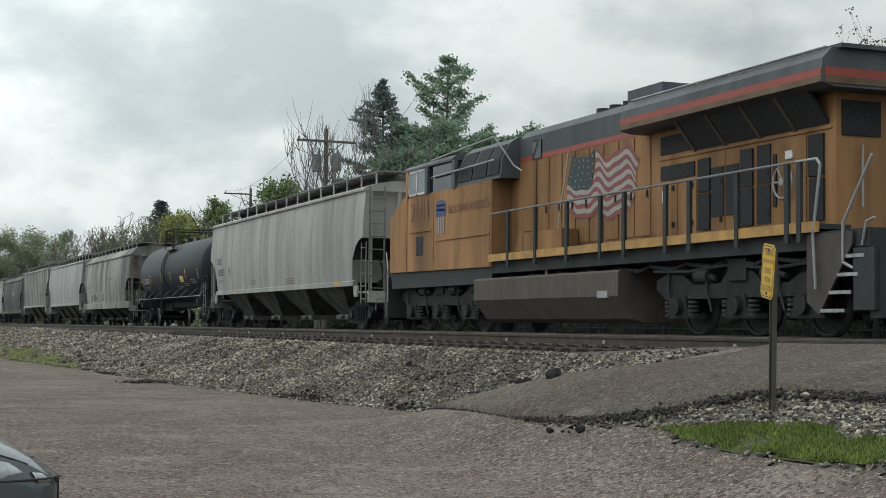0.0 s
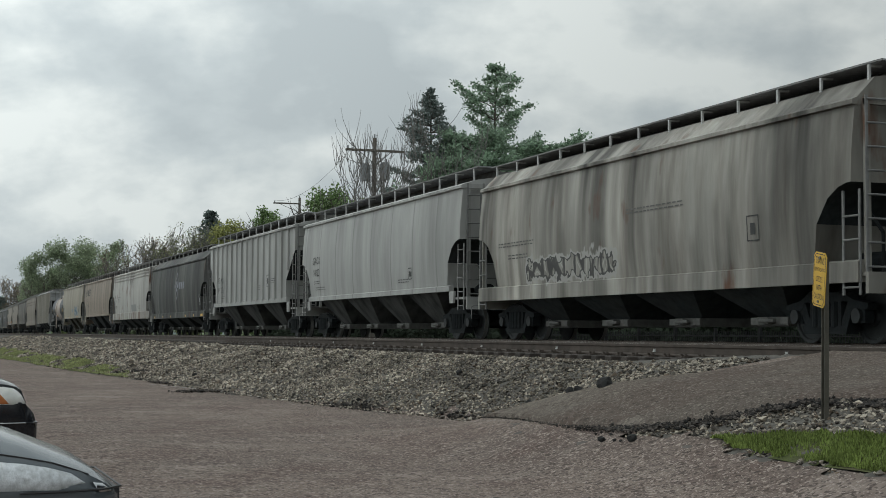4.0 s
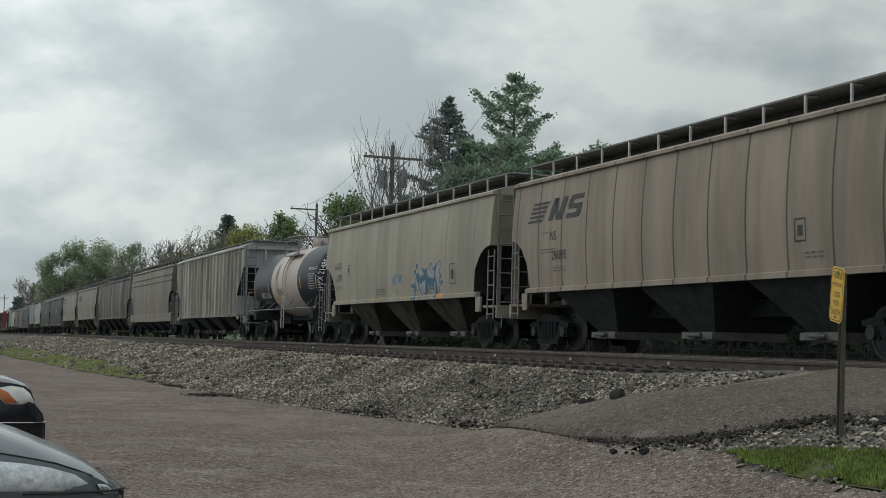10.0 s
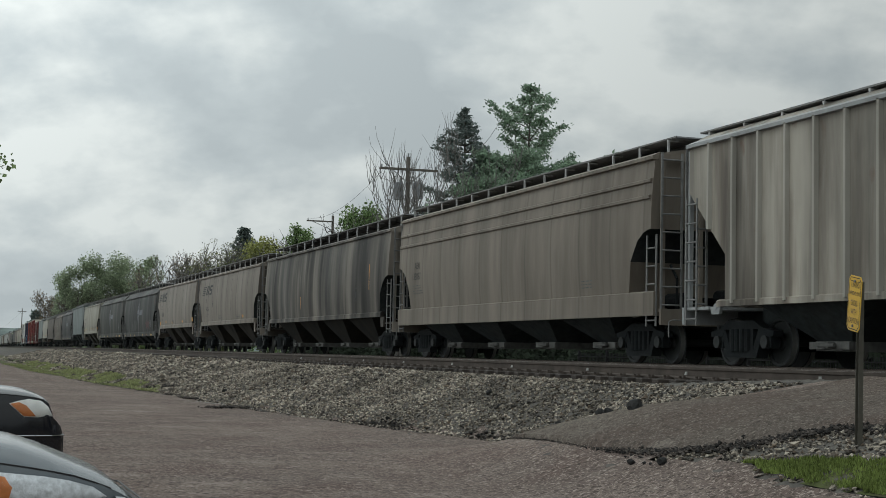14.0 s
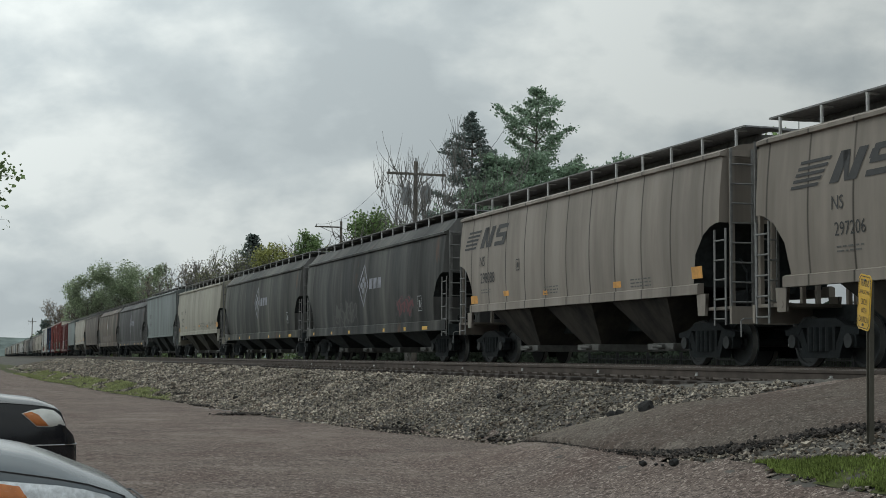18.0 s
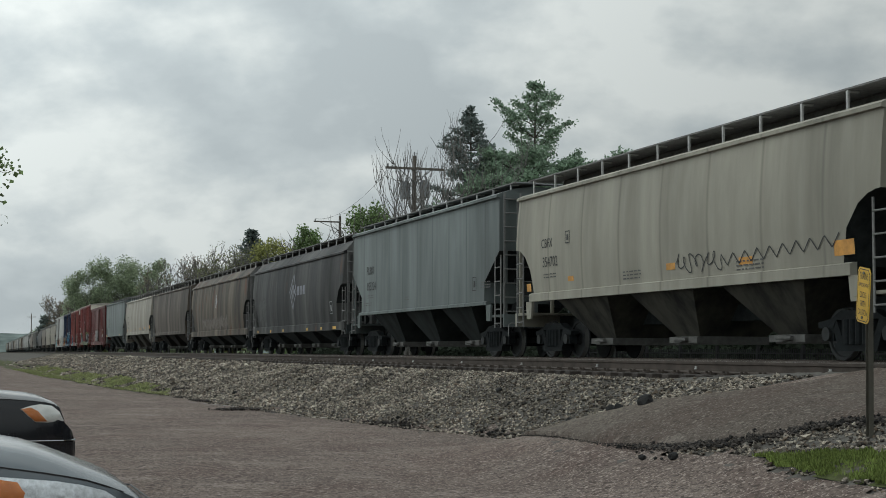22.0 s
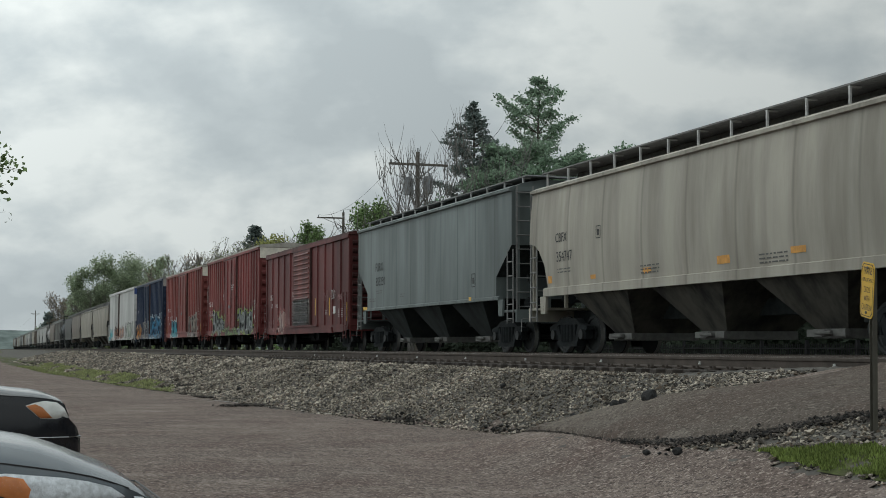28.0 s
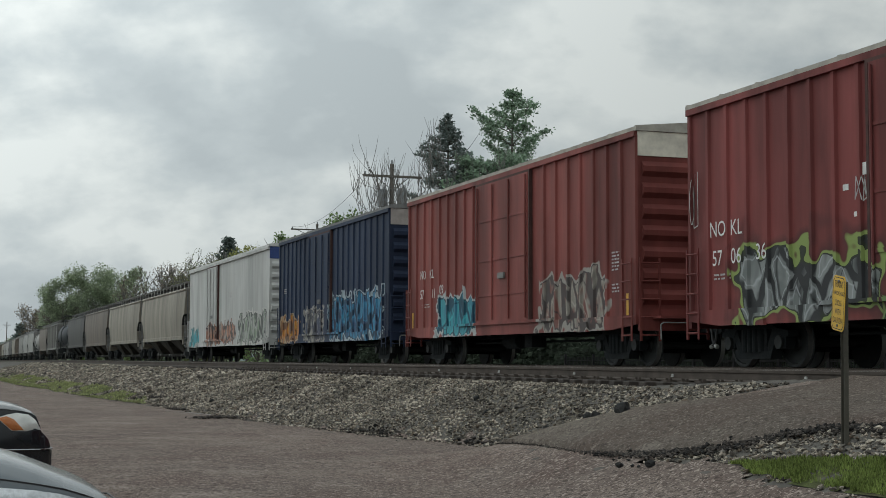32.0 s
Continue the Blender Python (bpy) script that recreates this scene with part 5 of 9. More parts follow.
    for dx, z, ww, rows in spec.get("print", ()):
        bars(car, -h + dx, z, ww, rows, STENCIL_GREY, yd, seed=int(dx * 7))
    for dx, z in spec.get("reflectors", ()):
        decal(car, [[(-h + dx, z), (-h + dx + 0.11, z), (-h + dx + 0.11, z + 0.7), (-h + dx, z + 0.7)]], YELLOW_TAPE, yd, "reflector", 0.006, cuts=0)
    for dx, z, ww, hh in spec.get("labels", ()):
        decal(car, [[(-h + dx, z), (-h + dx + ww, z), (-h + dx + ww, z + hh), (-h + dx, z + hh)]], WHITE_INK, yd, "white_label", 0.006, cuts=0)
    for dx, z, ww, hh, ink in spec.get("signed", ()):
        handwriting(car, -h + dx, z, ww, hh, ink, yt, int(dx * 10))
    for dx, z, ww, hh, rows in spec.get("lines", ()):
        for i in range(rows):
            handwriting(car, -h + dx, z + i * hh, ww, hh * 0.7, SPRAY_PALE, lambda q: -(w + 0.147), int(dx * 10) + i, 0.021)
    # jacking pads and grab irons low on the sides
    for x in (-h + 2.6, h - 2.6):
        bm = fresh()
        prism(bm, [(x - 0.28, z0 - 0.02), (x + 0.28, z0 - 0.02), (x + 0.2, z0 + 0.2), (x - 0.2, z0 + 0.2)], -w - 0.12, -w - 0.06)
        put("jacking_pad", bm, red, car)
    if spec.get("excess"):
        m = letters(car, "EXCESS HEIGHT CAR", 0, 0, 0.11, BLACK_INK, lambda z: 0.0, "end_lettering")
        m.matrix_basis = pose(h + 0.022, -0.25, ze - 0.32, 0, 0, 90)
    return car


# ---- tank car ----


def tank(spec):
    L = spec["body"]
    h, r, zc = L / 2, spec.get("radius", 1.5), spec.get("axis", 2.68)
    car = thing("tank_car", spec["label"], "tank car", GROUP)
    inks = spec["paints"]
    n = 40

    def shell(x0, x1, material, name, dome0=False, dome1=False):
        bm = fresh()
        if dome0:
            prof = [(x0 + 0.62 - 0.62 * math.sin(a), max(0.02, r * math.cos(a))) for a in (1.55, 1.3, 1.05, 0.8, 0.55, 0.28, 0.0)]
        else:
            prof = [(x0, r)]
        if dome1:
            prof += [(x1 - 0.62 + 0.62 * math.sin(a), max(0.02, r * math.cos(a))) for a in (0.0, 0.28, 0.55, 0.8, 1.05, 1.3, 1.55)]
        else:
            prof += [(x1, r)]
        loft(bm, [[(x, rr * math.cos(2 * math.pi * i / n), zc + rr * math.sin(2 * math.pi * i / n)) for i in range(n)] for x, rr in prof])
        put(name, bm, material, car, smooth=True)

    cuts = spec.get("cuts")
    if cuts:
        shell(-h, cuts[0], inks[0], "tank_end", True, False)
        shell(cuts[0], cuts[1], inks[1], "tank_band")
        shell(cuts[1], h, inks[0], "tank_end", False, True)
    else:
        shell(-h, h, inks[0], "tank", True, True)
        for x in (-h * 0.12,):
            bm = fresh()
            loft(bm, [[(x + dx, rr * math.cos(2 * math.pi * i / n), zc + rr * math.sin(2 * math.pi * i / n)) for i in range(n)] for dx, rr in ((-0.07, r), (-0.05, r + 0.02), (0.05, r + 0.02), (0.07, r))])
            put("weld_band", bm, inks[0], car, smooth=True)
    # underframe, bolsters and cradle
    bm = fresh()
    for s in (-1, 1):
        x0, x1 = sorted((s * (h - 3.2), s * (h + 0.75)))
        box(bm, x0, x1, -0.28, 0.28, 0.78, 1.2)
    box(bm, -h + 2.0, h - 2.0, -0.2, 0.2, 0.95, 1.22)
    put("center_sill", bm, STEEL_DARK, car)
    for s in (-1, 1):
        bm = fresh()
        x = s * (h - 1.15)
        box(bm, x - 0.22, x + 0.22, -1.45, 1.45, 0.95, 1.25)
        prism_pts = [(-1.35, 1.25), (1.35, 1.25), (1.2, 2.1), (0.6, 1.35), (-0.6, 1.35), (-1.2, 2.1)]
        loft(bm, [[(xx, y, z) for y, z in prism_pts] for xx in (x - 0.18, x + 0.18)])
        put("cradle", bm, STEEL_DARK, car)
        bm = fresh()
        box(bm, min(s * h, s * (h + 0.7)), max(s * h, s * (h + 0.7)), -1.45, 1.45, 1.1, 1.15)
        box(bm, s * (h + 0.68) - 0.04, s * (h + 0.68) + 0.04, -1.45, 1.45, 0.85, 1.15)
        put("end_platform", bm, STEEL_DARK, car)
        bm = fresh()
        for y in (-1.4, 1.4):
            pipe(bm, [(s * (h + 0.6), y, 1.15), (s * (h + 0.6), y, 2.2), (s * (h - 0.1), y, 2.2)], 0.025)
        pipe(bm, [(s * (h + 0.6), -1.4, 2.2), (s * (h + 0.6), 1.4, 2.2)], 0.025)
        put("end_handrail", bm, GALV if cuts else STEEL_DARK, car)
        lad = shared("tank_side_ladder", lambda: ladder_mesh(0.42, 0.45, 1.9))
        part("side_ladder", lad, None, car, m=pose(s * (h + 0.3) - 0.2, -1.46, 0))
    for s in (-1, 1):
        bm = fresh()
        pipe(bm, [(-h + 0.2, s * (r + 0.06), 1.35), (h - 0.2, s * (r + 0.06), 1.35)], 0.022)
        for i in range(8):
            x = -h + 0.6 + i * (L - 1.2) / 7
            pipe(bm, [(x, s * (r + 0.06), 1.35), (x, s * (r - 0.35), 1.75)], 0.016, 5)
        put("side_handrail", bm, GALV, car)
    # dome platform over the middle
    xm, deck = spec.get("dome", 0.0), spec.get("deck", 1.4)
    ink = inks[-1]
    zt = zc + r
    bm = fresh()
    tube(bm, (xm, 0, zt - 0.1), (xm, 0, zt + 0.12), 0.36, 18)
    tube(bm, (xm, 0, zt + 0.12), (xm, 0, zt + 0.17), 0.40, 18)
    put("manway", bm, ink, car, smooth=True)
    for dx, dy in ((0.8, 0.15), (0.95, -0.2), (-0.75, 0.1)):
        bm = fresh()
        tube(bm, (xm + dx, dy, zt - 0.08), (xm + dx, dy, zt + 0.1), 0.1, 10)
        tube(bm, (xm + dx, dy, zt + 0.1), (xm + dx, dy, zt + 0.2), 0.06, 8)
        put("valve", bm, GALV, car)
    if cuts:
        bm = fresh()
        box(bm, xm - 0.45, xm + 0.3, -0.25, 0.25, zt + 0.05, zt + 0.42)
        put("valve_housing", bm, ink, car)
    for s in (-1, 1):
        bm = fresh()
        box(bm, xm - deck, xm + deck, s * 1.0 - 0.25, s * 1.0 + 0.25, zt - 0.42, zt - 0.37)
        put("dome_platform", bm, GRATING, car)
        bm = fresh()
        a, b, t1 = xm - deck, xm + deck, zt + spec.get("rail", 0.72)
        pipe(bm, [(a, s * 1.24, zt - 0.4), (a, s * 1.24, t1 - 0.08), (a + 0.1, s * 1.24, t1), (b - 0.1, s * 1.24, t1), (b, s * 1.24, t1 - 0.08), (b, s * 1.24, zt - 0.4)], 0.032)
        pipe(bm, [(a, s * 1.24, zt + 0.2), (b, s * 1.24, zt + 0.2)], 0.026)
        put("dome_railing", bm, GALV if cuts else STEEL_DARK, car)
    for x in (xm - deck, xm + deck):
        bm = fresh()
        pipe(bm, [(x, -1.24, zt + spec.get("rail", 0.72) - 0.02), (x, 1.24, zt + spec.get("rail", 0.72) - 0.02)], 0.028)
        put("dome_railing", bm, GALV if cuts else STEEL_DARK, car)
    # side ladder that follows the shell
    for s in (-1, 1):
        bm = fresh()
        pts = []
        for k in range(9):
            a = radians(-25 + k * 11)
            pts.append((r + 0.12) * Vector((0, s * math.cos(a), math.sin(a))) + Vector((0, 0, zc)))
        low = [Vector((0, s * (r + 0.12), 0.55)), Vector((0, s * (r + 0.12), zc - 0.7))]
        xl = spec.get("ladder", xm)
        for x in (xl - 0.22, xl + 0.22):
            pipe(bm, [(x, p.y, p.z) for p in low + pts], 0.022, 5)
        ladder = put("shell_ladder", bm, ink if cuts else STEEL_DARK, car)
        rung = shared(("rung", ink.name if cuts else "dark"), lambda: rung_mesh(ink if cuts else STEEL_DARK))
        for p in [low[0].lerp(low[1], f) for f in (0.1, 0.4, 0.7, 1.0)] + pts:
            part("rung", rung, None, ladder, m=pose(xl, p.y, p.z))
    yf = lambda z: -math.sqrt(max(0.01, r * r - (z - zc) ** 2)) - 0.006
    for text, dx, z, size in spec.get("marks", ()):
        letters(car, text, -h + dx, z, size, WHITE_INK, yf)
    for dx, z, ww, rows in spec.get("print", ()):
        bars(car, -h + dx, z, ww, rows, GREY_INK, yf, seed=int(dx * 9))
    for dx, z in spec.get("reflectors", ()):
        decal(car, [[(-h + dx, z), (-h + dx + 0.085, z), (-h + dx + 0.085, z + 0.47), (-h + dx, z + 0.47)]], YELLOW_TAPE, yf, "reflector", 0.006, cuts=2)
    for dx, z, ww, hh, ink2 in spec.get("panels", ()):
        decal(car, [[(-h + dx, z), (-h + dx + ww, z), (-h + dx + ww, z + hh), (-h + dx, z + hh)]], ink2, yf, "placard", 0.004, cuts=3)
    if "table" in spec:
        a, b, c, d = spec["table"]
        g = 0.018
        rule = [[(-h + a, z - g), (-h + b, z - g), (-h + b, z + g), (-h + a, z + g)] for z in [c + (d - c) * k / 6 for k in range(7)]]
        rule += [[(-h + x - g, c), (-h + x + g, c), (-h + x + g, d), (-h + x - g, d)] for x in (a, a + 0.3 * (b - a), b)]
        decal(car, rule, GREY_INK, yf, "data_table", 0.006, cuts=0)
    if "end_mark" in spec:
        # the mark runs up the shoulder of the domed head
        m = letters(car, spec["end_mark"], 0, 0, 0.23, WHITE_INK, lambda z: 0.0, "head_lettering")
        for v in m.data.vertices:
            u, w = v.co.x, v.co.z
            x, z = h - 0.36 + u * 0.11 - w * 0.99, 1.95 + u * 0.99 + w * 0.11
            q = min(0.95, max(0.0, (x - h + 0.62) / 0.62))
            v.co = (x, -math.sqrt(max(0.01, r * r * (1 - q * q) - (z - zc) ** 2)) - 0.012, z)
    if "scrawl" in spec:
        a, b, c, d = spec["scrawl"]
        pts = [(-h + a + (b - a) * k / 60 + 0.05 * math.sin(k * 0.9), (c + d) / 2 + 0.25 * (d - c) * k / 60 + (d - c) * (0.4 * math.sin(k * 1.15) + 0.1 * math.sin(k * 2.3))) for k in range(61)]
        decal(car, [[(xa, za - 0.02), (xb, zb - 0.02), (xb + 0.012, zb + 0.02), (xa + 0.012, za + 0.02)] for (xa, za), (xb, zb) in zip(pts, pts[1:])], BLACK_INK, yf, "sprayed_scrawl", 0.008, cuts=0)
    for s in (-1, 1):
        add_truck(car, s * (h - 1.15))
    car_ends(car, h + max(0.72, spec["reach"] - 0.28))
    return car

# ---- locomotive ----
EDGE_YELLOW = mat("walkway_edge_yellow", (0.42, 0.235, 0.06), 0.6, vary=0.3, scale=3, dirt=(0.12, 0.08, 0.05), dirt_amount=0.5)
DINGY = mat("sooted_yellow_edge", (0.12, 0.075, 0.045), 0.7, vary=0.3, scale=2)
STEP_BROWN = mat("dusty_brown_step_plate", (0.062, 0.05, 0.046), 0.8, vary=0.25, scale=3)
YELLOW = car_paint("faded_yellow_paint", (0.39, 0.212, 0.098), (0.18, 0.105, 0.062), 0.7, 0.65, 1.2, rust=0.03, wash=0.24)
LOCO_GREY = car_paint("loco_grey_paint", (0.115, 0.125, 0.14), (0.05, 0.045, 0.04), 0.5, 0.5)
FADED_RED = mat("sun_faded_red_lettering", (0.17, 0.055, 0.03), 0.65, vary=0.25)
RED_LINE = mat("red_stripe_paint", (0.26, 0.05, 0.035), 0.55, vary=0.15)
LOCO_BLACK = mat("black_frame_paint", (0.023, 0.026, 0.027), 0.8, 0.0, 0.3, 4.0, dirt=(0.042, 0.039, 0.035), dirt_amount=0.5)
LOCO_CAST = mat("dusty_cast_frame", (0.023, 0.0245, 0.024), 0.85, 0.0, 0.3, 5.0, dirt=(0.05, 0.047, 0.042), dirt_amount=0.6, spec=0.2)
TANK_GREY = mat("dusty_fuel_tank", (0.078, 0.058, 0.048), 0.8, 0.0, 0.25, 3.0, (1, 1, 0.4), (0.10, 0.088, 0.075), 0.6, 1.2, (1, 1, 0.3))
GLASS_DARK = mat("dark_cab_glass", (0.012, 0.014, 0.016), 0.06, 0.0, 0.1)
MESH_DARK = mat("black_intake_screen", (0.02, 0.02, 0.022), 0.85, 0.0, 0.4, 20.0, bump=0.6, bump_scale=60)
SILVER = mat("silver_frame", (0.30, 0.30, 0.30), 0.5, 0.3, 0.1)
FLAG_RED, FLAG_WHITE, FLAG_BLUE = mat("flag_red", (0.19, 0.05, 0.047), 0.6, vary=0.2), mat("flag_white", (0.30, 0.275, 0.25), 0.6, vary=0.15), mat("flag_blue", (0.017, 0.03, 0.036), 0.6, vary=0.2)


def loco_truck(car, x):
    b = fresh()
    box(b, -2.1, 2.1, -0.9, 0.9, 0.55, 0.85)
    t = put("truck", b, LOCO_BLACK, car, m=pose(x, 0, 0))
    for s in (-1, 1):
        b = fresh()
        y = s * 1.12
        prism(b, [(-2.85, 0.85), (-2.5, 0.66), (2.3, 0.66), (2.6, 0.8), (2.3, 1.03), (1.85, 1.05), (1.5, 0.9), (0.75, 0.9), (0.42, 1.12), (-0.36, 1.13), (-0.6, 0.93), (-1.5, 0.92), (-1.9, 1.1), (-2.5, 1.12), (-2.85, 1.02)], y - 0.1, y + 0.1)
        put("side_frame", b, LOCO_CAST, t)
        for dx in (-1.98, 0, 1.98):
            b = fresh()
            prism(b, [(dx - 0.45, 0.30), (dx + 0.55, 0.30), (dx + 0.5, 0.4), (dx + 0.28, 0.5), (dx + 0.22, 0.74), (dx - 0.22, 0.74), (dx - 0.26, 0.5), (dx - 0.42, 0.4)], y - 0.13, y + 0.13)
            tube(b, (dx, y + s * 0.12, 0.53), (dx, y + s * 0.24, 0.53), 0.17, 14)
            put("axle_box", b, LOCO_CAST, t)
            for q in (-0.42, 0.42):
                b = fresh()
                for k in range(5):
                    tube(b, (dx + q, y + s * 0.05, 0.34 + k * 0.08), (dx + q, y + s * 0.05, 0.39 + k * 0.08), 0.11, 10)
                put("spring", b, LOCO_BLACK, t)
        for q in (-1.35, 0.8, 2.2):
            b = fresh()
            tube(b, (q, y + s * 0.1, 1.06), (q + 0.42, y + s * 0.1, 1.06), 0.12, 12)
            tube(b, (q + 0.42, y + s * 0.1, 1.06), (q + 0.62, y + s * 0.1, 1.0), 0.05, 8)
            put("brake_cylinder", b, LOCO_CAST, t)
        b = fresh()
        pipe(b, [(-2.9, y + s * 0.12, 1.2), (-1.6, y + s * 0.14, 1.16), (-0.4, y + s * 0.12, 1.24), (1.1, y + s * 0.14, 1.14), (2.5, y + s * 0.12, 1.22)], 0.03, 6)
        for q in (-2.35, -1.0, 1.25, 2.45):
            pipe(b, [(q, y + s * 0.12, 1.2), (q + 0.05, y + s * 0.16, 0.8), (q + 0.16, y + s * 0.12, 0.42)], 0.025, 6)
        put("sand_pipe", b, LOCO_BLACK, t)
        b = fresh()
        box(b, -0.28, 0.3, y + s * 0.1 - 0.05, y + s * 0.1 + 0.05, 0.96, 1.34)
        put("damper_bracket", b, LOCO_CAST, t)
    for dx in (-1.98, 0, 1.98):
        part("wheelset", shared("loco_wheelset", lambda: wheelset_mesh(0.53)), None, t, m=pose(dx, 0, 0))


def panel_side(car, name, x0, x1, z0, z1, yf, material, t=0.02):
    b = fresh()
    box(b, x0, x1, yf - t, yf + t, z0, z1)
    return put(name, b, material, car)


def loco(spec):
    car = thing("locomotive", spec["label"], "locomotive")
    # frame and walkway
    b = fresh()
    box(b, -10.4, 10.9, -1.42, 1.42, 1.38, 1.66)
    box(b, -10.9, 11.1, -0.5, 0.5, 0.95, 1.4)
    put("frame", b, LOCO_BLACK, car)
    for s in (-1, 1):
        b = fresh()
        box(b, -3.2, 9.75, s * 1.53 - 0.03, s * 1.53 + 0.03, 1.65, 1.82)
        put("walkway_edge", b, EDGE_YELLOW, car)
        b = fresh()
        box(b, -3.2, 9.75, min(s * 0.9, s * 1.5), max(s * 0.9, s * 1.5), 1.70, 1.78)
        put("walkway", b, LOCO_BLACK, car)
    b = fresh()
    fuel = [(-1.50, 1.22), (-1.46, 1.27), (1.46, 1.27), (1.50, 1.22), (1.50, 0.75), (1.15, 0.30), (0.9, 0.22), (-0.9, 0.22), (-1.15, 0.30), (-1.50, 0.75)]
    loft(b, [[(x, y, z) for y, z in fuel] for x in (-4.2, 3.15)])
    ft = put("fuel_tank", b, TANK_GREY, car)
    panel_side(ft, "gauge_plate", 2.3, 2.75, 0.72, 0.86, -1.51, SILVER)
    b = fresh()
    tube(b, (-0.6, -1.25, 1.27), (-0.6, -1.25, 1.42), 0.05, 8)
    put("filler_cap", b, SILVER, ft)
    # nose and cab
    w = 1.48
    b = fresh()
    prof = [(-10.35, 1.6), (-3.2, 1.54), (-3.2, 3.62), (-8.9, 3.62), (-8.95, 3.69), (-9.05, 3.70), (-10.33, 3.17), (-10.37, 3.06)]
    prism(b, prof, -w, w)
    cab = put("cab_body", b, YELLOW, car)
    b = fresh()
    prism(b, [(-10.30, 1.15), (-3.3, 1.15), (-3.2, 1.53), (-10.28, 1.59)], -w + 0.05, w - 0.05)
    put("cab_underframe", b, LOCO_BLACK, car)
    # cab top with windows
    b = fresh()
    roof = [(-1.53, 4.36), (-1.42, 4.46), (-0.9, 4.60), (0.9, 4.60), (1.42, 4.46), (1.53, 4.36), (1.53, 4.31), (-1.53, 4.31)]
    loft(b, [[(x, y, z) for y, z in roof] for x in (-9.15, -5.6)])
    put("cab_roof", b, LOCO_GREY, car)
    for x0, x1 in ((-9.0, -8.86), (-7.55, -7.35), (-5.65, -5.45)):
        for s in (-1, 1):
            b = fresh()
            box(b, x0, x1, s * w - 0.05, s * w + 0.05, 3.6, 4.32)
            put("cab_pillar", b, YELLOW if x0 < -8 else LOCO_GREY, car)
    b = fresh()
    box(b, -8.92, -5.5, -w + 0.03, w - 0.03, 3.6, 4.32)
    put("cab_window", b, GLASS_DARK, car)
    panel_side(car, "quarter_window", -8.8, -7.6, 3.66, 4.28, -w - 0.0, mat("hazy_cab_glass", (0.10, 0.11, 0.115), 0.12, 0.0, 0.2), 0.01)
    frame_ink = mat("white_window_frame", (0.5, 0.5, 0.48), 0.5)
    for x0, x1, z0, z1 in ((-8.86, -7.56, 4.24, 4.31), (-8.86, -7.56, 3.62, 3.68), (-8.86, -8.79, 3.62, 4.31), (-7.62, -7.56, 3.62, 4.31), (-8.24, -8.18, 3.62, 4.31)):
        panel_side(car, "window_frame", x0, x1, z0, z1, -w - 0.012, frame_ink, 0.012)
    # dynamic brake box behind the cab
    b = fresh()
    loft(b, [[(x, y, z) for y, z in ((-1.46, 3.62), (-1.40, 4.1), (-1.22, 4.45), (-1.0, 4.6), (1.0, 4.6), (1.22, 4.45), (1.40, 4.1), (1.46, 3.62))] for x in (-5.5, -2.75)])
    put("blower_housing", b, LOCO_GREY, car)
    for x0, x1 in ((-5.3, -4.5), (-4.35, -3.6), (-3.45, -2.85)):
        b = fresh()
        loft(b, [[(x, -1.475, 3.72), (x, -1.42, 4.1), (x, -1.25, 4.44), (x, -1.18, 4.42), (x, -1.42, 3.72)] for x in (x0, x1)])
        put("intake_screen", b, MESH_DARK, car)
    b = fresh()
    pipe(b, [(-7.1, -1.52, 4.0), (-2.9, -1.56, 4.05)], 0.022)
    pipe(b, [(-7.1, -1.52, 4.45), (-2.9, -1.56, 4.6), (-2.55, -1.2, 3.9), (-2.3, -1.1, 3.75)], 0.022)
    put("roof_handrail", b, SILVER, car)
    b = fresh()
    prism(b, [(-8.25, 2.0), (-7.75, 2.0), (-7.75, 2.5), (-8.25, 2.5)], -w - 0.012, -w + 0.01)
    put("door_window", b, MESH_DARK, cab)
    b = fresh()
    for x in (-9.0, -7.0, -3.3):
        box(b, x - 0.015, x + 0.015, -w - 0.014, -w, 1.55, 3.55)
    box(b, -6.8, -3.3, -w - 0.03, -w, 2.32, 2.38)
    box(b, -8.9, -7.2, -w - 0.03, -w, 2.62, 2.66)
    put("panel_seam", b, YELLOW, cab)
    # long hood
    hw = 0.95
    b = fresh()
    box(b, -3.2, 3.3, -hw, hw, 1.66, 4.05)
    hood = put("hood", b, YELLOW, car)
    b = fresh()
    loft(b, [[(x, y, z) for y, z in ((-hw, 4.05), (-hw, 4.55), (-0.8, 4.72), (0.8, 4.72), (hw, 4.55), (hw, 4.05))] for x in (-2.75, 3.25)])
    put("hood_roof", b, LOCO_GREY, car)
    b = fresh()
    box(b, -2.75, 3.2, -hw - 0.008, hw + 0.008, 3.98, 4.10)
    put("red_stripe", b, RED_LINE, car)
    for i in range(9):
        x = -2.4 + i * 0.66
        b = fresh()
        box(b, x, x + 0.6, -hw - 0.022, -hw + 0.01, 1.95, 3.95)
        d = put("hood_door", b, YELLOW, hood)
        b = fresh()
        tube(b, (x + 0.52, -hw - 0.05, 2.7), (x + 0.52, -hw - 0.05, 2.85), 0.02, 6)
        put("door_latch", b, LOCO_BLACK, d)
    panel_side(car, "hood_window", -2.0, -1.55, 4.0, 4.42, -hw - 0.01, GLASS_DARK)
    b = fresh()
    box(b, -1.6, 0.4, -1.4, -1.0, 1.72, 2.25)
    prism(b, [(-2.1, 1.72), (-1.55, 1.72), (-1.55, 2.3), (-1.8, 2.3)], -1.4, -0.97)
    put("toolbox", b, YELLOW, car)
    for x in (0.6, 1.2, 1.8):
        b = fresh()
        tube(b, (x, -0.5, 4.66), (x, -0.5, 4.86), 0.16, 10)
        put("exhaust_vent", b, LOCO_BLACK, car)
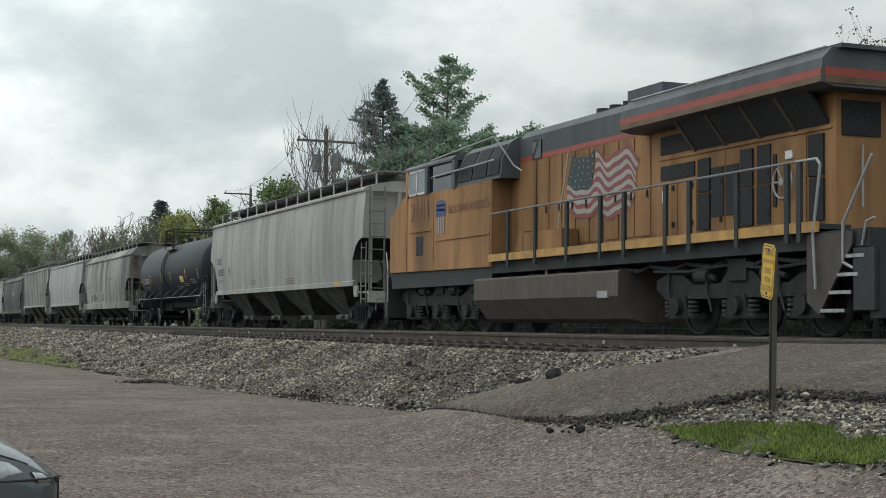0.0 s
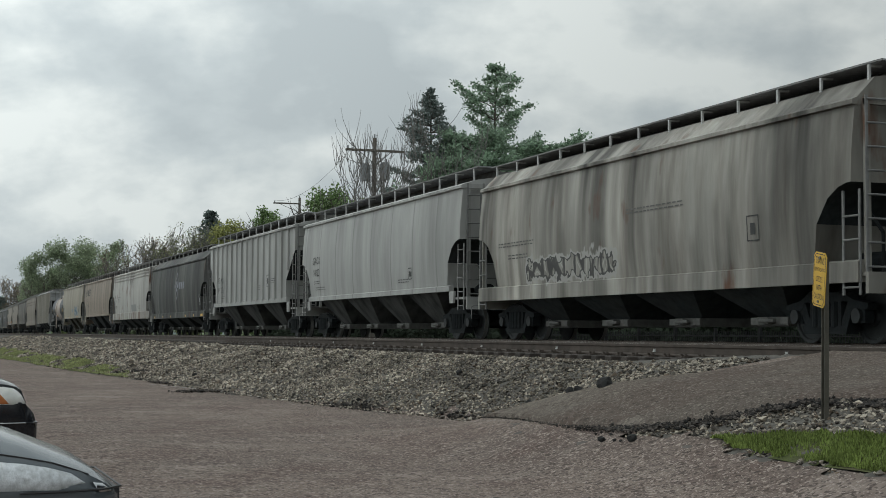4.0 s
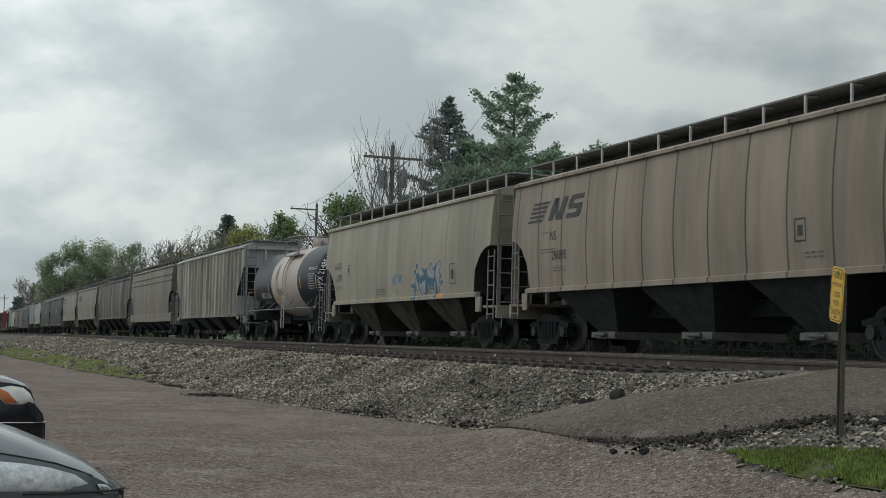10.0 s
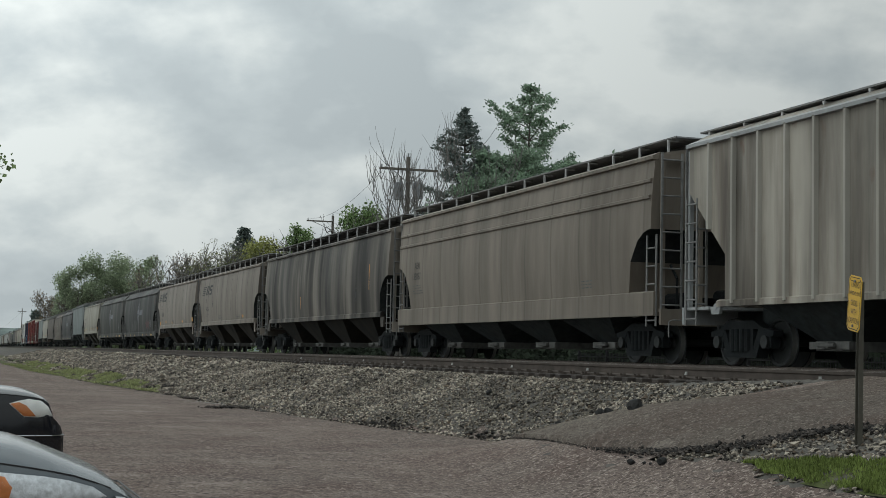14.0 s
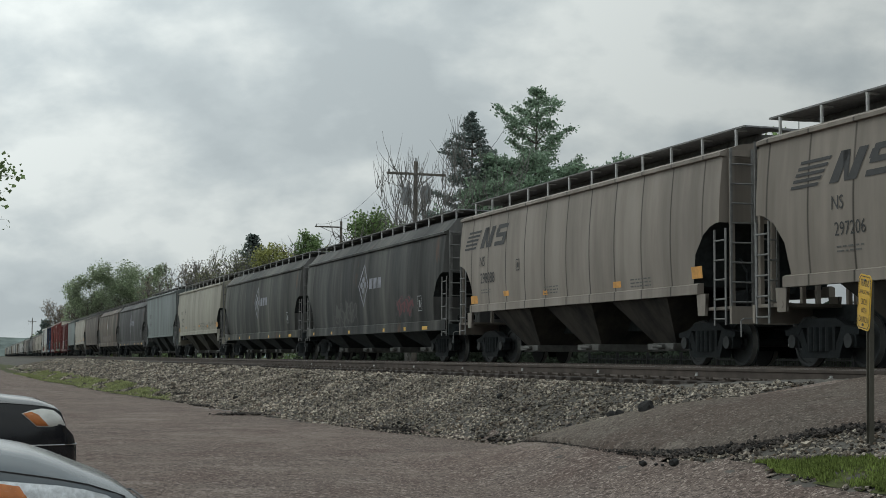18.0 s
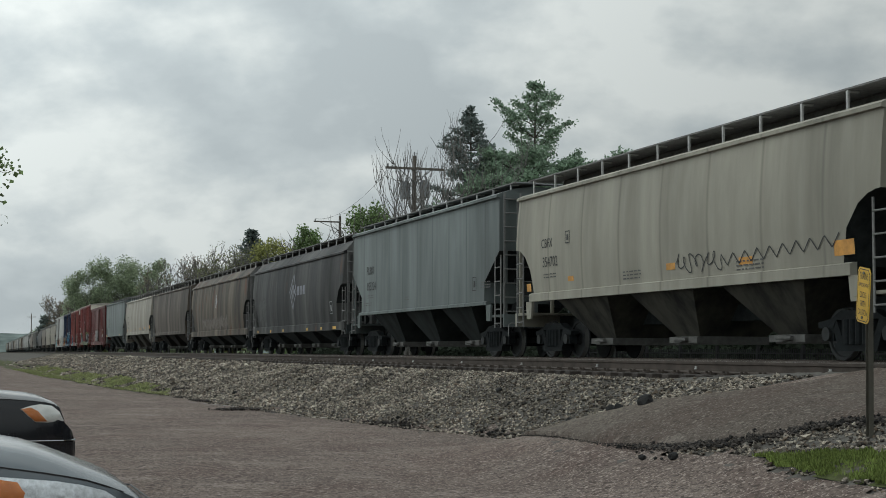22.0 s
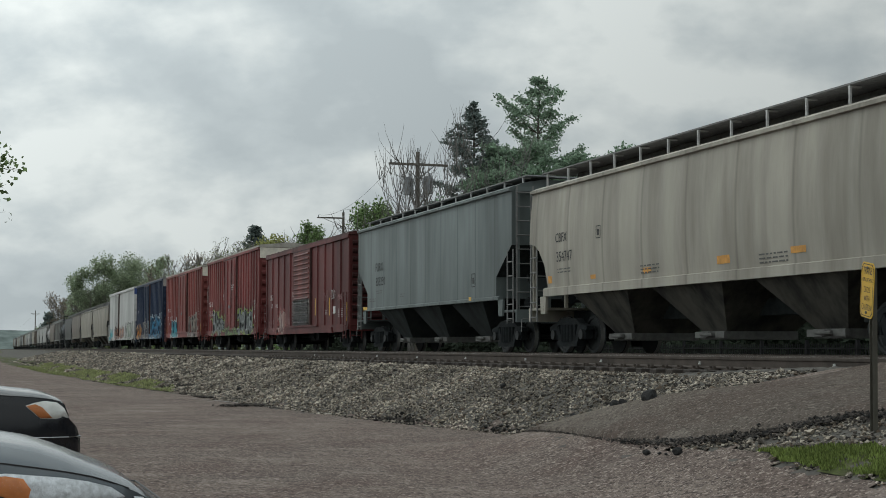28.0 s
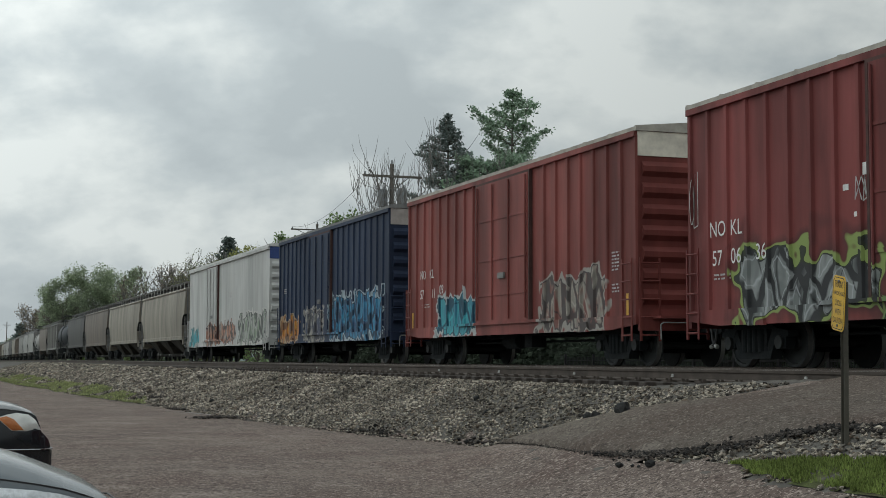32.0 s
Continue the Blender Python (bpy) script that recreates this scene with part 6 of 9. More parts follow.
    # radiator cab with overhanging wings
    b = fresh()
    box(b, 3.25, 9.45, -hw, hw, 1.66, 4.0)
    rear = put("radiator_cab", b, YELLOW, car)
    b = fresh()
    wing = [(-1.56, 4.00), (-1.56, 4.16), (-1.53, 4.38), (-1.36, 4.56), (1.36, 4.56), (1.53, 4.38), (1.56, 4.16), (1.56, 4.00), (1.3, 3.94), (-1.3, 3.94)]
    loft(b, [[(x, y, z) for y, z in wing] for x in (3.3, 9.9)])
    put("radiator_wing", b, LOCO_GREY, car)
    for s in (-1, 1):
        b = fresh()
        box(b, 3.32, 9.9, s * 1.565 - 0.006, s * 1.565 + 0.006, 4.10, 4.22)
        put("red_stripe", b, RED_LINE, car)
        b = fresh()
        box(b, 3.32, 9.9, s * 1.565 - 0.006, s * 1.565 + 0.006, 4.0, 4.10)
        put("yellow_stripe", b, DINGY, car)
    b = fresh()
    box(b, 9.9, 9.92, -1.5, 1.5, 4.10, 4.24)
    put("red_stripe", b, RED_LINE, car)
    b = fresh()
    box(b, 9.9, 9.92, -1.5, 1.5, 3.99, 4.10)
    put("yellow_stripe", b, DINGY, car)
    b = fresh()
    box(b, 2.6, 4.0, -1.0, 1.0, 4.1, 4.92)
    put("exhaust_housing", b, LOCO_GREY, car)
    for i in range(5):
        b = fresh()
        x = 4.2 + i * 1.1
        box(b, x + 0.4, x + 1.4, -1.25, 1.25, 4.55, 4.62)
        put("radiator_hatch", b, LOCO_GREY, car)
    b = fresh()
    pipe(b, [(3.5, -1.40, 4.58), (9.8, -1.40, 4.58)], 0.018)
    put("roof_rail", b, SILVER, car)
    # slanted screens beneath the wing
    edges = [5.16, 6.2, 7.32, 8.36, 9.33]
    for x0, x1 in zip(edges, edges[1:]):
        for s in (-1, 1):
            b = fresh()
            loft(b, [[(x, s * 0.97, 3.45), (x, s * 1.38, 3.96), (x, s * 1.32, 3.98), (x, s * 0.93, 3.49)] for x in (x0 + 0.06, x1 - 0.06)])
            put("radiator_screen", b, MESH_DARK, rear)
            b = fresh()
            loft(b, [[(x, s * 0.97, 3.42), (x, s * 1.41, 3.965), (x, s * 1.35, 3.985), (x, s * 0.93, 3.46)] for x in (x0 - 0.035, x0 + 0.035)])
            put("screen_rib", b, TANK_GREY, rear)
    panel_side(rear, "vent_screen", 3.9, 5.05, 3.48, 3.83, -hw - 0.01, MESH_DARK)
    panel_side(rear, "vent_screen", 3.9, 5.14, 2.98, 3.25, -hw - 0.01, MESH_DARK)
    for x0, x1, z0, z1 in ((5.28, 5.69, 2.65, 3.26), (5.28, 5.69, 1.94, 2.61), (5.76, 6.17, 2.16, 3.06), (6.24, 6.64, 2.16, 3.06), (6.70, 7.09, 2.63, 3.28), (6.70, 7.09, 1.93, 2.59),
                           (7.24, 7.64, 2.63, 3.30), (7.24, 7.64, 1.94, 2.60), (7.72, 7.82, 2.2, 3.1), (8.73, 9.14, 2.63, 3.31), (8.76, 9.14, 1.89, 2.59)):
        panel_side(rear, "vent_screen", x0, x1, z0, z1, -hw - 0.02, MESH_DARK)
    for x0, x1 in ((3.9, 4.5), (4.55, 5.2), (5.72, 6.2), (6.22, 6.67), (7.18, 7.69), (7.7, 8.65)):
        b = fresh()
        box(b, x0, x1, -hw - 0.016, -hw + 0.01, 1.88, 2.93 if x0 < 5 else 3.34)
        d = put("equipment_door", b, YELLOW, rear)
        for z in (2.05, 2.75):
            b = fresh()
            tube(b, (x1 - 0.12, -hw - 0.04, z), (x1 - 0.12, -hw - 0.04, z + 0.1), 0.028, 6)
            put("door_latch", b, LOCO_BLACK, d)
    b = fresh()
    for z in (3.37, 3.9):
        box(b, 3.85, 9.35, -hw - 0.03, -hw + 0.01, z, z + 0.035)
    put("panel_seam", b, YELLOW, rear)
    panel_side(rear, "warning_notice", 8.1, 8.3, 2.98, 3.12, -hw - 0.03, WHITE_INK)
    panel_side(rear, "warning_notice", 3.98, 4.2, 2.55, 2.78, -hw - 0.025, WHITE_INK)
    b = fresh()
    pipe(b, [(8.1 + 0.28 * math.cos(k * 0.3927), -hw - 0.1, 2.6 + 0.28 * math.sin(k * 0.3927)) for k in range(17)], 0.02, 6)
    for k in range(3):
        q = k * 1.047
        tube(b, (8.1 - 0.27 * math.cos(q), -hw - 0.1, 2.6 - 0.27 * math.sin(q)), (8.1 + 0.27 * math.cos(q), -hw - 0.1, 2.6 + 0.27 * math.sin(q)), 0.016, 5)
    tube(b, (8.1, -hw - 0.01, 2.6), (8.1, -hw - 0.13, 2.6), 0.07, 10)
    put("hand_brake", b, SILVER, rear)
    b = fresh()
    box(b, 9.45, 9.48, -0.85, -0.1, 3.25, 3.82)
    put("end_screen", b, MESH_DARK, rear)
    b = fresh()
    pipe(b, [(9.53, -0.5, 2.1), (9.53, -0.5, 3.1)], 0.02)
    put("grab_iron", b, SILVER, rear)
    # handrails
    posts = [-2.08, -0.6, 0.96, 2.48, 3.48, 5.08, 5.93, 7.49, 8.96, 9.3]
    for x in posts:
        for s in (-1, 1):
            b = fresh()
            box(b, x - 0.055, x + 0.055, s * 1.55 - 0.03, s * 1.55 + 0.03, 1.5, 2.78)
            put("handrail_post", b, LOCO_BLACK, car)
    for s in (-1, 1):
        b = fresh()
        pipe(b, [(-3.2, s * 1.55, 2.78), (9.2, s * 1.55, 2.80)], 0.024, 7)
        put("handrail", b, GALV, car)
        b = fresh()
        pipe(b, [(9.2, s * 1.55, 2.80), (9.75, s * 1.55, 2.8), (9.85, s * 1.55, 2.7), (9.65, s * 1.55, 1.6), (9.72, s * 1.55, 0.75)], 0.024, 7)
        put("handrail", b, SILVER, car)
        b = fresh()
        pipe(b, [(11.0, s * 1.45, 2.75), (10.35, s * 1.5, 1.75), (10.35, s * 1.5, 1.15), (10.6, s * 1.5, 1.05)], 0.024, 7)
        pipe(b, [(10.75, s * 1.45, 1.4), (10.85, s * 1.45, 1.75), (11.05, s * 1.45, 1.8)], 0.02, 6)
        put("step_handrail", b, SILVER, car)
        b = fresh()
        pipe(b, [(-10.9, s * 1.4, 2.2), (-10.6, s * 1.45, 1.7), (-10.6, s * 1.45, 0.8)], 0.022, 6)
        put("front_handrail", b, SILVER, car)
        for k, z in enumerate((0.43, 0.71, 0.98, 1.26)):
            b = fresh()
            xa, xb = 9.78 + (z - 0.43) * 0.78, 10.38 + (z - 0.43) * 0.6
            box(b, xa, xb, min(s * 1.05, s * 1.5), max(s * 1.05, s * 1.5), z - 0.03, z)
            box(b, xa, xb, s * 1.5 - 0.012, s * 1.5 + 0.012, z - 0.045, z + 0.01, 1)
            put("step", b, [LOCO_BLACK, GREY_INK], car)
        b = fresh()
        prism(b, [(9.4, 0.55), (9.72, 0.35), (9.78, 0.43), (10.55, 1.42), (10.55, 1.62), (9.4, 1.62)], s * 1.47 - 0.02, s * 1.47 + 0.02)
        put("step_side", b, STEP_BROWN, car)
        b = fresh()
        box(b, 10.6, 11.1, min(s * 0.4, s * 1.5), max(s * 0.4, s * 1.46), 0.42, 1.36)
        put("step_well", b, LOCO_BLACK, car)
    b = fresh()
    box(b, 10.9, 11.14, -1.42, 1.42, 0.3, 1.37)
    put("pilot", b, LOCO_BLACK, car)
    b = fresh()
    box(b, -10.85, -10.6, -1.45, 1.45, 0.35, 1.5)
    put("pilot", b, LOCO_BLACK, car)
    b = fresh()
    for k in range(14):
        x = -9.5 + k * 1.35
        pipe(b, [(x, -1.2, 1.3), (x + 0.9, -1.25, 1.22), (x + 1.2, -1.1, 1.35)], 0.04, 6)
    put("underframe_piping", b, LOCO_BLACK, car)
    for x in (-7.1, 7.03):
        loco_truck(car, x)
    car_ends(car, 10.9)
    # painted flag, waving back from its staff
    yh = lambda z: -hw - 0.024
    wave = lambda u: (0.05 + 0.08 * u) * math.sin(u * 15.0 + 0.4) + 0.045 * math.sin(u * 27.0) - 0.16 * u
    x0, x1, z0, z1 = -0.3, 2.72, 2.55, 3.88

    def cell(u0, u1, v0, v1):
        top = [(u0 + (u1 - u0) * k / 18, v1) for k in range(19)]
        low = [(u0 + (u1 - u0) * k / 18, v0) for k in range(18, -1, -1)]
        return [(x0 + (x1 - x0) * u + 0.36 * v + 0.06 * math.sin(v * 9 + u * 4), z0 + (z1 - z0) * v + wave(u + 0.12 * v)) for u, v in top + low]

    n = 13
    for name, ink, pick in (("flag_red_stripes", FLAG_RED, 0), ("flag_pale_stripes", FLAG_WHITE, 1)):
        polys = []
        for i in range(n):
            if i % 2 == pick:
                start = 0.0 if i < 6 else 0.38
                polys.append(cell(start, 1.0, i / n, (i + 1) / n))
        decal(hood, polys, ink, yh, name, cuts=0)
    decal(hood, [cell(0.0, 0.38, 6 / n, 1.0)], FLAG_BLUE, yh, "flag_canton", cuts=0)
    stars = []
    for i in range(5):
        for j in range(5):
            u, v = 0.04 + i * 0.074, 6.7 / n + j * 0.105
            cx, cz = x0 + (x1 - x0) * u + 0.36 * v + 0.06 * math.sin(v * 9 + u * 4), z0 + (z1 - z0) * v + wave(u + 0.12 * v)
            stars.append([(cx + 0.024 * math.cos(radians(90 + k * 72)), cz + 0.024 * math.sin(radians(90 + k * 72))) for k in range(5)])
    decal(hood, stars, FLAG_WHITE, yh, "flag_stars", 0.014, cuts=0)
    decal(hood, [[(-0.75, 2.1), (-0.70, 2.1), (-0.1, 4.0), (-0.15, 4.0)]], FLAG_WHITE, yh, "flag_staff", cuts=0)
    yc = lambda z: -w - 0.004
    letters(cab, "2601", -8.72, 2.93, 0.62, FADED_RED, yc, "running_number", 1.22)
    decal(cab, [[(-6.8, 2.95), (-6.15, 2.95), (-6.15, 3.32), (-6.45, 3.38), (-6.8, 3.32)]], mat("shield_blue_paint", (0.035, 0.055, 0.16), 0.6, vary=0.2), yc, "painted_shield", cuts=0)
    bars(cab, -6.72, 3.2, 0.5, 2, FLAG_WHITE, yc, h=0.06, gap=0.12, seed=3, name="shield_lettering")
    decal(cab, [[(-6.69 + 0.12 * k, 2.5 if 0 < k < 4 else 2.62), (-6.63 + 0.12 * k, 2.5 if 0 < k < 4 else 2.62), (-6.63 + 0.12 * k, 2.93), (-6.69 + 0.12 * k, 2.93)] for k in range(4)], FLAG_RED, yc, "shield_stripes", cuts=0)
    decal(cab, [[(-6.75 + 0.12 * k, 2.5), (-6.69 + 0.12 * k, 2.5), (-6.69 + 0.12 * k, 2.93), (-6.75 + 0.12 * k, 2.93)] for k in range(5)], FLAG_WHITE, yc, "shield_stripes", cuts=0)
    letters(cab, "BUILDING AMERICA", -5.95, 2.98, 0.26, FADED_RED, yc, "slogan", 1.15)
    return car


# ---- the cars in their order ----
BLUEGREY = (0.195, 0.223, 0.217)
PALE = (0.44, 0.435, 0.41)


def red_paint(name, c, tags=(), amount=0.35):
    return car_paint(name, tuple(v * k for v, k in zip(c, (1.22, 1.62, 1.68))), (0.06, 0.026, 0.023), amount + 0.15, 0.5, 1.2, tags=tags, wash=0.24)


K = (0.02, 0.02, 0.022)
LIME, GRN = (0.24, 0.31, 0.10), (0.16, 0.24, 0.10)
TEAL, BLU, ORG = (0.05, 0.28, 0.33), (0.05, 0.20, 0.33), (0.50, 0.20, 0.05)
DIAMOND_INK = mat("worn_white_emblem_paint", (0.23, 0.235, 0.265), 0.7, vary=0.35, scale=3, dirt=(0.06, 0.06, 0.06), dirt_amount=0.5)
SMALL = [(6.5, 0.12, 0.9, 3), (11.5, 0.10, 1.0, 3)]


END_SHEET = car_paint("weathered_end_sheet", (0.20, 0.20, 0.195), (0.09, 0.085, 0.08), 0.6)


def dark_hopper(name, c, label, tags=(), faded=(0.125, 0.123, 0.11), amount=0.85):
    return dict(label=label, paint=car_paint(name, c, faded, amount, 0.55, 1.1, tags=tags, wash=0.48, rust=0.015), sill=1.21, deep=0.26, long_sill=True, eave=3.90, rise=0.46, board=0.70, cut_part=0.55, bays=4,
                ink=GREY_INK, emblem=("diamond", 9.05, 0.55, 0.79), emblem_ink=DIAMOND_INK, reflectors=(16.0, 14.0, 11.5, 6.8, 4.1, 1.1), boxes=[(15.6, 0.14, 0.42)],
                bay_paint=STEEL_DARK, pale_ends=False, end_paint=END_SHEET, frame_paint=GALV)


def tan_hopper(name, c, label, **more):
    base = dict(label=label, paint=car_paint(name, tuple(v * 1.06 for v in c), (0.13, 0.11, 0.09), 0.5, 0.55, 1.2, panels=more.pop("sheet", 1.38), wash=0.07), sill=1.57, eave=4.12, deep=0.16, bays=3, boxes=[(4.6, 0.33, 0.26)], print=SMALL)
    base.update(more)
    return base


TRAIN = [
    (39.2, 1.1, loco, dict(label="faded yellow and grey six-axle diesel locomotive with a painted flag")),
    (61.4, 0.6, hopper, dict(label="pale grey covered hopper car with three bays", paint=car_paint("pale_grey_hopper", PALE, (0.20, 0.19, 0.18), 0.5, panels=2.2), sill=1.42, deep=0.11, bays=4, eave=4.17,
                             marks=[("CEFX", 1.18, 2.54, 0.33), ("635823", 1.36, 2.08, 0.33)], reflectors=(17.2, 11.0, 4.0), reflector_yellow=False, print=SMALL, boxes=[(3.2, 0.24, 0.26)])),
    (79.0, 1.3, tank, dict(label="black tank car with yellow reflectors and a dome railing", paints=[car_paint("black_tank_paint", (0.03, 0.036, 0.045), (0.05, 0.054, 0.06), 0.4, 0.5)],
                           marks=[("TILX 250329", 1.12, 2.15, 0.32)], reflectors=((0.65, 1.95), (3.2, 2.11), (6.05, 2.11), (8.3, 2.13), (11.7, 2.13), (14.3, 2.11)), dome=-0.75, rail=0.55,
                           deck=0.9, panels=((10.4, 2.05, 0.74, 0.28, mat("pale_yellow_placard", (0.55, 0.42, 0.12), 0.6, vary=0.3, scale=14)),), print=((1.3, 1.95, 1.4, 2), (4.6, 1.9, 0.8, 2), (9.3, 1.85, 1.2, 2), (11.0, 1.95, 1.0, 2), (12.6, 2.1, 1.1, 3)), radius=1.46, axis=2.66)),
    (97.3, 0.6, hopper, dict(label="dirty grey covered hopper car with rusty lower sides", sill=1.28, deep=0.30, long_sill=True, eave=3.88, rise=0.42, board=0.66, cut_part=0.5, bays=4, bay_paint=STEEL_DARK,
                             paint=car_paint("dirty_grey_hopper", (0.35, 0.335, 0.30), (0.10, 0.085, 0.07), 0.75, wash=0.45, rust=0.04, tags=((-5.2, -0.2, 1.35, 2.0, ((0.30, 0.29, 0.26), (0.2, 0.19, 0.17), (0.05, 0.05, 0.05), (0.36, 0.35, 0.33)), 0.35, 5.0),)),
                             print=[(1.4, 0.42, 2.2, 2), (8.5, 0.55, 2.4, 2), (2.0, 0.3, 1.2, 2)], boxes=[(13.2, 0.2, 0.4)])),
    (115.4, 0.6, hopper, dict(label="light grey round-sided covered hopper car", paint=car_paint("light_grey_hopper", (0.46, 0.46, 0.44), (0.24, 0.23, 0.22), 0.45, panels=2.1), sill=1.42, deep=0.11, bays=4, eave=4.15,
                              marks=[("GACX", 1.58, 2.64, 0.33), ("14123", 1.62, 2.2, 0.33)], print=[(1.9, 0.13, 1.3, 2), (11.6, 0.12, 1.0, 2)], boxes=[(12.6, 0.12, 0.3)])),
    (133.7, 0.6, hopper, dict(label="white covered hopper car with vertical side posts", flat=True, ribs=15, paint=car_paint("white_ribbed_hopper", (0.43, 0.43, 0.41), (0.22, 0.21, 0.195), 0.45), sill=1.50, eave=4.30,
                              cut=1.4, cut_part=0.66, deep=0.13, bays=3, marks=[("AD", 2.35, 2.48, 0.34), ("MX", 3.08, 2.47, 0.34), ("49", 2.41, 2.02, 0.34), ("293", 3.08, 2.02, 0.34)], boxes=[(12.6, 0.2, 0.42)], print=[(13.4, 0.3, 0.7, 3), (11.0, 0.22, 0.5, 3)])),
    (151.9, 0.6, hopper, dark_hopper("charcoal_hopper", (0.047, 0.049, 0.048), "charcoal covered hopper car with a pale diamond emblem", faded=(0.15, 0.147, 0.13))),
    (169.4, 0.6, hopper, dict(label="white covered hopper car with dark rust stains along its sill", sill=1.42, deep=0.40, long_sill=True, eave=4.12, bays=4, bay_paint=STEEL_DARK, bands=(3.72, 3.92),
                              sill_paint=car_paint("rust_stained_sill", (0.46, 0.45, 0.41), (0.12, 0.085, 0.065), 0.8, rust=0.14),
                              paint=car_paint("stained_white_hopper", (0.52, 0.51, 0.475), (0.20, 0.17, 0.14), 0.45, rust=0.075), stains=[(8.2, 10.0, 2.9, 4.02, 3), (14.9, 16.2, 3.5, 4.02, 5)], overpaint=[(9.1, 1.52, 2.15, 0.45)], marks=[("AEX", 1.22, 2.49, 0.26), ("7887", 1.31, 2.19, 0.27)],
                              print=[(2.4, 0.42, 1.5, 1), (1.4, 0.2, 0.8, 3), (12.0, 0.15, 1.0, 3)], boxes=[(2.9, 0.3, 0.3)])),
    (188.0, 0.6, hopper, tan_hopper("brown_tan_hopper", (0.33, 0.275, 0.222), "brownish tan covered hopper car with a striped block emblem", emblem=("stripe", 1.05, 0.61, 0.52), emblem_ink=BLACK_INK, marks=[("NS", 2.45, 2.61, 0.27), ("296895", 2.56, 2.14, 0.27)],
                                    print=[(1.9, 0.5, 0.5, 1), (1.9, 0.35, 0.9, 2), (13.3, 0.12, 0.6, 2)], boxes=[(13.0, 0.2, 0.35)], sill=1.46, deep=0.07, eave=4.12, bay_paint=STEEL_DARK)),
    (206.0, 0.6, hopper, tan_hopper("beige_hopper", (0.43, 0.39, 0.315), "beige covered hopper car with blue sprayed letters", sill=1.46, deep=0.08, eave=4.12, cut=1.35,
                                    paint=car_paint("beige_hopper", (0.39, 0.355, 0.287), (0.27, 0.24, 0.19), 0.4, panels=2.3, tags=((1.85, 4.5, 1.45, 2.4, ((0.27, 0.28, 0.275), (0.25, 0.265, 0.27), (0.035, 0.10, 0.17), (0.31, 0.285, 0.24)), 0.7, 12.0), (-0.4, 0.85, 1.75, 2.26, ((0.30, 0.275, 0.225), (0.29, 0.27, 0.225), (0.09, 0.17, 0.24), (0.30, 0.275, 0.225)), 0.4, 3.0))),
                                    marks=[("GACX", 1.32, 2.63, 0.30), ("121770", 1.35, 2.2, 0.30)], reflectors=(12.6, 9.5, 6.2, 2.2), reflector_yellow=False, boxes=[(3.0, 0.36, 0.28), (13.7, 0.12, 0.5)])),
    (219.8, 0.75, tank, dict(label="black tank car with a broad white band and railings", radius=1.44, axis=2.53, cuts=(-2.1, 2.55), dome=0.75, deck=1.15, rail=0.36, ladder=0.72,
                            paints=[car_paint("blue_black_tank", (0.028, 0.032, 0.045), (0.05, 0.05, 0.05), 0.3, 0.4), car_paint("cream_tank_band", (0.60, 0.525, 0.465), (0.34, 0.28, 0.235), 0.35, rust=0.05)],
                            marks=[("SHPX 214856", 2.0, 1.86, 0.30), ("PHOSPHORIC ACID", 10.72, 2.82, 0.13)], print=((2.2, 1.7, 1.3, 2),), table=(10.7, 11.6, 2.1, 2.66), end_mark="SHPX 214856", reflectors=((0.74, 1.98), (3.55, 2.05), (9.35, 2.15), (11.85, 2.1)),
                            panels=((4.5, 1.7, 0.55, 0.2, ORANGE_TAPE),), scrawl=(5.2, 6.35, 1.9, 2.2))),
    (240.2, 0.6, hopper, dict(label="tan-grey covered hopper car with many side posts and grime", flat=True, ribs=20, sill=1.20, eave=4.36, cut=1.45, cut_part=0.70, foot=0.29, deep=0.08, rise=0.26, board=0.34,
                              trim=car_paint("pale_grey_ends", (0.40, 0.41, 0.41), (0.22, 0.22, 0.21), 0.4), paint=car_paint("grimy_ribbed_hopper", (0.315, 0.29, 0.247), (0.125, 0.10, 0.08), 0.8, wash=0.45, rust=0.02, streak=1.6), sill_paint=MATS["grimy_ribbed_hopper"], post_paint=car_paint("pale_side_posts", (0.44, 0.42, 0.37), (0.24, 0.215, 0.18), 0.5), bays=4, bay_paint=STEEL_DARK, boxes=[(16.3, 0.13, 0.35)])),
    (260.0, 0.6, hopper, dict(label="tan covered hopper car with horizontal bands", sill=1.46, deep=0.46, long_sill=True, eave=4.35, board=0.42, rise=0.14, bands=(3.5, 3.85), bays=4, bay_paint=STEEL_DARK,
                              paint=car_paint("banded_tan_hopper", (0.27, 0.235, 0.195), (0.12, 0.10, 0.08), 0.6, panels=1.7), marks=[("AEX", 1.67, 2.73, 0.26), ("138857", 1.43, 2.4, 0.27)], print=[(1.5, 0.2, 1.0, 2), (14.5, 0.13, 0.6, 3)])),
    (280.8, 0.6, hopper, dict(label="sooty streaked covered hopper car with four bays", sill=1.44, deep=0.12, eave=4.2, bays=4, cut_part=0.45,
                              paint=car_paint("streaked_sooty_hopper", (0.17, 0.152, 0.13), (0.03, 0.031, 0.032), 0.9, streak=0.75, wash=0.62), boxes=[(15.6, 0.18, 0.4)], patches=[(7.1, 0.14, 0.05, 0.5), (17.5, 0.3, 0.06, 0.9)])),
    (299.3, 0.6, hopper, tan_hopper("tan_hopper", (0.28, 0.246, 0.21), "tan covered hopper car with a striped block emblem", emblem=("stripe", 1.2, 0.60, 0.52), marks=[("NS", 2.49, 2.65, 0.29), ("297206", 2.58, 2.2, 0.29)],
                                    patches=[(13.0, 0.05, 0.4, 0.14)])),
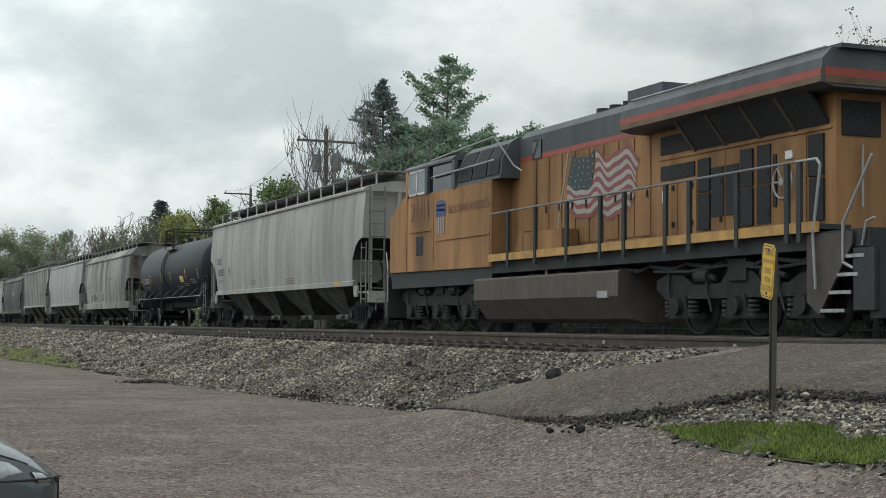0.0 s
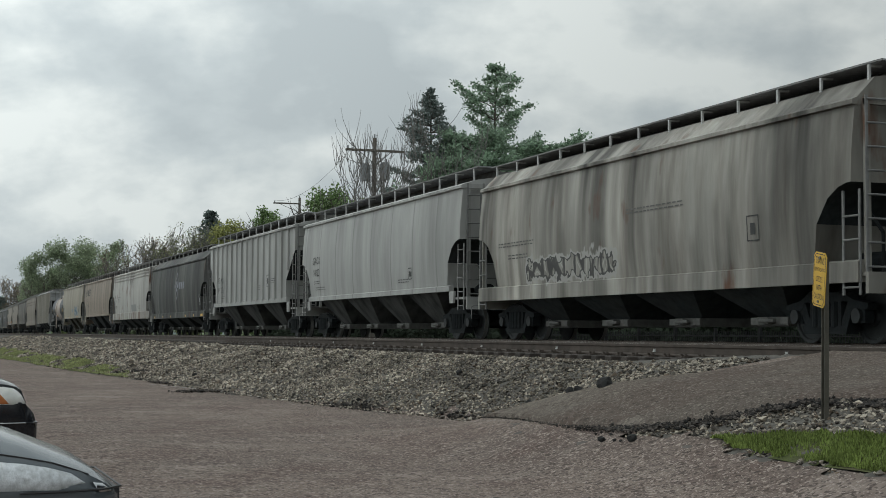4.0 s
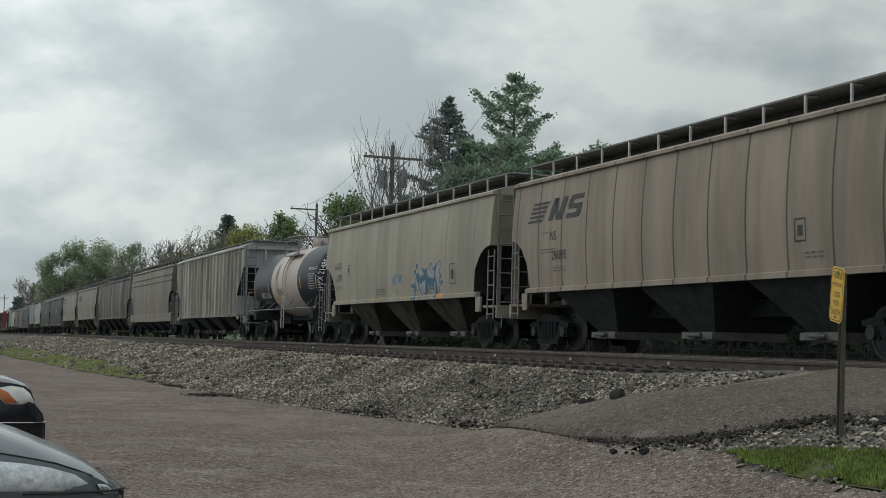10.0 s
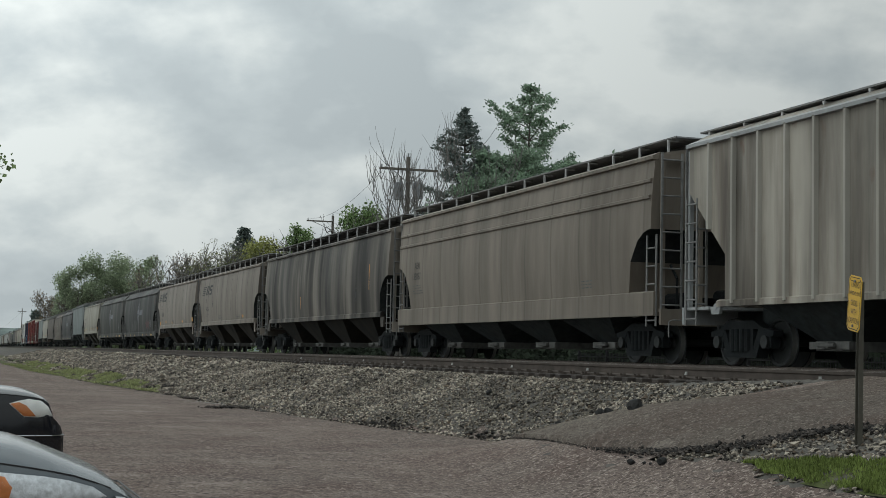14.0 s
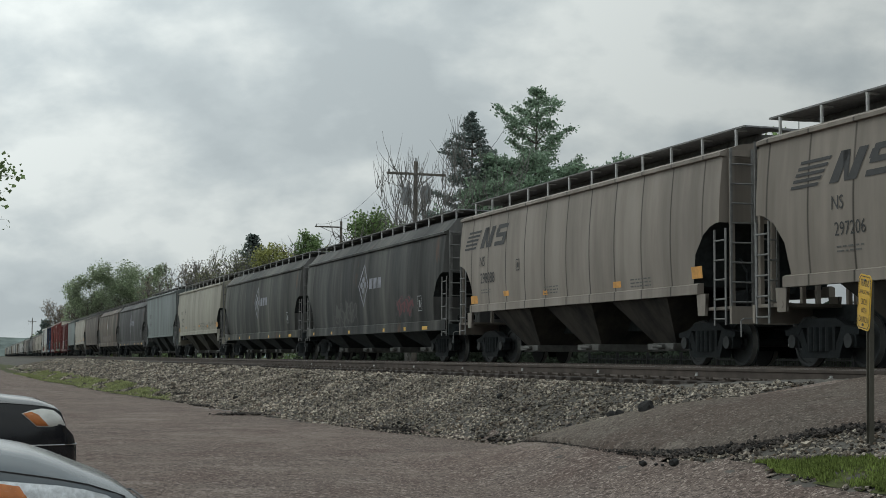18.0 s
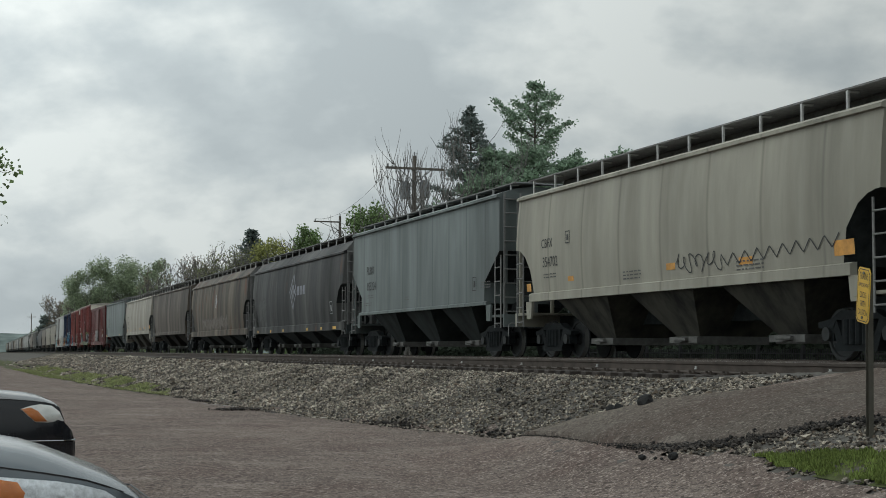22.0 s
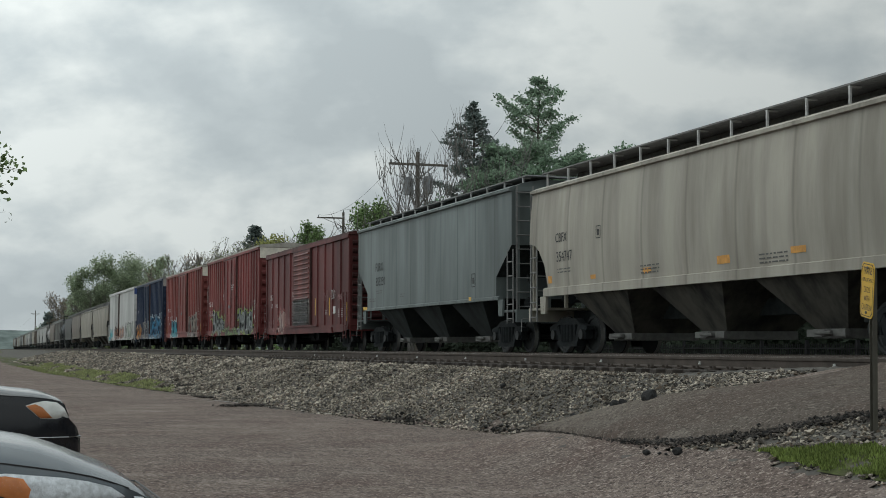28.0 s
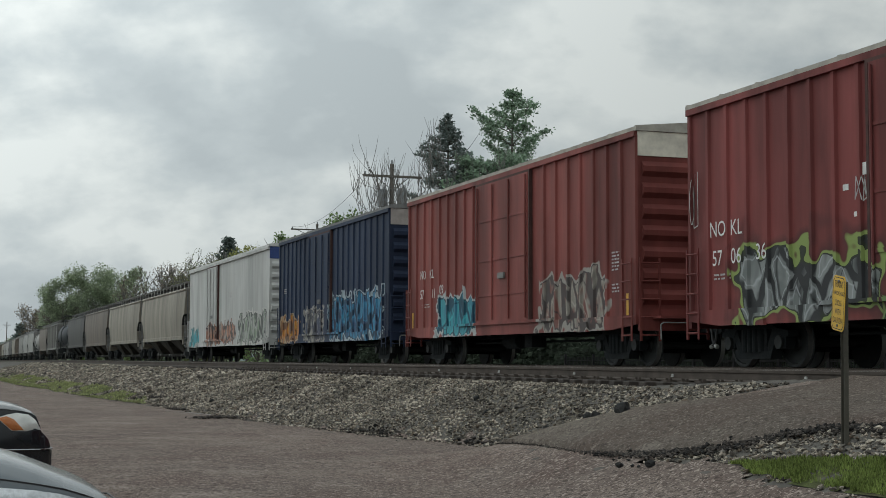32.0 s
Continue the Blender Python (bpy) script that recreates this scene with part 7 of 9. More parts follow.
    (316.2, 0.6, hopper, tan_hopper("pale_tan_hopper", (0.315, 0.279, 0.242), "pale tan covered hopper car with a striped block emblem", emblem=("stripe", 0.42, 0.63, 0.56), marks=[("NS", 1.74, 2.67, 0.34), ("298088", 1.82, 2.19, 0.36)],
                                    patches=[(0.95, 0.03, 0.55, 0.22), (3.6, 0.08, 0.4, 0.14), (14.35, 0.06, 0.45, 0.24), (10.6, 0.05, 0.4, 0.14), (6.4, 0.05, 0.3, 0.12)])),
    (335.7, 0.6, hopper, dark_hopper("black_hopper", (0.034, 0.036, 0.036), "sooty black covered hopper car with a white diamond emblem", tags=((4.0, 6.1, 1.5, 2.1, ((0.05, 0.045, 0.045), (0.045, 0.045, 0.045), (0.13, 0.05, 0.055), (0.05, 0.05, 0.05)), 0.5, 8.0), (-4.4, -0.95, 1.32, 2.1, ((0.04, 0.042, 0.04), (0.045, 0.045, 0.044), (0.085, 0.085, 0.08), (0.042, 0.042, 0.042)), 0.8, 21.0)))),
    (355.1, 0.6, hopper, dark_hopper("faded_black_hopper", (0.036, 0.039, 0.036), "faded black covered hopper car with a worn emblem", faded=(0.14, 0.137, 0.118))),
    (372.7, 0.6, hopper, tan_hopper("cream_hopper", (0.41, 0.37, 0.30), "cream covered hopper car with black scrawl along its side", marks=[("CBFX", 1.76, 2.72, 0.28), ("354702", 1.84, 2.24, 0.31)],
                                    patches=[(0.7, 0.04, 0.3, 0.2), (3.4, 0.1, 0.35, 0.12), (8.6, 0.1, 0.4, 0.14), (11.6, 0.08, 0.5, 0.14), (14.8, 0.07, 0.6, 0.26)], boxes=[(3.3, 0.46, 0.26)],
                                    paint=car_paint("cream_hopper", (0.41, 0.39, 0.325), (0.23, 0.215, 0.175), 0.45, panels=2.05), scrawl=(0.97, 6.9, 1.70, 2.16))),

    (389.7, 0.6, hopper, dict(label="blue-grey covered hopper car with octagonal end cut-outs", flat=True, paint=car_paint("blue_grey_hopper", BLUEGREY, (0.125, 0.14, 0.138), 0.6, panels=1.6, wash=0.17), sill=1.48, eave=4.38, rise=0.2, board=0.36,
                              cut=1.2, cut_part=0.48, foot=0.2, deep=0.05, bays=3, marks=[("FURX", 1.88, 2.84, 0.37), ("855224", 1.95, 2.29, 0.36)], boxes=[(13.3, 0.13, 0.34)], print=[(14.0, 0.2, 0.8, 3), (6.6, 0.14, 0.5, 2), (1.6, 0.12, 1.0, 2)])),
    (408.0, 0.6, hopper, dark_hopper("dusky_black_hopper", (0.04, 0.041, 0.042), "dark covered hopper car with a pale diamond emblem", faded=(0.12, 0.117, 0.112), tags=((-7.2, -5.6, 1.5, 2.6, ((0.06, 0.06, 0.06), (0.05, 0.05, 0.05), (0.085, 0.085, 0.082), (0.055, 0.055, 0.055)), 0.4, 9.0),))),
    (427.8, 0.6, hopper, dict(label="brown weathered covered hopper car with a leaf emblem", sill=1.23, deep=0.26, long_sill=True, eave=3.90, rise=0.46, board=0.70, cut_part=0.55, bays=4, bay_paint=STEEL_DARK, ink=GREY_INK,
                              paint=car_paint("brown_weathered_hopper", (0.165, 0.138, 0.106), (0.034, 0.03, 0.027), 0.9, wash=0.5, streak=0.8, rust=0.10, tags=((-4.96, 3.47, 1.35, 2.0, ((0.11, 0.092, 0.076), (0.085, 0.07, 0.06), (0.17, 0.15, 0.13), (0.10, 0.085, 0.075)), 0.4, 30.0),)),
                              emblem=("leaf", 9.0, 0.61, 0.44), emblem_ink=WHITE_INK, pale_ends=False, end_paint=END_SHEET, frame_paint=GALV)),
    (446.0, 0.6, hopper, dict(label="grey-brown weathered covered hopper car with three bays", sill=1.36, eave=4.12, deep=0.14, paint=car_paint("grey_brown_hopper", (0.15, 0.125, 0.104), (0.055, 0.046, 0.04), 0.8, wash=0.42, streak=0.9, panels=2.0),
                              print=[(1.3, 0.5, 0.8, 2), (1.3, 0.3, 1.0, 2), (13.0, 0.15, 0.8, 2)])),
    (464.0, 0.6, hopper, tan_hopper("warm_cream_hopper", (0.44, 0.41, 0.35), sheet=2.05, label="cream covered hopper car with orange patches on its sides", marks=[("CBFX", 1.74, 2.71, 0.28), ("354747", 1.8, 2.23, 0.31)], boxes=[(4.2, 0.42, 0.26)],
                                    patches=[(1.2, 0.06, 0.25, 0.18), (3.8, 0.06, 0.3, 0.1), (6.6, 0.06, 0.4, 0.12), (9.9, 0.07, 0.5, 0.16), (12.6, 0.09, 0.5, 0.12), (15.6, 0.08, 0.6, 0.26)])),
    (481.2, 0.6, hopper, dict(label="blue-grey covered hopper car with octagonal end cut-outs", flat=True, paint=car_paint("blue_grey_hopper", BLUEGREY), sill=1.48, eave=4.38, rise=0.2, board=0.36, cut=1.2, cut_part=0.48, foot=0.2, deep=0.05, bays=3,
                              marks=[("FURX", 2.27, 2.79, 0.38), ("855230", 2.34, 2.29, 0.37)], boxes=[(12.6, 0.13, 0.34)], print=[(5.4, 0.14, 0.5, 2), (1.4, 0.12, 1.0, 2)], reflectors=(0.8, 12.5))),
    (497.8, 1.15, boxcar, dict(label="dark red boxcar with a corrugated sliding door", eave=4.42, sill=0.72, ribs=12, door=(-1.57, 1.46), door_kind="ribbed",
                               paint=red_paint("dark_red_boxcar", (0.125, 0.027, 0.025), ((-5.3, -3.5, 0.6, 1.75, ((0.36, 0.29, 0.26), (0.30, 0.19, 0.17), (0.07, 0.03, 0.03), (0.28, 0.10, 0.09)), 0.7, 14.0),)),
                               door_paint=red_paint("sprayed_red_door", (0.16, 0.038, 0.032), ((-1.75, 1.62, 0.9, 2.25, ((0.24, 0.225, 0.215), (0.13, 0.11, 0.105), (0.055, 0.05, 0.05), (0.12, 0.08, 0.075)), 0.3, 16.0),)), roof_paint=red_paint("red_roof_paint", (0.10, 0.03, 0.028)),
                               # end paint: red darkened for the shade between cars, with soot streaks
                               marks=[("LRS", 1.1, 2.32, 0.30), ("00", 1.36, 1.94, 0.28), ("1161", 2.27, 1.93, 0.27)], reflectors=((10.02, 1.45), (12.46, 1.4), (15.25, 1.15)), end_paint=red_paint("shaded_sooty_red_end", (0.055, 0.017, 0.016), amount=0.6),
                               signed=((11.8, 1.95, 0.7, 0.45, SPRAY_PINK), (13.0, 2.0, 0.7, 0.4, SPRAY_PALE), (14.05, 1.95, 0.7, 0.25, SPRAY_PINK), (0.7, 0.85, 1.3, 0.55, SPRAY_PINK), (4.7, 0.95, 0.9, 0.5, SPRAY_PINK)), lines=((6.35, 1.1, 2.8, 0.135, 8),), print=[(11.8, 1.6, 0.4, 3), (14.0, 1.6, 0.7, 5)], labels=((13.07, 1.46, 0.44, 0.28), (5.75, 2.3, 0.12, 0.3), (5.75, 1.8, 0.2, 0.24)))),
    (515.4, 1.15, boxcar, dict(label="red high-cube boxcar with silver sprayed letters", eave=5.06, ribs=22, door=(-1.73, 1.74), excess=mat("cream_panel", (0.60, 0.565, 0.48), 0.6), roof_paint=mat("dusty_cream_roof", (0.33, 0.31, 0.27), 0.7),
                               signed=((6.6, 1.35, 0.75, 0.5, SPRAY_PALE), (0.12, 2.7, 0.45, 1.0, SPRAY_PALE), (5.6, 2.7, 0.6, 0.4, SPRAY_PALE)), notices=(("CLOSE AND LOCK", 8.34, 3.40, 0.092), ("DOORS BEFORE", 8.37, 3.285, 0.092), ("MOVING CAR", 8.41, 3.17, 0.092)),
                               paint=red_paint("red_boxcar", (0.205, 0.042, 0.038), ((-6.1, -1.4, 0.75, 2.1, ((0.24, 0.25, 0.255), (0.15, 0.16, 0.165), K, LIME), 0.95, 7.0), (-1.5, 2.1, 0.7, 1.15, (GRN, LIME, K, GRN), 0.8, 12.0), (2.0, 6.4, 0.75, 2.15, ((0.24, 0.25, 0.255), (0.15, 0.16, 0.165), K, LIME), 0.8, 17.0))),
                               marks=[("NO", 0.88, 2.46, 0.36), ("KL", 1.65, 2.45, 0.36), ("57", 0.97, 1.91, 0.36), ("06", 1.66, 1.92, 0.36), ("36", 2.53, 1.94, 0.36)], print=[(0.95, 1.72, 0.7, 2), (14.2, 2.45, 0.6, 7)], labels=((5.2, 2.9, 0.16, 0.1), (5.75, 3.1, 0.12, 0.2), (5.95, 2.7, 0.1, 0.25), (5.5, 2.45, 0.14, 0.08), (14.3, 1.55, 0.35, 0.2)))),
    (533.1, 1.15, boxcar, dict(label="red high-cube boxcar with pale panels on its end", eave=5.0, ribs=22, door=(-1.65, 2.0), excess=mat("cream_panel", (0.60, 0.565, 0.48), 0.6), roof_paint=mat("dusty_cream_roof", (0.33, 0.31, 0.27), 0.7),
                               paint=red_paint("bright_red_boxcar", (0.225, 0.05, 0.042), ((-5.2, -1.75, 0.75, 2.0, (TEAL, (0.04, 0.17, 0.25), (0.02, 0.05, 0.08), (0.42, 0.46, 0.46)), 0.6, 4.0), (2.5, 6.4, 0.75, 2.15, ((0.24, 0.22, 0.19), (0.17, 0.07, 0.06), (0.06, 0.05, 0.05), (0.30, 0.29, 0.26)), 0.6, 19.0))),
                               marks=[("NO", 1.27, 2.53, 0.32), ("KL", 2.15, 2.53, 0.32), ("57", 1.27, 1.94, 0.34), ("11", 2.33, 1.94, 0.34), ("09", 3.04, 2.02, 0.34)], print=[(1.3, 1.75, 0.8, 2), (14.5, 2.45, 0.5, 6), (14.5, 1.75, 0.5, 3)], reflectors=((0.35, 0.85), (15.2, 0.85)))),
    (550.8, 1.15, boxcar, dict(label="dark blue boxcar with orange and blue sprayed letters", eave=5.05, ribs=22, door=(-2.4, 0.6), excess=mat("grey_panel", (0.30, 0.27, 0.25), 0.6),
                               paint=car_paint("dark_blue_boxcar", (0.036, 0.052, 0.095), (0.02, 0.025, 0.04), 0.5, tags=((-7.8, -4.4, 0.75, 1.9, (ORG, (0.30, 0.14, 0.06), (0.08, 0.05, 0.04), (0.45, 0.32, 0.2)), 0.7, 6.0), (-3.6, -0.2, 0.75, 2.1, ((0.26, 0.25, 0.22), (0.05, 0.06, 0.10), (0.04, 0.04, 0.05), (0.32, 0.30, 0.27)), 0.5, 11.0), (0.5, 7.2, 0.75, 2.5, (BLU, (0.04, 0.07, 0.14), (0.02, 0.03, 0.05), (0.36, 0.42, 0.45)), 0.7, 23.0))),
                               print=[(0.8, 3.0, 0.7, 3), (4.9, 4.0, 0.5, 4)])),
    (573.4, 1.15, boxcar, dict(label="white smooth-sided refrigerator boxcar with sprayed letters", eave=5.08, ribs=0, door=(-4.2, -1.5), smooth=True, excess=mat("blue_panel", (0.03, 0.06, 0.2), 0.5),
                               paint=car_paint("white_boxcar", (0.58, 0.58, 0.56), (0.33, 0.31, 0.28), 0.3, tags=((-10.0, -6.9, 0.75, 1.9, (TEAL, (0.3, 0.36, 0.35), (0.05, 0.12, 0.13), (0.45, 0.45, 0.43)), 0.7, 2.0), (-5.0, 3.0, 0.75, 2.1, ((0.35, 0.16, 0.10), (0.3, 0.28, 0.26), (0.06, 0.05, 0.05), (0.5, 0.48, 0.45)), 0.8, 27.0), (3.6, 9.9, 0.75, 2.3, ((0.35, 0.35, 0.32), (0.2, 0.26, 0.18), (0.07, 0.07, 0.07), (0.5, 0.48, 0.45)), 0.7, 33.0))),
                               roof_paint=mat("white_roof_paint", (0.5, 0.5, 0.48), 0.6), print=[(11.5, 3.4, 0.9, 4), (13.0, 4.2, 0.5, 1)])),
]
# the rest of the train, out to the horizon
rest = random.Random(4)
TAIL_LOOKS = [("pale_tan_tail_hopper", (0.38, 0.345, 0.285), "tan covered hopper car far down the train"), ("grey_tail_hopper", (0.33, 0.325, 0.305), "grey covered hopper car far down the train"),
              ("brown_tail_hopper", (0.22, 0.185, 0.155), "brown covered hopper car far down the train"), ("dark_tail_hopper", (0.09, 0.09, 0.088), "dark covered hopper car far down the train"),
              ("white_tail_hopper", (0.46, 0.455, 0.43), "white covered hopper car far down the train")]
TAIL_ORDER = [0, 0, 2, 3, -1, 1, 2, -2, 4, 4, 1, 2, 0, 3, 4, 1, 0, 2, 1, 3, 1, 0, 4, 2, 3, 1, 0, 2]
at_rear = 579.0
for k, look_i in enumerate(TAIL_ORDER):
    at_rear += 19.3 if look_i >= 0 else 15.5
    if look_i < 0:
        TRAIN.append((at_rear, 1.0, tank, dict(label="pale tank car far down the train" if look_i == -2 else "black tank car far down the train",
                                               paints=[car_paint("white_tail_tank", (0.46, 0.45, 0.43)) if look_i == -2 else MATS["black_tank_paint"]])))
    else:
        nm, c, lab = TAIL_LOOKS[look_i]
        TRAIN.append((at_rear, 0.6, hopper, dict(label=lab, far=True, paint=car_paint(nm, c, (0.11, 0.10, 0.09), 0.6, panels=2.0), flat=k % 6 == 5, ribs=12 if k % 6 == 5 else 0)))

# where each body begins and ends along the train, in metres
SPANS = [(20.0, 39.72), (41.85, 61.81), (63.75, 79.38), (81.76, 98.09), (99.55, 116.58), (118.05, 135.1), (136.44, 153.37), (154.57, 171.13), (172.7, 189.58), (191.1, 208.01),
         (209.4, 221.99), (223.5, 242.89), (244.45, 262.55), (263.84, 283.68), (285.3, 302.26), (303.66, 319.18), (320.74, 338.94), (340.33, 358.54), (360.1, 376.27), (377.75, 393.23),
         (394.54, 412.18), (413.76, 431.82), (433.5, 450.09), (451.49, 468.22), (469.74, 485.6), (487.06, 502.76), (504.63, 520.22), (522.5, 538.25), (540.28, 556.16), (558.25, 579.01)]
front = SPANS[-1][1]
for rear_at, over, build, spec in TRAIN[len(SPANS):]:
    SPANS.append((front + 2 * over, rear_at))
    front = rear_at
CARS = []
for k, ((first, last), (_, over, build, spec)) in enumerate(zip(SPANS, TRAIN)):
    spec["body"] = last - first
    spec["reach"] = max(over, (SPANS[k + 1][0] - last) / 2 if k + 1 < len(SPANS) else over, (first - SPANS[k - 1][1]) / 2 if k else over)
    CARS.append((build(spec), 29.33 if build is loco else (first + last) / 2))


def motions():
    """The whole train runs by at one steady speed, to +x."""
    for car, s in CARS:
        rows = []
        for k in range(33):
            x = -s + SPEED * k
            dy, dz, turn = bend(x)
            rows.append((float(k), pose(x, TRAIN_Y + dy, RAIL_Z + dz, 0, 0, math.degrees(turn))))
        walk(car, rows)



# ---- loose stone, ties and small track fittings ----


def pebbles(name, label, places, sizes, material, seed, flat=0.75):
    """Many small broken stones in one mesh."""
    r = np.random.RandomState(seed)
    n = len(places)
    base = np.array([(1, 0, 0), (-1, 0, 0), (0, 1, 0), (0, -1, 0), (0, 0, 1), (0, 0, -1)], float)
    tri = np.array([(0, 2, 4), (2, 1, 4), (1, 3, 4), (3, 0, 4), (2, 0, 5), (1, 2, 5), (3, 1, 5), (0, 3, 5)])
    v = base[None] * r.uniform(0.6, 1.25, (n, 6, 1)) + r.uniform(-0.25, 0.25, (n, 6, 3))
    ang = r.uniform(0, 2 * np.pi, (n, 2))
    c, s = np.cos(ang), np.sin(ang)
    x, y, z = v[..., 0], v[..., 1], v[..., 2]
    x, z = x * c[:, 1:] - z * s[:, 1:], x * s[:, 1:] + z * c[:, 1:]
    x, y = x * c[:, :1] - y * s[:, :1], x * s[:, :1] + y * c[:, :1]
    v = np.stack([x, y, z * flat], -1) * np.asarray(sizes)[:, None, None] + np.asarray(places)[:, None]
    f = tri[None] + 6 * np.arange(n)[:, None, None]
    me = bpy.data.meshes.new(name)
    me.from_pydata(v.reshape(-1, 3).tolist(), [], f.reshape(-1, 3).tolist())
    me.materials.append(material)
    return tagged(new(name, me), label, "gravel", kind="stuff")


def strew_ballast():
    r = random.Random(11)
    pts, sizes = [], []
    for x0, x1, per, lo, hi in ((-16, -5, 950, 0.011, 0.029), (-32, -16, 850, 0.012, 0.033), (-50, -32, 360, 0.018, 0.042), (-90, -50, 85, 0.04, 0.07), (-150, -90, 30, 0.06, 0.10)):
        y0 = min(toe(x0), toe(x1), 6.6 if x1 > -16 else 9) - 0.25
        for _ in range(int((x1 - x0) * (10.45 - y0) * per)):
            x, y = r.uniform(x0, x1), r.uniform(y0, 10.45)
            if y > 9.72:
                if -15.3 < x < -3.0 or y > 10.04 and r.random() < 0.55:
                    continue
                z = 0.955 + 0.02 * smooth_step(y, 9.7, 10.1)
            else:
                edge = y - toe(x)
                if kind_at(x, y) != "ballast" and not (x < -17 and -0.22 < edge < 0.1 and r.random() < 0.35):
                    continue
                z = ground_z(x, y) + bump_z("ballast", x, y)
            s = r.uniform(lo, hi) * (1.0 if r.random() > 0.04 else 1.7)
            pts.append((x, y, z + s * 0.25))
            sizes.append(s)
    pebbles("ballast_stones", "loose grey and buff crushed limestone on the bank", pts, sizes, STONE, 5)


strew_ballast()


BROKEN = ((-34.3, 5.75, -34.6, 7.0, 150), (-27.7, 7.62, -25.9, 8.05, 90), (-49.5, 6.45, -46.4, 7.0, 90), (-23.4, 8.36, -22.3, 8.55, 40), (-41.0, 6.3, -40.0, 6.6, 70))


def strew_crumbs():
    """Broken asphalt along the ramp's foot and the ragged edge of the lot."""
    r = random.Random(19)
    pts, sizes = [], []
    foot = spline([(-18.6, 7.2), (-17.4, 6.88), (-16.0, 6.70), (-14.8, 6.64), (-13.6, 6.70), (-12.8, 6.88), (-12.15, 7.12), (-11.8, 7.36), (-11.2, 7.6), (-9.6, 7.72), (-7.5, 7.76)], 240)
    for k, q in enumerate(foot):
        rough = smooth_step(q.x, -15.5, -12.5)
        for _ in range(int(3 + 14 * rough)):
            x, y = q.x + r.gauss(0, 0.04), q.y + r.gauss(0, 0.012 + 0.05 * rough)
            s = r.uniform(0.007, 0.014 + 0.016 * rough)
            pts.append((x, y, ground_z(x, y) + 0.008 + s * 0.3 + 0.02 * rough))
            sizes.append(s)
    x = -19.0
    while x > -62:
        clump = noise.noise((x * 0.55, 2.0, 0)) + 0.5 * noise.noise((x * 1.7, 5.0, 0))
        for _ in range(int(max(0.0, clump + 0.02) * 16)):
            y = toe(x) + r.gauss(-0.10, 0.10)
            s = r.uniform(0.012, 0.04)
            pts.append((x + r.gauss(0, 0.06), y, ground_z(x, y) + s * 0.35))
            sizes.append(s)
        x -= 0.08
    # clumps where the lot's edge has broken up
    for x0, y0, x1, y1, count in BROKEN:
        for _ in range(count):
            f = r.random()
            x, y = x0 + (x1 - x0) * f + r.gauss(0, 0.25), y0 + (y1 - y0) * f + r.gauss(0, 0.05)
            s = r.uniform(0.02, 0.05) * (1.2 - abs(f - 0.5))
            pts.append((x, y, ground_z(x, y) + 0.03 + s * 0.3))
            sizes.append(s)
    pebbles("asphalt_crumbs", "dark crumbs of broken asphalt along the lot's ragged edge", pts, sizes, CRUMBS, 23)


strew_crumbs()


def ties_and_fittings():
    bm = fresh()
    box(bm, -0.115, 0.115, -1.3, 1.3, -0.18, 0.0)
    bmesh.ops.bevel(bm, geom=[e for e in bm.edges], offset=0.012, segments=1, affect="EDGES")
    me = mesh_of("tie", bm, TIE)
    bm = fresh()
    box(bm, -0.1, 0.1, -0.18, 0.18, 0.0, 0.018)
    for x, y in ((-0.06, -0.1), (0.06, -0.1), (-0.06, 0.1), (0.06, 0.1)):
        box(bm, x - 0.012, x + 0.012, y - 0.02, y + 0.02, 0.018, 0.05)
    plate = mesh_of("tie_plate", bm, RAIL_SIDE)
    r = random.Random(3)
    k = 0
    x = -2.2
    while x > -78:
        part("tie", me, None, near_track, m=pose(x + r.uniform(-0.03, 0.03), NEAR_Y + r.uniform(-0.05, 0.05), RAIL_Z - 0.19, 0, 0, r.uniform(-1.2, 1.2)))
        if x > -52:
            part("tie_plate", plate, None, near_track, m=pose(x, NEAR_Y - 0.755, RAIL_Z - 0.19))
        x -= 0.51
        k += 1
    bm = fresh()
    box(bm, -0.016, 0.016, -0.012, 0.012, 0.0, 0.045)
    box(bm, -0.022, 0.022, -0.02, 0.0, 0.0, 0.015)
    clip = mesh_of("rail_clip", bm, mat("white_clip", (0.42, 0.42, 0.40), 0.6))
    for i in range(9):
        part("rail_clip", clip, None, near_track, m=pose(-16.4 - 3.57 * i, NEAR_Y - 0.755 - 0.075, RAIL_Z - 0.12))


ties_and_fittings()


def lump(name, label, place, size, material, seed, squash=0.8):
    bm = fresh()
    bmesh.ops.create_icosphere(bm, subdivisions=2, radius=1.0)
    for v in bm.verts:
        n = noise.noise(v.co * 1.3 + Vector((seed * 3.1, 0, 0))) * 0.45 + noise.noise(v.co * 3.1 + Vector((0, seed, 0))) * 0.2
        v.co = v.co * (1 + n)
        v.co.z *= squash
        v.co *= size
    bm.normal_update()
    ob = part(name, mesh_of(name, bm, material), None, m=pose(*place))
    return tagged(ob, label, "rock", "dark lumps beside the track")


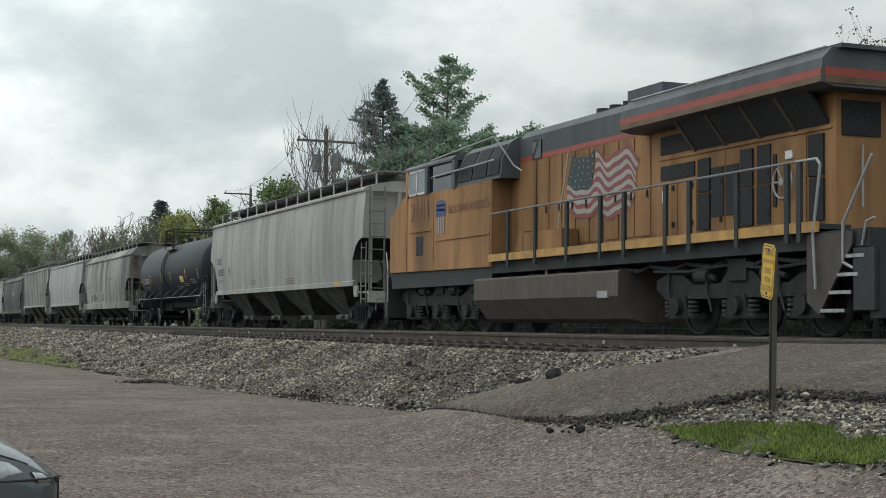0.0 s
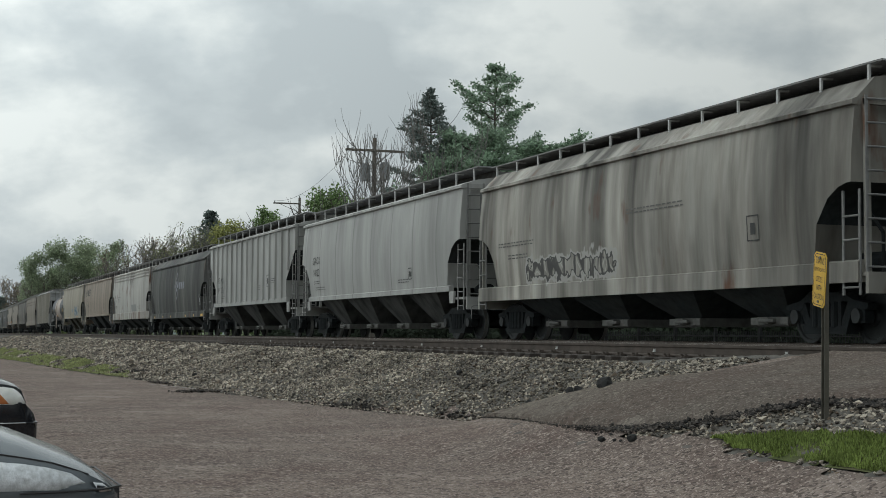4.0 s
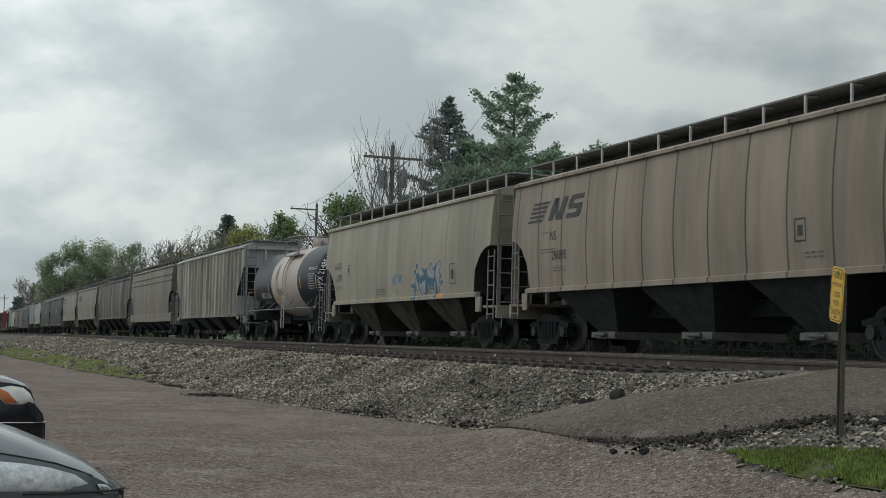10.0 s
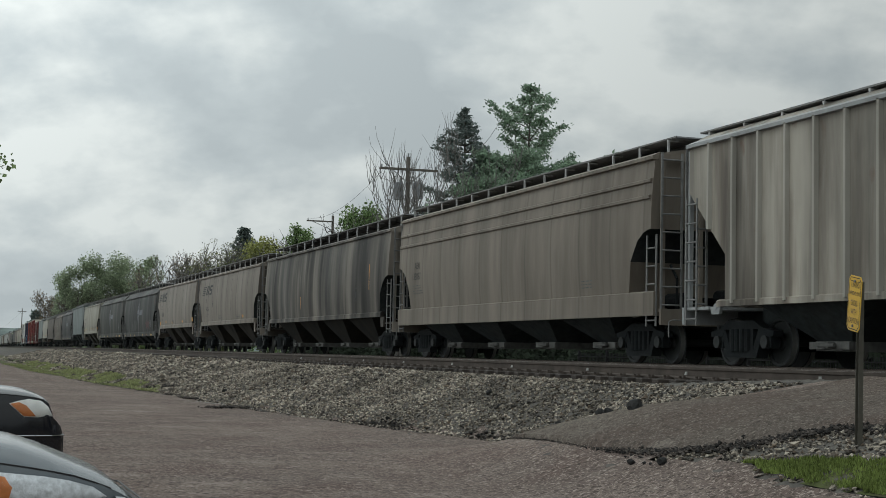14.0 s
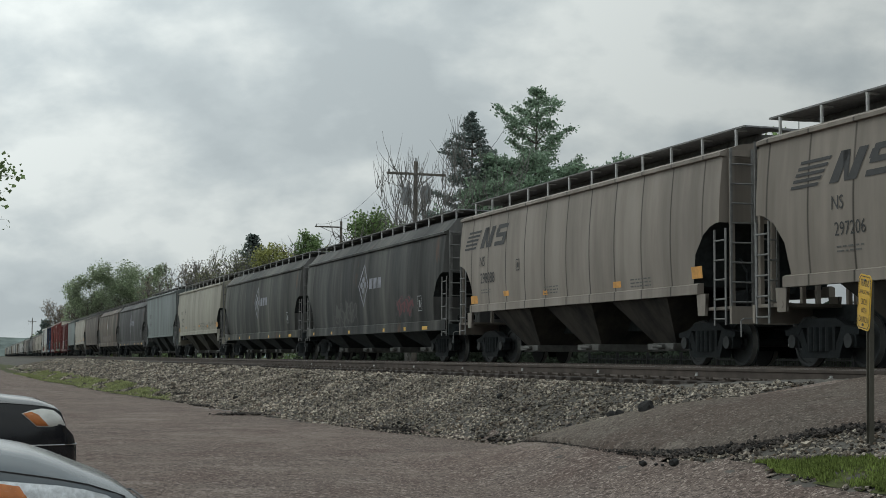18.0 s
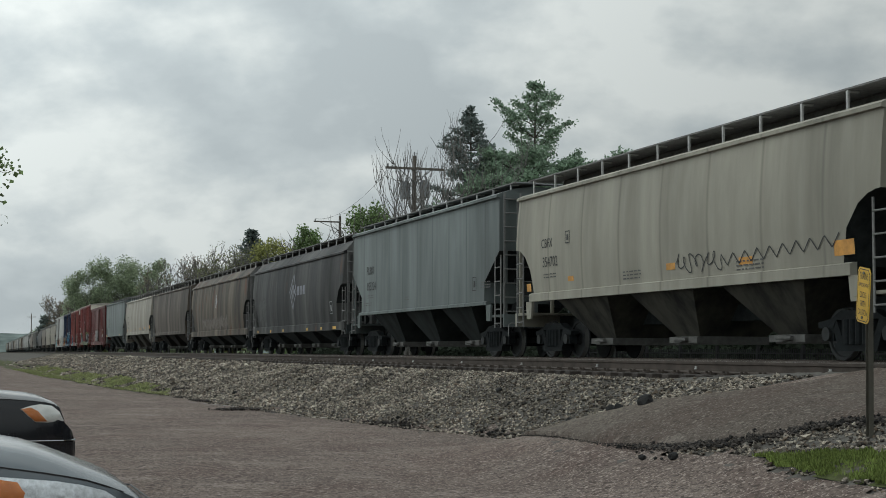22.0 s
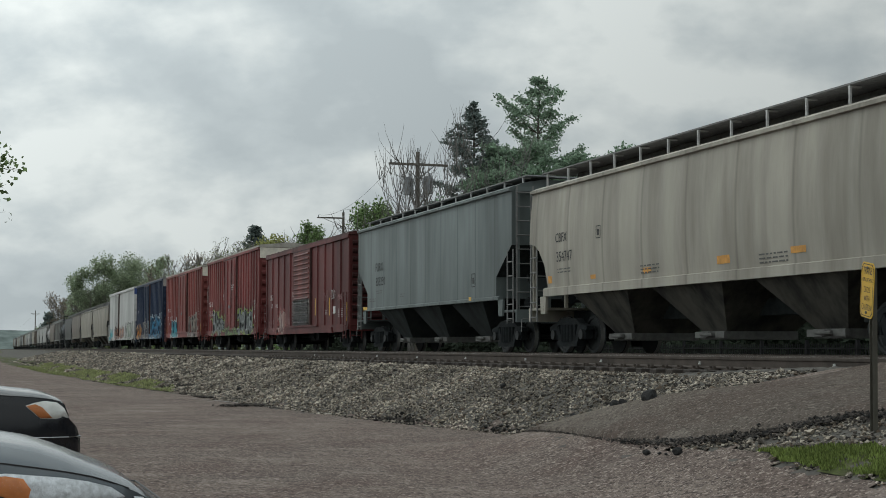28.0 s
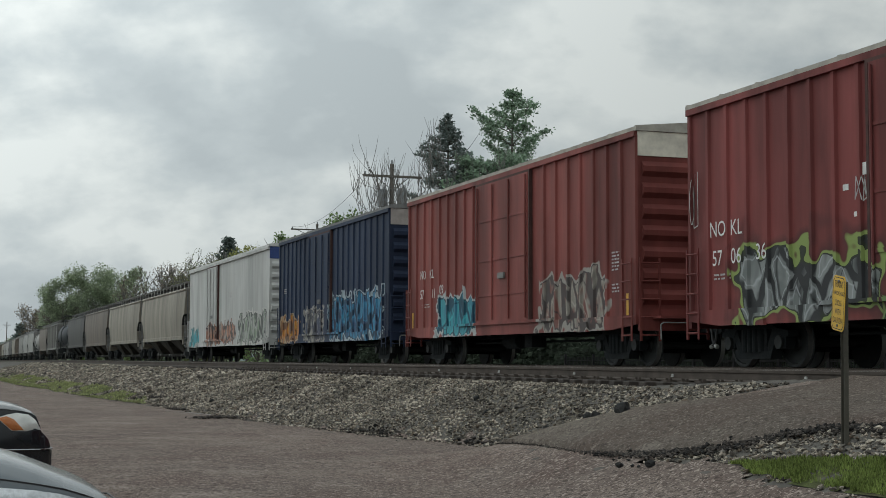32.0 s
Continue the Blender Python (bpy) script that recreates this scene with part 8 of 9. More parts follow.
for i, (x, y, sz) in enumerate(((-15.66, 7.6, 0.095), (-16.25, 7.54, 0.055), (-16.6, 7.6, 0.06), (-20.5, 8.85, 0.06), (-20.3, 8.95, 0.04), (-23.6, 8.95, 0.05), (-24.8, 9.2, 0.06), (-12.95, 6.57, 0.05),
                                (-13.42, 6.48, 0.04), (-13.22, 6.52, 0.02), (-13.1, 6.53, 0.016), (-21.0, 8.92, 0.06), (-40.0, 7.3, 0.07), (-19.1, 9.0, 0.05))):
    lump("asphalt_lump", "black lump of broken asphalt lying on the gravel", (x, y, ground_z(x, y) + sz * 0.55 + (0.02 if -17 < x < -15 else 0)), sz, COAL, i + 1, 0.85)
lump("rust_red_boulder", "brown boulder on the gravel beside the crossing", (-9.0, 7.35, ground_z(-9.0, 7.35) + 0.06), 0.16, mat("brown_rock", (0.10, 0.075, 0.06), 0.9, bump=0.5, bump_scale=25), 31, 0.6)


def cracks():
    """Broken edges and long cracks in the lot's surface."""
    r = random.Random(8)
    dark = mat("crack_dirt", (0.05, 0.045, 0.04), 0.95, 0.0, 0.4, 20.0)
    for x, y, ln, ang in ((-34.0, 6.75, 2.2, 20), (-31.5, 6.9, 1.6, 12), (-27.6, 7.55, 2.0, 8), (-25.6, 7.75, 1.5, 18), (-46, 6.2, 2.5, 10), (-52, 5.9, 3.0, 5), (-38.5, 6.5, 1.8, 8)):
        bm = fresh()
        px, py = x, y
        left, right = [], []
        for k in range(9):
            w = 0.035 * math.sin(math.pi * (k + 0.5) / 9) * r.uniform(0.5, 1.6)
            left.append((px, py + w, ground_z(px, py) + 0.009))
            right.append((px, py - w, ground_z(px, py) + 0.009))
            a = radians(ang + r.uniform(-35, 35))
            px += ln / 9 * math.cos(a)
            py += ln / 9 * math.sin(a) * 0.4
        faces(bm, left + right, [(k, 9 + k, 10 + k, k + 1) for k in range(8)])
        tagged(part("pavement_crack", mesh_of("pavement_crack", bm, dark), None), "dark crack in the worn asphalt", "crack", kind="structure")


cracks()


def edge_line():
    """A worn pale line left along the lot's edge."""
    pale = mat("worn_pale_line", (0.30, 0.28, 0.25), 0.9, 0.0, 0.3, 12.0, dirt=(0.14, 0.115, 0.10), dirt_amount=0.9, dirt_scale=3.0)
    pts = [(-40.3, 6.07), (-37.1, 6.66), (-34.0, 6.98), (-31.2, 7.28), (-29.0, 7.5)]
    bm = fresh()
    loft(bm, [[(x, y - w, ground_z(x, y) + 0.012), (x, y + w, ground_z(x, y) + 0.014)] for (x, y), w in zip(pts, (0.01, 0.05, 0.035, 0.06, 0.01))], caps=False, closed=False)
    tagged(part("edge_line", mesh_of("edge_line", bm, pale), None), "worn pale line along the edge of the asphalt", "line", kind="structure")


edge_line()


def grass(name, label, plan, count, lo, hi, material, seed, x_limit=-1e9):
    r = random.Random(seed)
    xs, ys = [p[0] for p in plan], [p[1] for p in plan]
    vs, fs = [], []
    tries = 0
    while len(fs) < count and tries < count * 12:
        tries += 1
        x, y = r.uniform(max(min(xs), x_limit), max(xs)), r.uniform(min(ys), max(ys))
        if kind_at(x, y) != "turf" or noise.noise((x * 1.7, y * 2.3, 4.0)) < r.uniform(-0.5, 0.15):
            continue
        z = ground_z(x, y) + 0.02
        a, h, w = r.uniform(0, 6.28), r.uniform(lo, hi), r.uniform(0.006, 0.012) * (1 if x > -20 else 3)
        dx, dy, lean = math.cos(a) * w, math.sin(a) * w, r.uniform(-0.5, 0.5) * h
        k = len(vs)
        vs += [(x - dx, y - dy, z), (x + dx, y + dy, z), (x + dx * 0.3 - dy / w * lean, y + dy * 0.3 + dx / w * lean, z + h)]
        fs.append((k, k + 1, k + 2))
    me = bpy.data.meshes.new(name)
    me.from_pydata(vs, [], fs)
    me.materials.append(material)
    tagged(new(name, me), label, "grass", kind="stuff")


grass("grass_blades", "bright green spring grass beside the crossing", TURF_PLAN, 16000, 0.015, 0.045, BLADE, 1)
grass("verge_grass", "thin grass along the edge of the lot", VERGE_PLAN, 12000, 0.03, 0.09, VERGE_BLADE, 2, -110)

# ---- warning sign ----


def warning_sign():
    s = thing("warning_sign", "yellow metal warning sign on a rusty steel post", "sign", m=pose(-10.9, 7.365, 0.62, 0, 1.6, -11))
    post_paint = mat("dull_green_post", (0.075, 0.07, 0.055), 0.7, 0.2, 0.3, 8.0, dirt=(0.06, 0.055, 0.045), dirt_amount=0.6)
    bm = fresh()
    channel = [(-0.035, -0.02), (-0.028, -0.02), (-0.028, 0.012), (0.028, 0.012), (0.028, -0.02), (0.035, -0.02), (0.035, 0.02), (-0.035, 0.02)]
    loft(bm, [[(x, y, z) for x, y in channel] for z in (-0.25, 1.42)])
    put("post", bm, post_paint, s)
    plate_m = pose(-0.05, -0.03, 1.24, 0, 7, 0)
    w, h, c = 0.135, 0.235, 0.035
    out = [(-w + c, -h), (w - c, -h), (w, -h + c), (w, h - c), (w - c, h), (-w + c, h), (-w, h - c), (-w, -h + c)]
    bm = fresh()
    prism(bm, out, -0.002, 0.002)
    plate = put("plate", bm, mat("yellow_sign_face", (0.62, 0.37, 0.015), 0.45, 0.0, 0.12, 9.0, dirt=(0.30, 0.19, 0.05), dirt_amount=0.4), s, m=plate_m)
    inner = [(x * 0.9, z * 0.945) for x, z in out]
    mid = [(x * 0.85, z * 0.915) for x, z in out]
    n = len(out)
    decal(plate, [[inner[k], inner[(k + 1) % n], mid[(k + 1) % n], mid[k]] for k in range(n)], BLACK_INK, lambda z: -0.002, "border", 0.002, cuts=0)
    for text, z, size in (("TRAINS", 0.135, 0.075), ("APPROACHING", 0.07, 0.042), ("CROSS", -0.02, 0.062), ("WITH", -0.095, 0.062), ("CAUTION", -0.17, 0.062)):
        t = letters(plate, text, 0, z, size, BLACK_INK, lambda zz: 0.006, "sign_lettering", 0.72)
        half = max(v.co.x for v in t.data.vertices) / 2
        for v in t.data.vertices:
            v.co.x -= half
    for z in (-0.19, 0.19):
        bm = fresh()
        tube(bm, (0, -0.012, z), (0, 0.03, z), 0.012, 8)
        put("bolt", bm, GALV, plate)


warning_sign()

# ---- trees ----
BARK = mat("grey_brown_bark", (0.10, 0.088, 0.076), 0.95, 0.0, 0.35, 4.0, (3, 3, 0.6), bump=0.8, bump_scale=14)
TWIG = mat("bare_twig_bark", (0.165, 0.155, 0.145), 0.95, 0.0, 0.25, 3.0)


def leaf_mat(name, c, v=0.45):
    return leafy(mat(name, c, 0.75, 0.0, 0.3, 0.6, island=v, spec=0.15))


PINE = leaf_mat("pine_needles", (0.235, 0.315, 0.225))
SPRUCE = leaf_mat("spruce_needles", (0.19, 0.225, 0.21))
SPRING = leaf_mat("fresh_green_leaves", (0.20, 0.275, 0.125))
OLIVE = leaf_mat("young_olive_leaves", (0.19, 0.205, 0.105))
WOODS = leaf_mat("woodland_leaves", (0.30, 0.35, 0.235))
GOLD = leaf_mat("yellow_green_leaves", (0.31, 0.32, 0.125))
BUD = leaf_mat("reddish_buds", (0.22, 0.18, 0.13))
HEDGE = leaf_mat("dark_shrub_leaves", (0.048, 0.06, 0.044))


def leaf_mesh(name, points, size, material, seed, long=1.0, droop=0.0):
    """Small bent leaves or clumps of needles at the given places, in one mesh."""
    r = np.random.RandomState(seed)
    p = np.asarray(points, float)
    n = len(p)
    d = r.normal(size=(n, 3))
    d[:, 2] = d[:, 2] * 0.7 - droop
    d /= np.linalg.norm(d, axis=1)[:, None]
    u = np.cross(d, r.normal(size=(n, 3)))
    u /= np.linalg.norm(u, axis=1)[:, None]
    s = size * r.uniform(0.55, 1.3, (n, 1))
    a, b = d * s * long, u * s * 0.5
    bend = np.cross(d, u) * s * 0.18
    v = np.stack([p - a * 0.5, p + b + bend, p + a * 0.6, p - b + bend], 1).reshape(-1, 3)
    f = (np.arange(n)[:, None] * 4 + np.array([0, 1, 2, 3])).tolist()
    me = bpy.data.meshes.new(name)
    me.from_pydata(v.tolist(), [], f)
    me.materials.append(material)
    return me


def tree_thing(label, x, y, group="", z=0.0, name="tree"):
    return thing(name, label, "tree", group, m=pose(x, y, z))


def branch(bm, rnd, a, way, length, r0, depth, tips, spread=0.6, up=0.12, sides=5, wander=0.16, fine=0.012):
    """A tapering limb that wanders and forks."""
    n = 4
    r0 = max(r0, fine)
    p, d = Vector(a), Vector(way).normalized()
    for k in range(n):
        d = (d + Vector((rnd.gauss(0, wander), rnd.gauss(0, wander), rnd.gauss(0, wander * 0.7) + up * 0.5))).normalized()
        q = p + d * length / n
        tube(bm, p, q, r0 * (1 - 0.17 * k), sides, 0, r0 * (1 - 0.17 * (k + 1)))
        p = q
        if depth > 0 and (k > 0 or depth > 2):
            side = Vector((rnd.gauss(0, 1), rnd.gauss(0, 1), rnd.gauss(0.15, 0.5))).normalized()
            branch(bm, rnd, p, d * (1 - spread) + side * spread, length * rnd.uniform(0.5, 0.75), r0 * 0.5, depth - 1, tips, spread, up, max(3, sides - 1), wander, fine)
    tips.append(p.copy())
    if depth > 0:
        for _ in range(2):
            side = Vector((rnd.gauss(0, 1), rnd.gauss(0, 1), rnd.gauss(0.2, 0.5))).normalized()
            branch(bm, rnd, p, d * (1 - spread * 0.8) + side * spread * 0.8, length * rnd.uniform(0.55, 0.8), r0 * 0.45, depth - 1, tips, spread, up, max(3, sides - 1), wander, fine)


def leafy_tree(label, x, y, height, width, material, seed, leaves=2600, leaf=0.34, trunk=0.3, gap=0.25, group="", low=0.22, name="tree", lobe_count=30):
    """A broadleaf tree: trunk, forking limbs and a crown of leaf clumps gathered in uneven lobes."""
    rnd = random.Random(seed)
    t = tree_thing(label, x, y, group, name=name)
    bm = fresh()
    tips = []
    r0 = max(0.08, height * 0.022)
    pipe_top = height * (low + 0.12)
    tube(bm, (0, 0, -0.1), (0.1, 0, pipe_top), r0, 8, 0, r0 * 0.75)
    for k in range(5):
        a = k * 1.257 + rnd.uniform(-0.4, 0.4)
        branch(bm, rnd, (0.1, 0, pipe_top * rnd.uniform(0.75, 1.0)), (math.cos(a) * 0.6, math.sin(a) * 0.6, 1.0), height * 0.26, r0 * 0.5, 2, tips, 0.55)
    put("trunk", bm, BARK, t)
    lobes = []
    for k in range(lobe_count):
        a, b = rnd.uniform(0, 6.28), rnd.uniform(-0.1, 1.0)
        ring = math.sqrt(max(0.0, 1 - max(0.0, b * 0.93) ** 3)) * math.sqrt(rnd.uniform(0.05, 1.0))
        c = Vector((math.cos(a) * ring * width * 0.38, math.sin(a) * ring * width * 0.38, height * (low + 0.2) + b * height * (0.66 - low)))
        lobes.append((c, rnd.uniform(0.11, 0.21) * width))
    pts = []
    while len(pts) < leaves:
        c, rr = lobes[rnd.randrange(len(lobes))]
        d = Vector((rnd.gauss(0, 1), rnd.gauss(0, 1), rnd.gauss(0, 0.8))).normalized()
        q = c + d * rr * (rnd.random() ** 0.4) * rnd.uniform(0.75, 1.15)
        if noise.noise(q * 0.9 + Vector((seed, 0, 0))) < -gap or q.z < height * 0.08:
            continue
        if q.z > height:
            q.z = height - rnd.random() * 0.5
        pts.append(q)
    top = max(q.z for q in pts)
    pts = [Vector((q.x, q.y, q.z * height / top)) for q in pts]
    part("crown", leaf_mesh("crown", pts, leaf, material, seed), None, t)
    return t


def bare_tree(label, x, y, height, seed, stems=((0, 0, 1),), depth=4, buds=None, bud=0.12, per_tip=2, r0=0.16, spread=0.5, z=0.0, fine=0.02, bow=0.3):
    rnd = random.Random(seed)
    t = tree_thing(label, x, y, z=z)
    bm = fresh()
    tips = []
    for s in stems:
        branch(bm, rnd, (s[0] * 0.2, s[1] * 0.2, -0.1), s, height * 0.40, r0, depth, tips, spread, bow, 6, 0.13, fine)
    top = max(q.z for q in tips)
    for v in bm.verts:
        v.co.z *= height / top
    put("trunk", bm, TWIG, t)
    if buds:
        pts = [Vector((q.x, q.y, q.z * height / top)) + Vector((rnd.gauss(0, 0.12), rnd.gauss(0, 0.12), rnd.gauss(0, 0.12))) * (bud / 0.15) for q in tips for _ in range(per_tip)]
        part("crown", leaf_mesh("crown", pts, bud, buds, seed), None, t)
    return t


def pine_tree(label, x, y, height, seed, reach, low, material, layers=26, per=5, tilt=0.15, tuft=0.24, needles=9, droop=0.0, gaps=0.25, leaf=0.2, step=0.5):
    """A conifer: straight trunk, whorls of boughs with side twigs, and tufts of needles on them. reach: bough length from the height's share."""
    rnd = random.Random(seed)
    t = tree_thing(label, x, y)
    bm = fresh()
    tube(bm, (0, 0, -0.1), (0, 0, height * 0.6), height * 0.012, 8, 0, height * 0.008)
    tube(bm, (0, 0, height * 0.6), (0, 0, height * 0.98), height * 0.008, 6, 0, 0.03)
    pts = []

    def puff(c, rr):
        for _ in range(needles):
            pts.append(c + Vector((rnd.gauss(0, rr), rnd.gauss(0, rr), rnd.gauss(0, rr * 0.6))))

    for i in range(layers):
        f = i / (layers - 1)
        z = height * (low + (0.985 - low) * f)
        turn = rnd.uniform(0, 6.28)
        for k in range(per):
            if rnd.random() < gaps:
                continue
            a = turn + k * 6.283 / per + rnd.uniform(-0.3, 0.3)
            ln = reach(f) * rnd.choice((0.6, 0.85, 1.0, 1.15))
            out = Vector((math.cos(a), math.sin(a), 0))
            rise = tilt + rnd.gauss(0, 0.07) + 0.25 * f - droop
            spot = lambda q: Vector((0, 0, z)) + out * ln * q + Vector((0, 0, ln * (rise * q + 0.22 * q * q)))
            tube(bm, spot(0), spot(0.5), 0.055, 4, 0, 0.035)
            tube(bm, spot(0.5), spot(1), 0.035, 4, 0, 0.012)
            m = max(2, int(ln / step))
            for j in range(m):
                q = 0.28 + 0.72 * (j + 0.8) / m
                c = spot(q)
                puff(c + Vector((0, 0, 0.08)), tuft * 0.7)
                wing = 0.30 * ln * (1.15 - q) + min(0.22, 0.2 * ln)
                for s in (-1, 1):
                    e = c + Vector((-out.y, out.x, 0)) * s * wing * rnd.uniform(0.7, 1.2) + out * wing * 0.5 + Vector((0, 0, 0.12 + rnd.gauss(0, 0.08)))
                    tube(bm, c, e, 0.016, 3, 0, 0.008)
                    puff(e, tuft)
                    if wing > 0.7:
                        puff(c.lerp(e, 0.5), tuft)
    puff(Vector((0, 0, height * 0.985)), tuft * 0.4)
    put("trunk", bm, BARK, t)
    part("crown", leaf_mesh("crown", pts, leaf, material, seed, 1.9), None, t)
    return t


pine_tree("tall green white pine with open boughs", -111.2, 44.3, 22.9, 3, lambda f: (3.5 - 0.5 * f) * (0.80 + 0.26 * math.sin(f * 17 + 0.5)) * min(1.0, 0.2 + (1 - f) * 3.0), 0.38, PINE, 15, 5, 0.20, 0.22, 18, 0.0, 0.22, 0.14)
pine_tree("dark spruce with a pointed top", -99.1, 34.6, 18.7, 9, lambda f: min(3.0, 7.2 * (1 - f) + 0.06), 0.25, SPRUCE, 30, 6, -0.08, 0.12, 13, 0.0, 0.24, 0.12, 0.36)
pine_tree("broad dark green pine beside the spruce", -97.2, 36.9, 14.4, 14, lambda f: 4.8 - 2.9 * f, 0.3, PINE, 12, 7, 0.12, 0.32, 26, 0.0, 0.06, 0.17)
pine_tree("broad green pine low beside the tall one", -107.0, 47.6, 15.4, 17, lambda f: 4.6 - 2.6 * f, 0.3, PINE, 12, 7, 0.12, 0.32, 26, 0.0, 0.08, 0.17)
pine_tree("small green pine behind the tracks", -94.6, 34.7, 12.4, 23, lambda f: 4.0 - 2.6 * f, 0.25, PINE, 11, 7, 0.1, 0.30, 26, 0.0, 0.06, 0.17)
bare_tree("bare tree with thin grey branches behind the pole", -83.5, 28.3, 15.6, 5, ((-0.1, -0.1, 1), (-0.1, 0.3, 1)), 3, None, 0.1, 1, 0.11, 0.5, fine=0.02, bow=0.5)
bare_tree("bare many-stemmed tree in front of the pole", -75.0, 22.9, 12.6, 8, ((0.0, -0.6, 1), (0.0, -0.2, 1)), 3, None, 0.07, 1, 0.11, 0.42, fine=0.02, bow=0.45)
bare_tree("bare tree just coming into leaf", -86.0, 30.0, 11.0, 15, ((0.1, 0.1, 1), (-0.1, -0.25, 1)), 3, PINE, 0.2, 7, 0.1, 0.45, fine=0.025)
leafy_tree("round fresh green tree behind the train", -110.9, 30.9, 13.1, 5.8, SPRING, 21, 6500, 0.19, low=0.4, gap=0.4)
leafy_tree("yellow-green tree in early leaf", -186, 38.4, 15.9, 8.0, GOLD, 31, 6000, 0.28, low=0.35, gap=0.4)
leafy_tree("olive green tree beside the yellow one", -176, 40.7, 16.7, 5.0, SPRING, 32, 3000, 0.26, low=0.4, gap=0.3)
pine_tree("dark conifer among bare trees", -206, 39.6, 18.1, 33, lambda f: 4.6 * (1 - f) + 0.1, 0.3, SPRUCE, 18, 6, 0.0, 0.3, 9, 0.05, 0.25, 0.28, 0.6)
for i, (x, y, h) in enumerate(((-200, 43.5, 17.6), (-212, 38.0, 17.0), (-196, 37.0, 16.2), (-190, 43.0, 16.6))):
    bare_tree("bare tree with pale budding twigs", x, y, h, 41 + i, ((0.0, 0.15, 1), (0.1, -0.25, 1), (0.0, -0.1, 1)), 4, OLIVE, 0.2, 2, 0.13, 0.5, fine=0.04)
bare_tree("wide bare tree with pale twigs", -227, 34.2, 16.2, 51, ((0.0, 0.4, 1), (0.0, -0.4, 1), (0.1, 0.0, 1)), 4, BUD, 0.2, 2, 0.15, 0.55, fine=0.05)
bare_tree("small bare tree at the end of the wood", -329, 23.6, 14.6, 55, ((0.0, 0.3, 1), (0.0, -0.3, 1)), 4, BUD, 0.25, 3, 0.15, 0.55, fine=0.06)
leafy_tree("large green tree in young leaf beyond the tracks", -245, 25.0, 16.8, 10.5, WOODS, 61, 14000, 0.23, low=0.1, gap=0.42)
leafy_tree("broad green tree in young leaf beyond the tracks", -248, 20.0, 14.6, 8.5, WOODS, 63, 9000, 0.23, low=0.1, gap=0.42)
leafy_tree("broad green tree in young leaf beyond the tracks", -247, 22.8, 16.0, 8.0, WOODS, 65, 9000, 0.23, low=0.1, gap=0.42)
leafy_tree("broad green tree in young leaf beyond the tracks", -250, 28.8, 16.4, 8.5, WOODS, 64, 9000, 0.23, low=0.1, gap=0.42)
leafy_tree("large green tree in young leaf beyond the tracks", -254, 32.6, 17.0, 7.5, WOODS, 62, 8000, 0.23, low=0.1, gap=0.42)
rows_of_trees = random.Random(77)
x = -150.0
k = 0
while x > -470:
    h = (9.5 if x > -300 else 8.0) * rows_of_trees.uniform(0.8, 1.15)
    leafy_tree("green lineside tree in young leaf", x, (27.5 if x > -300 else 24.5) + rows_of_trees.uniform(-1, 4) + (4 if x > -200 else 0), h, h * 1.15, (WOODS, SPRING, OLIVE, WOODS)[k % 4], 100 + k, 2600, 0.36, low=0.0, gap=0.4, group="trees along the railway")
    x -= 13.0 if x > -300 else 18.0
    k += 1
pine_tree("small dark conifer far along the track", -379, 22.0, 9.2, 91, lambda f: 2.2 * (1 - f) + 0.3, 0.15, SPRUCE, 10, 6, 0.0, 0.4, 8, 0.05, 0.1, 0.5, 0.8)
leafy_tree("green tree in young leaf seen over the train", -77.4, 46.0, 15.0, 7.6, SPRING, 71, 17000, 0.22, low=0.3, gap=0.55)
leafy_tree("green tree in young leaf seen over the train", -74.5, 50.5, 13.6, 7.0, OLIVE, 72, 13000, 0.22, low=0.3, gap=0.55)
bare_tree("tree with small reddish buds on thin twigs", -30.6, 26.9, 11.0, 81, ((-0.25, -0.1, 1), (0.2, 0.1, 1), (-0.55, 0.0, 1)), 4, BUD, 0.07, 5, 0.1, 0.5, fine=0.008)


def near_tree():
    """A young tree beside the lot; one long low bough reaches out from it."""
    rnd = random.Random(88)
    t = tree_thing("slender young tree with small green leaves on long boughs", -20.4, -4.2)
    bm = fresh()
    tips = []
    tube(bm, (0, 0, -0.1), (0.05, 0.1, 2.0), 0.09, 8, 0, 0.07)
    pipe(bm, [(0.05, 0.1, 2.0), (0.15, 1.2, 2.65), (0.25, 2.4, 3.4), (0.3, 3.5, 3.5)], 0.035, 6)
    for k in range(7):
        q = Vector((0.25, 2.5 + 0.28 * k, 3.47))
        branch(bm, rnd, q, (rnd.uniform(-0.5, 0.5), 0.7, (0.9, -0.4, 0.5, -0.8, 0.7, -0.2, 0.3)[k]), 0.45, 0.012, 2, tips, 0.5, 0.0, 4, 0.2, 0.004)
    for s in ((0.1, -0.4, 1), (0.1, 0.15, 1), (-0.3, 0.0, 1)):
        branch(bm, rnd, (0.05, 0.1, 1.95), s, 2.0, 0.05, 3, tips, 0.5, 0.25, 5, 0.15, 0.005)
    put("trunk", bm, BARK, t)
    pts = [q + Vector((rnd.gauss(0, 0.07), rnd.gauss(0, 0.07), rnd.gauss(0, 0.07))) for q in tips for _ in range(5)]
    part("crown", leaf_mesh("crown", pts, 0.062, SPRING, 88), None, t)


near_tree()

# shrubs and an iron fence behind the train
hedge_rnd = random.Random(6)
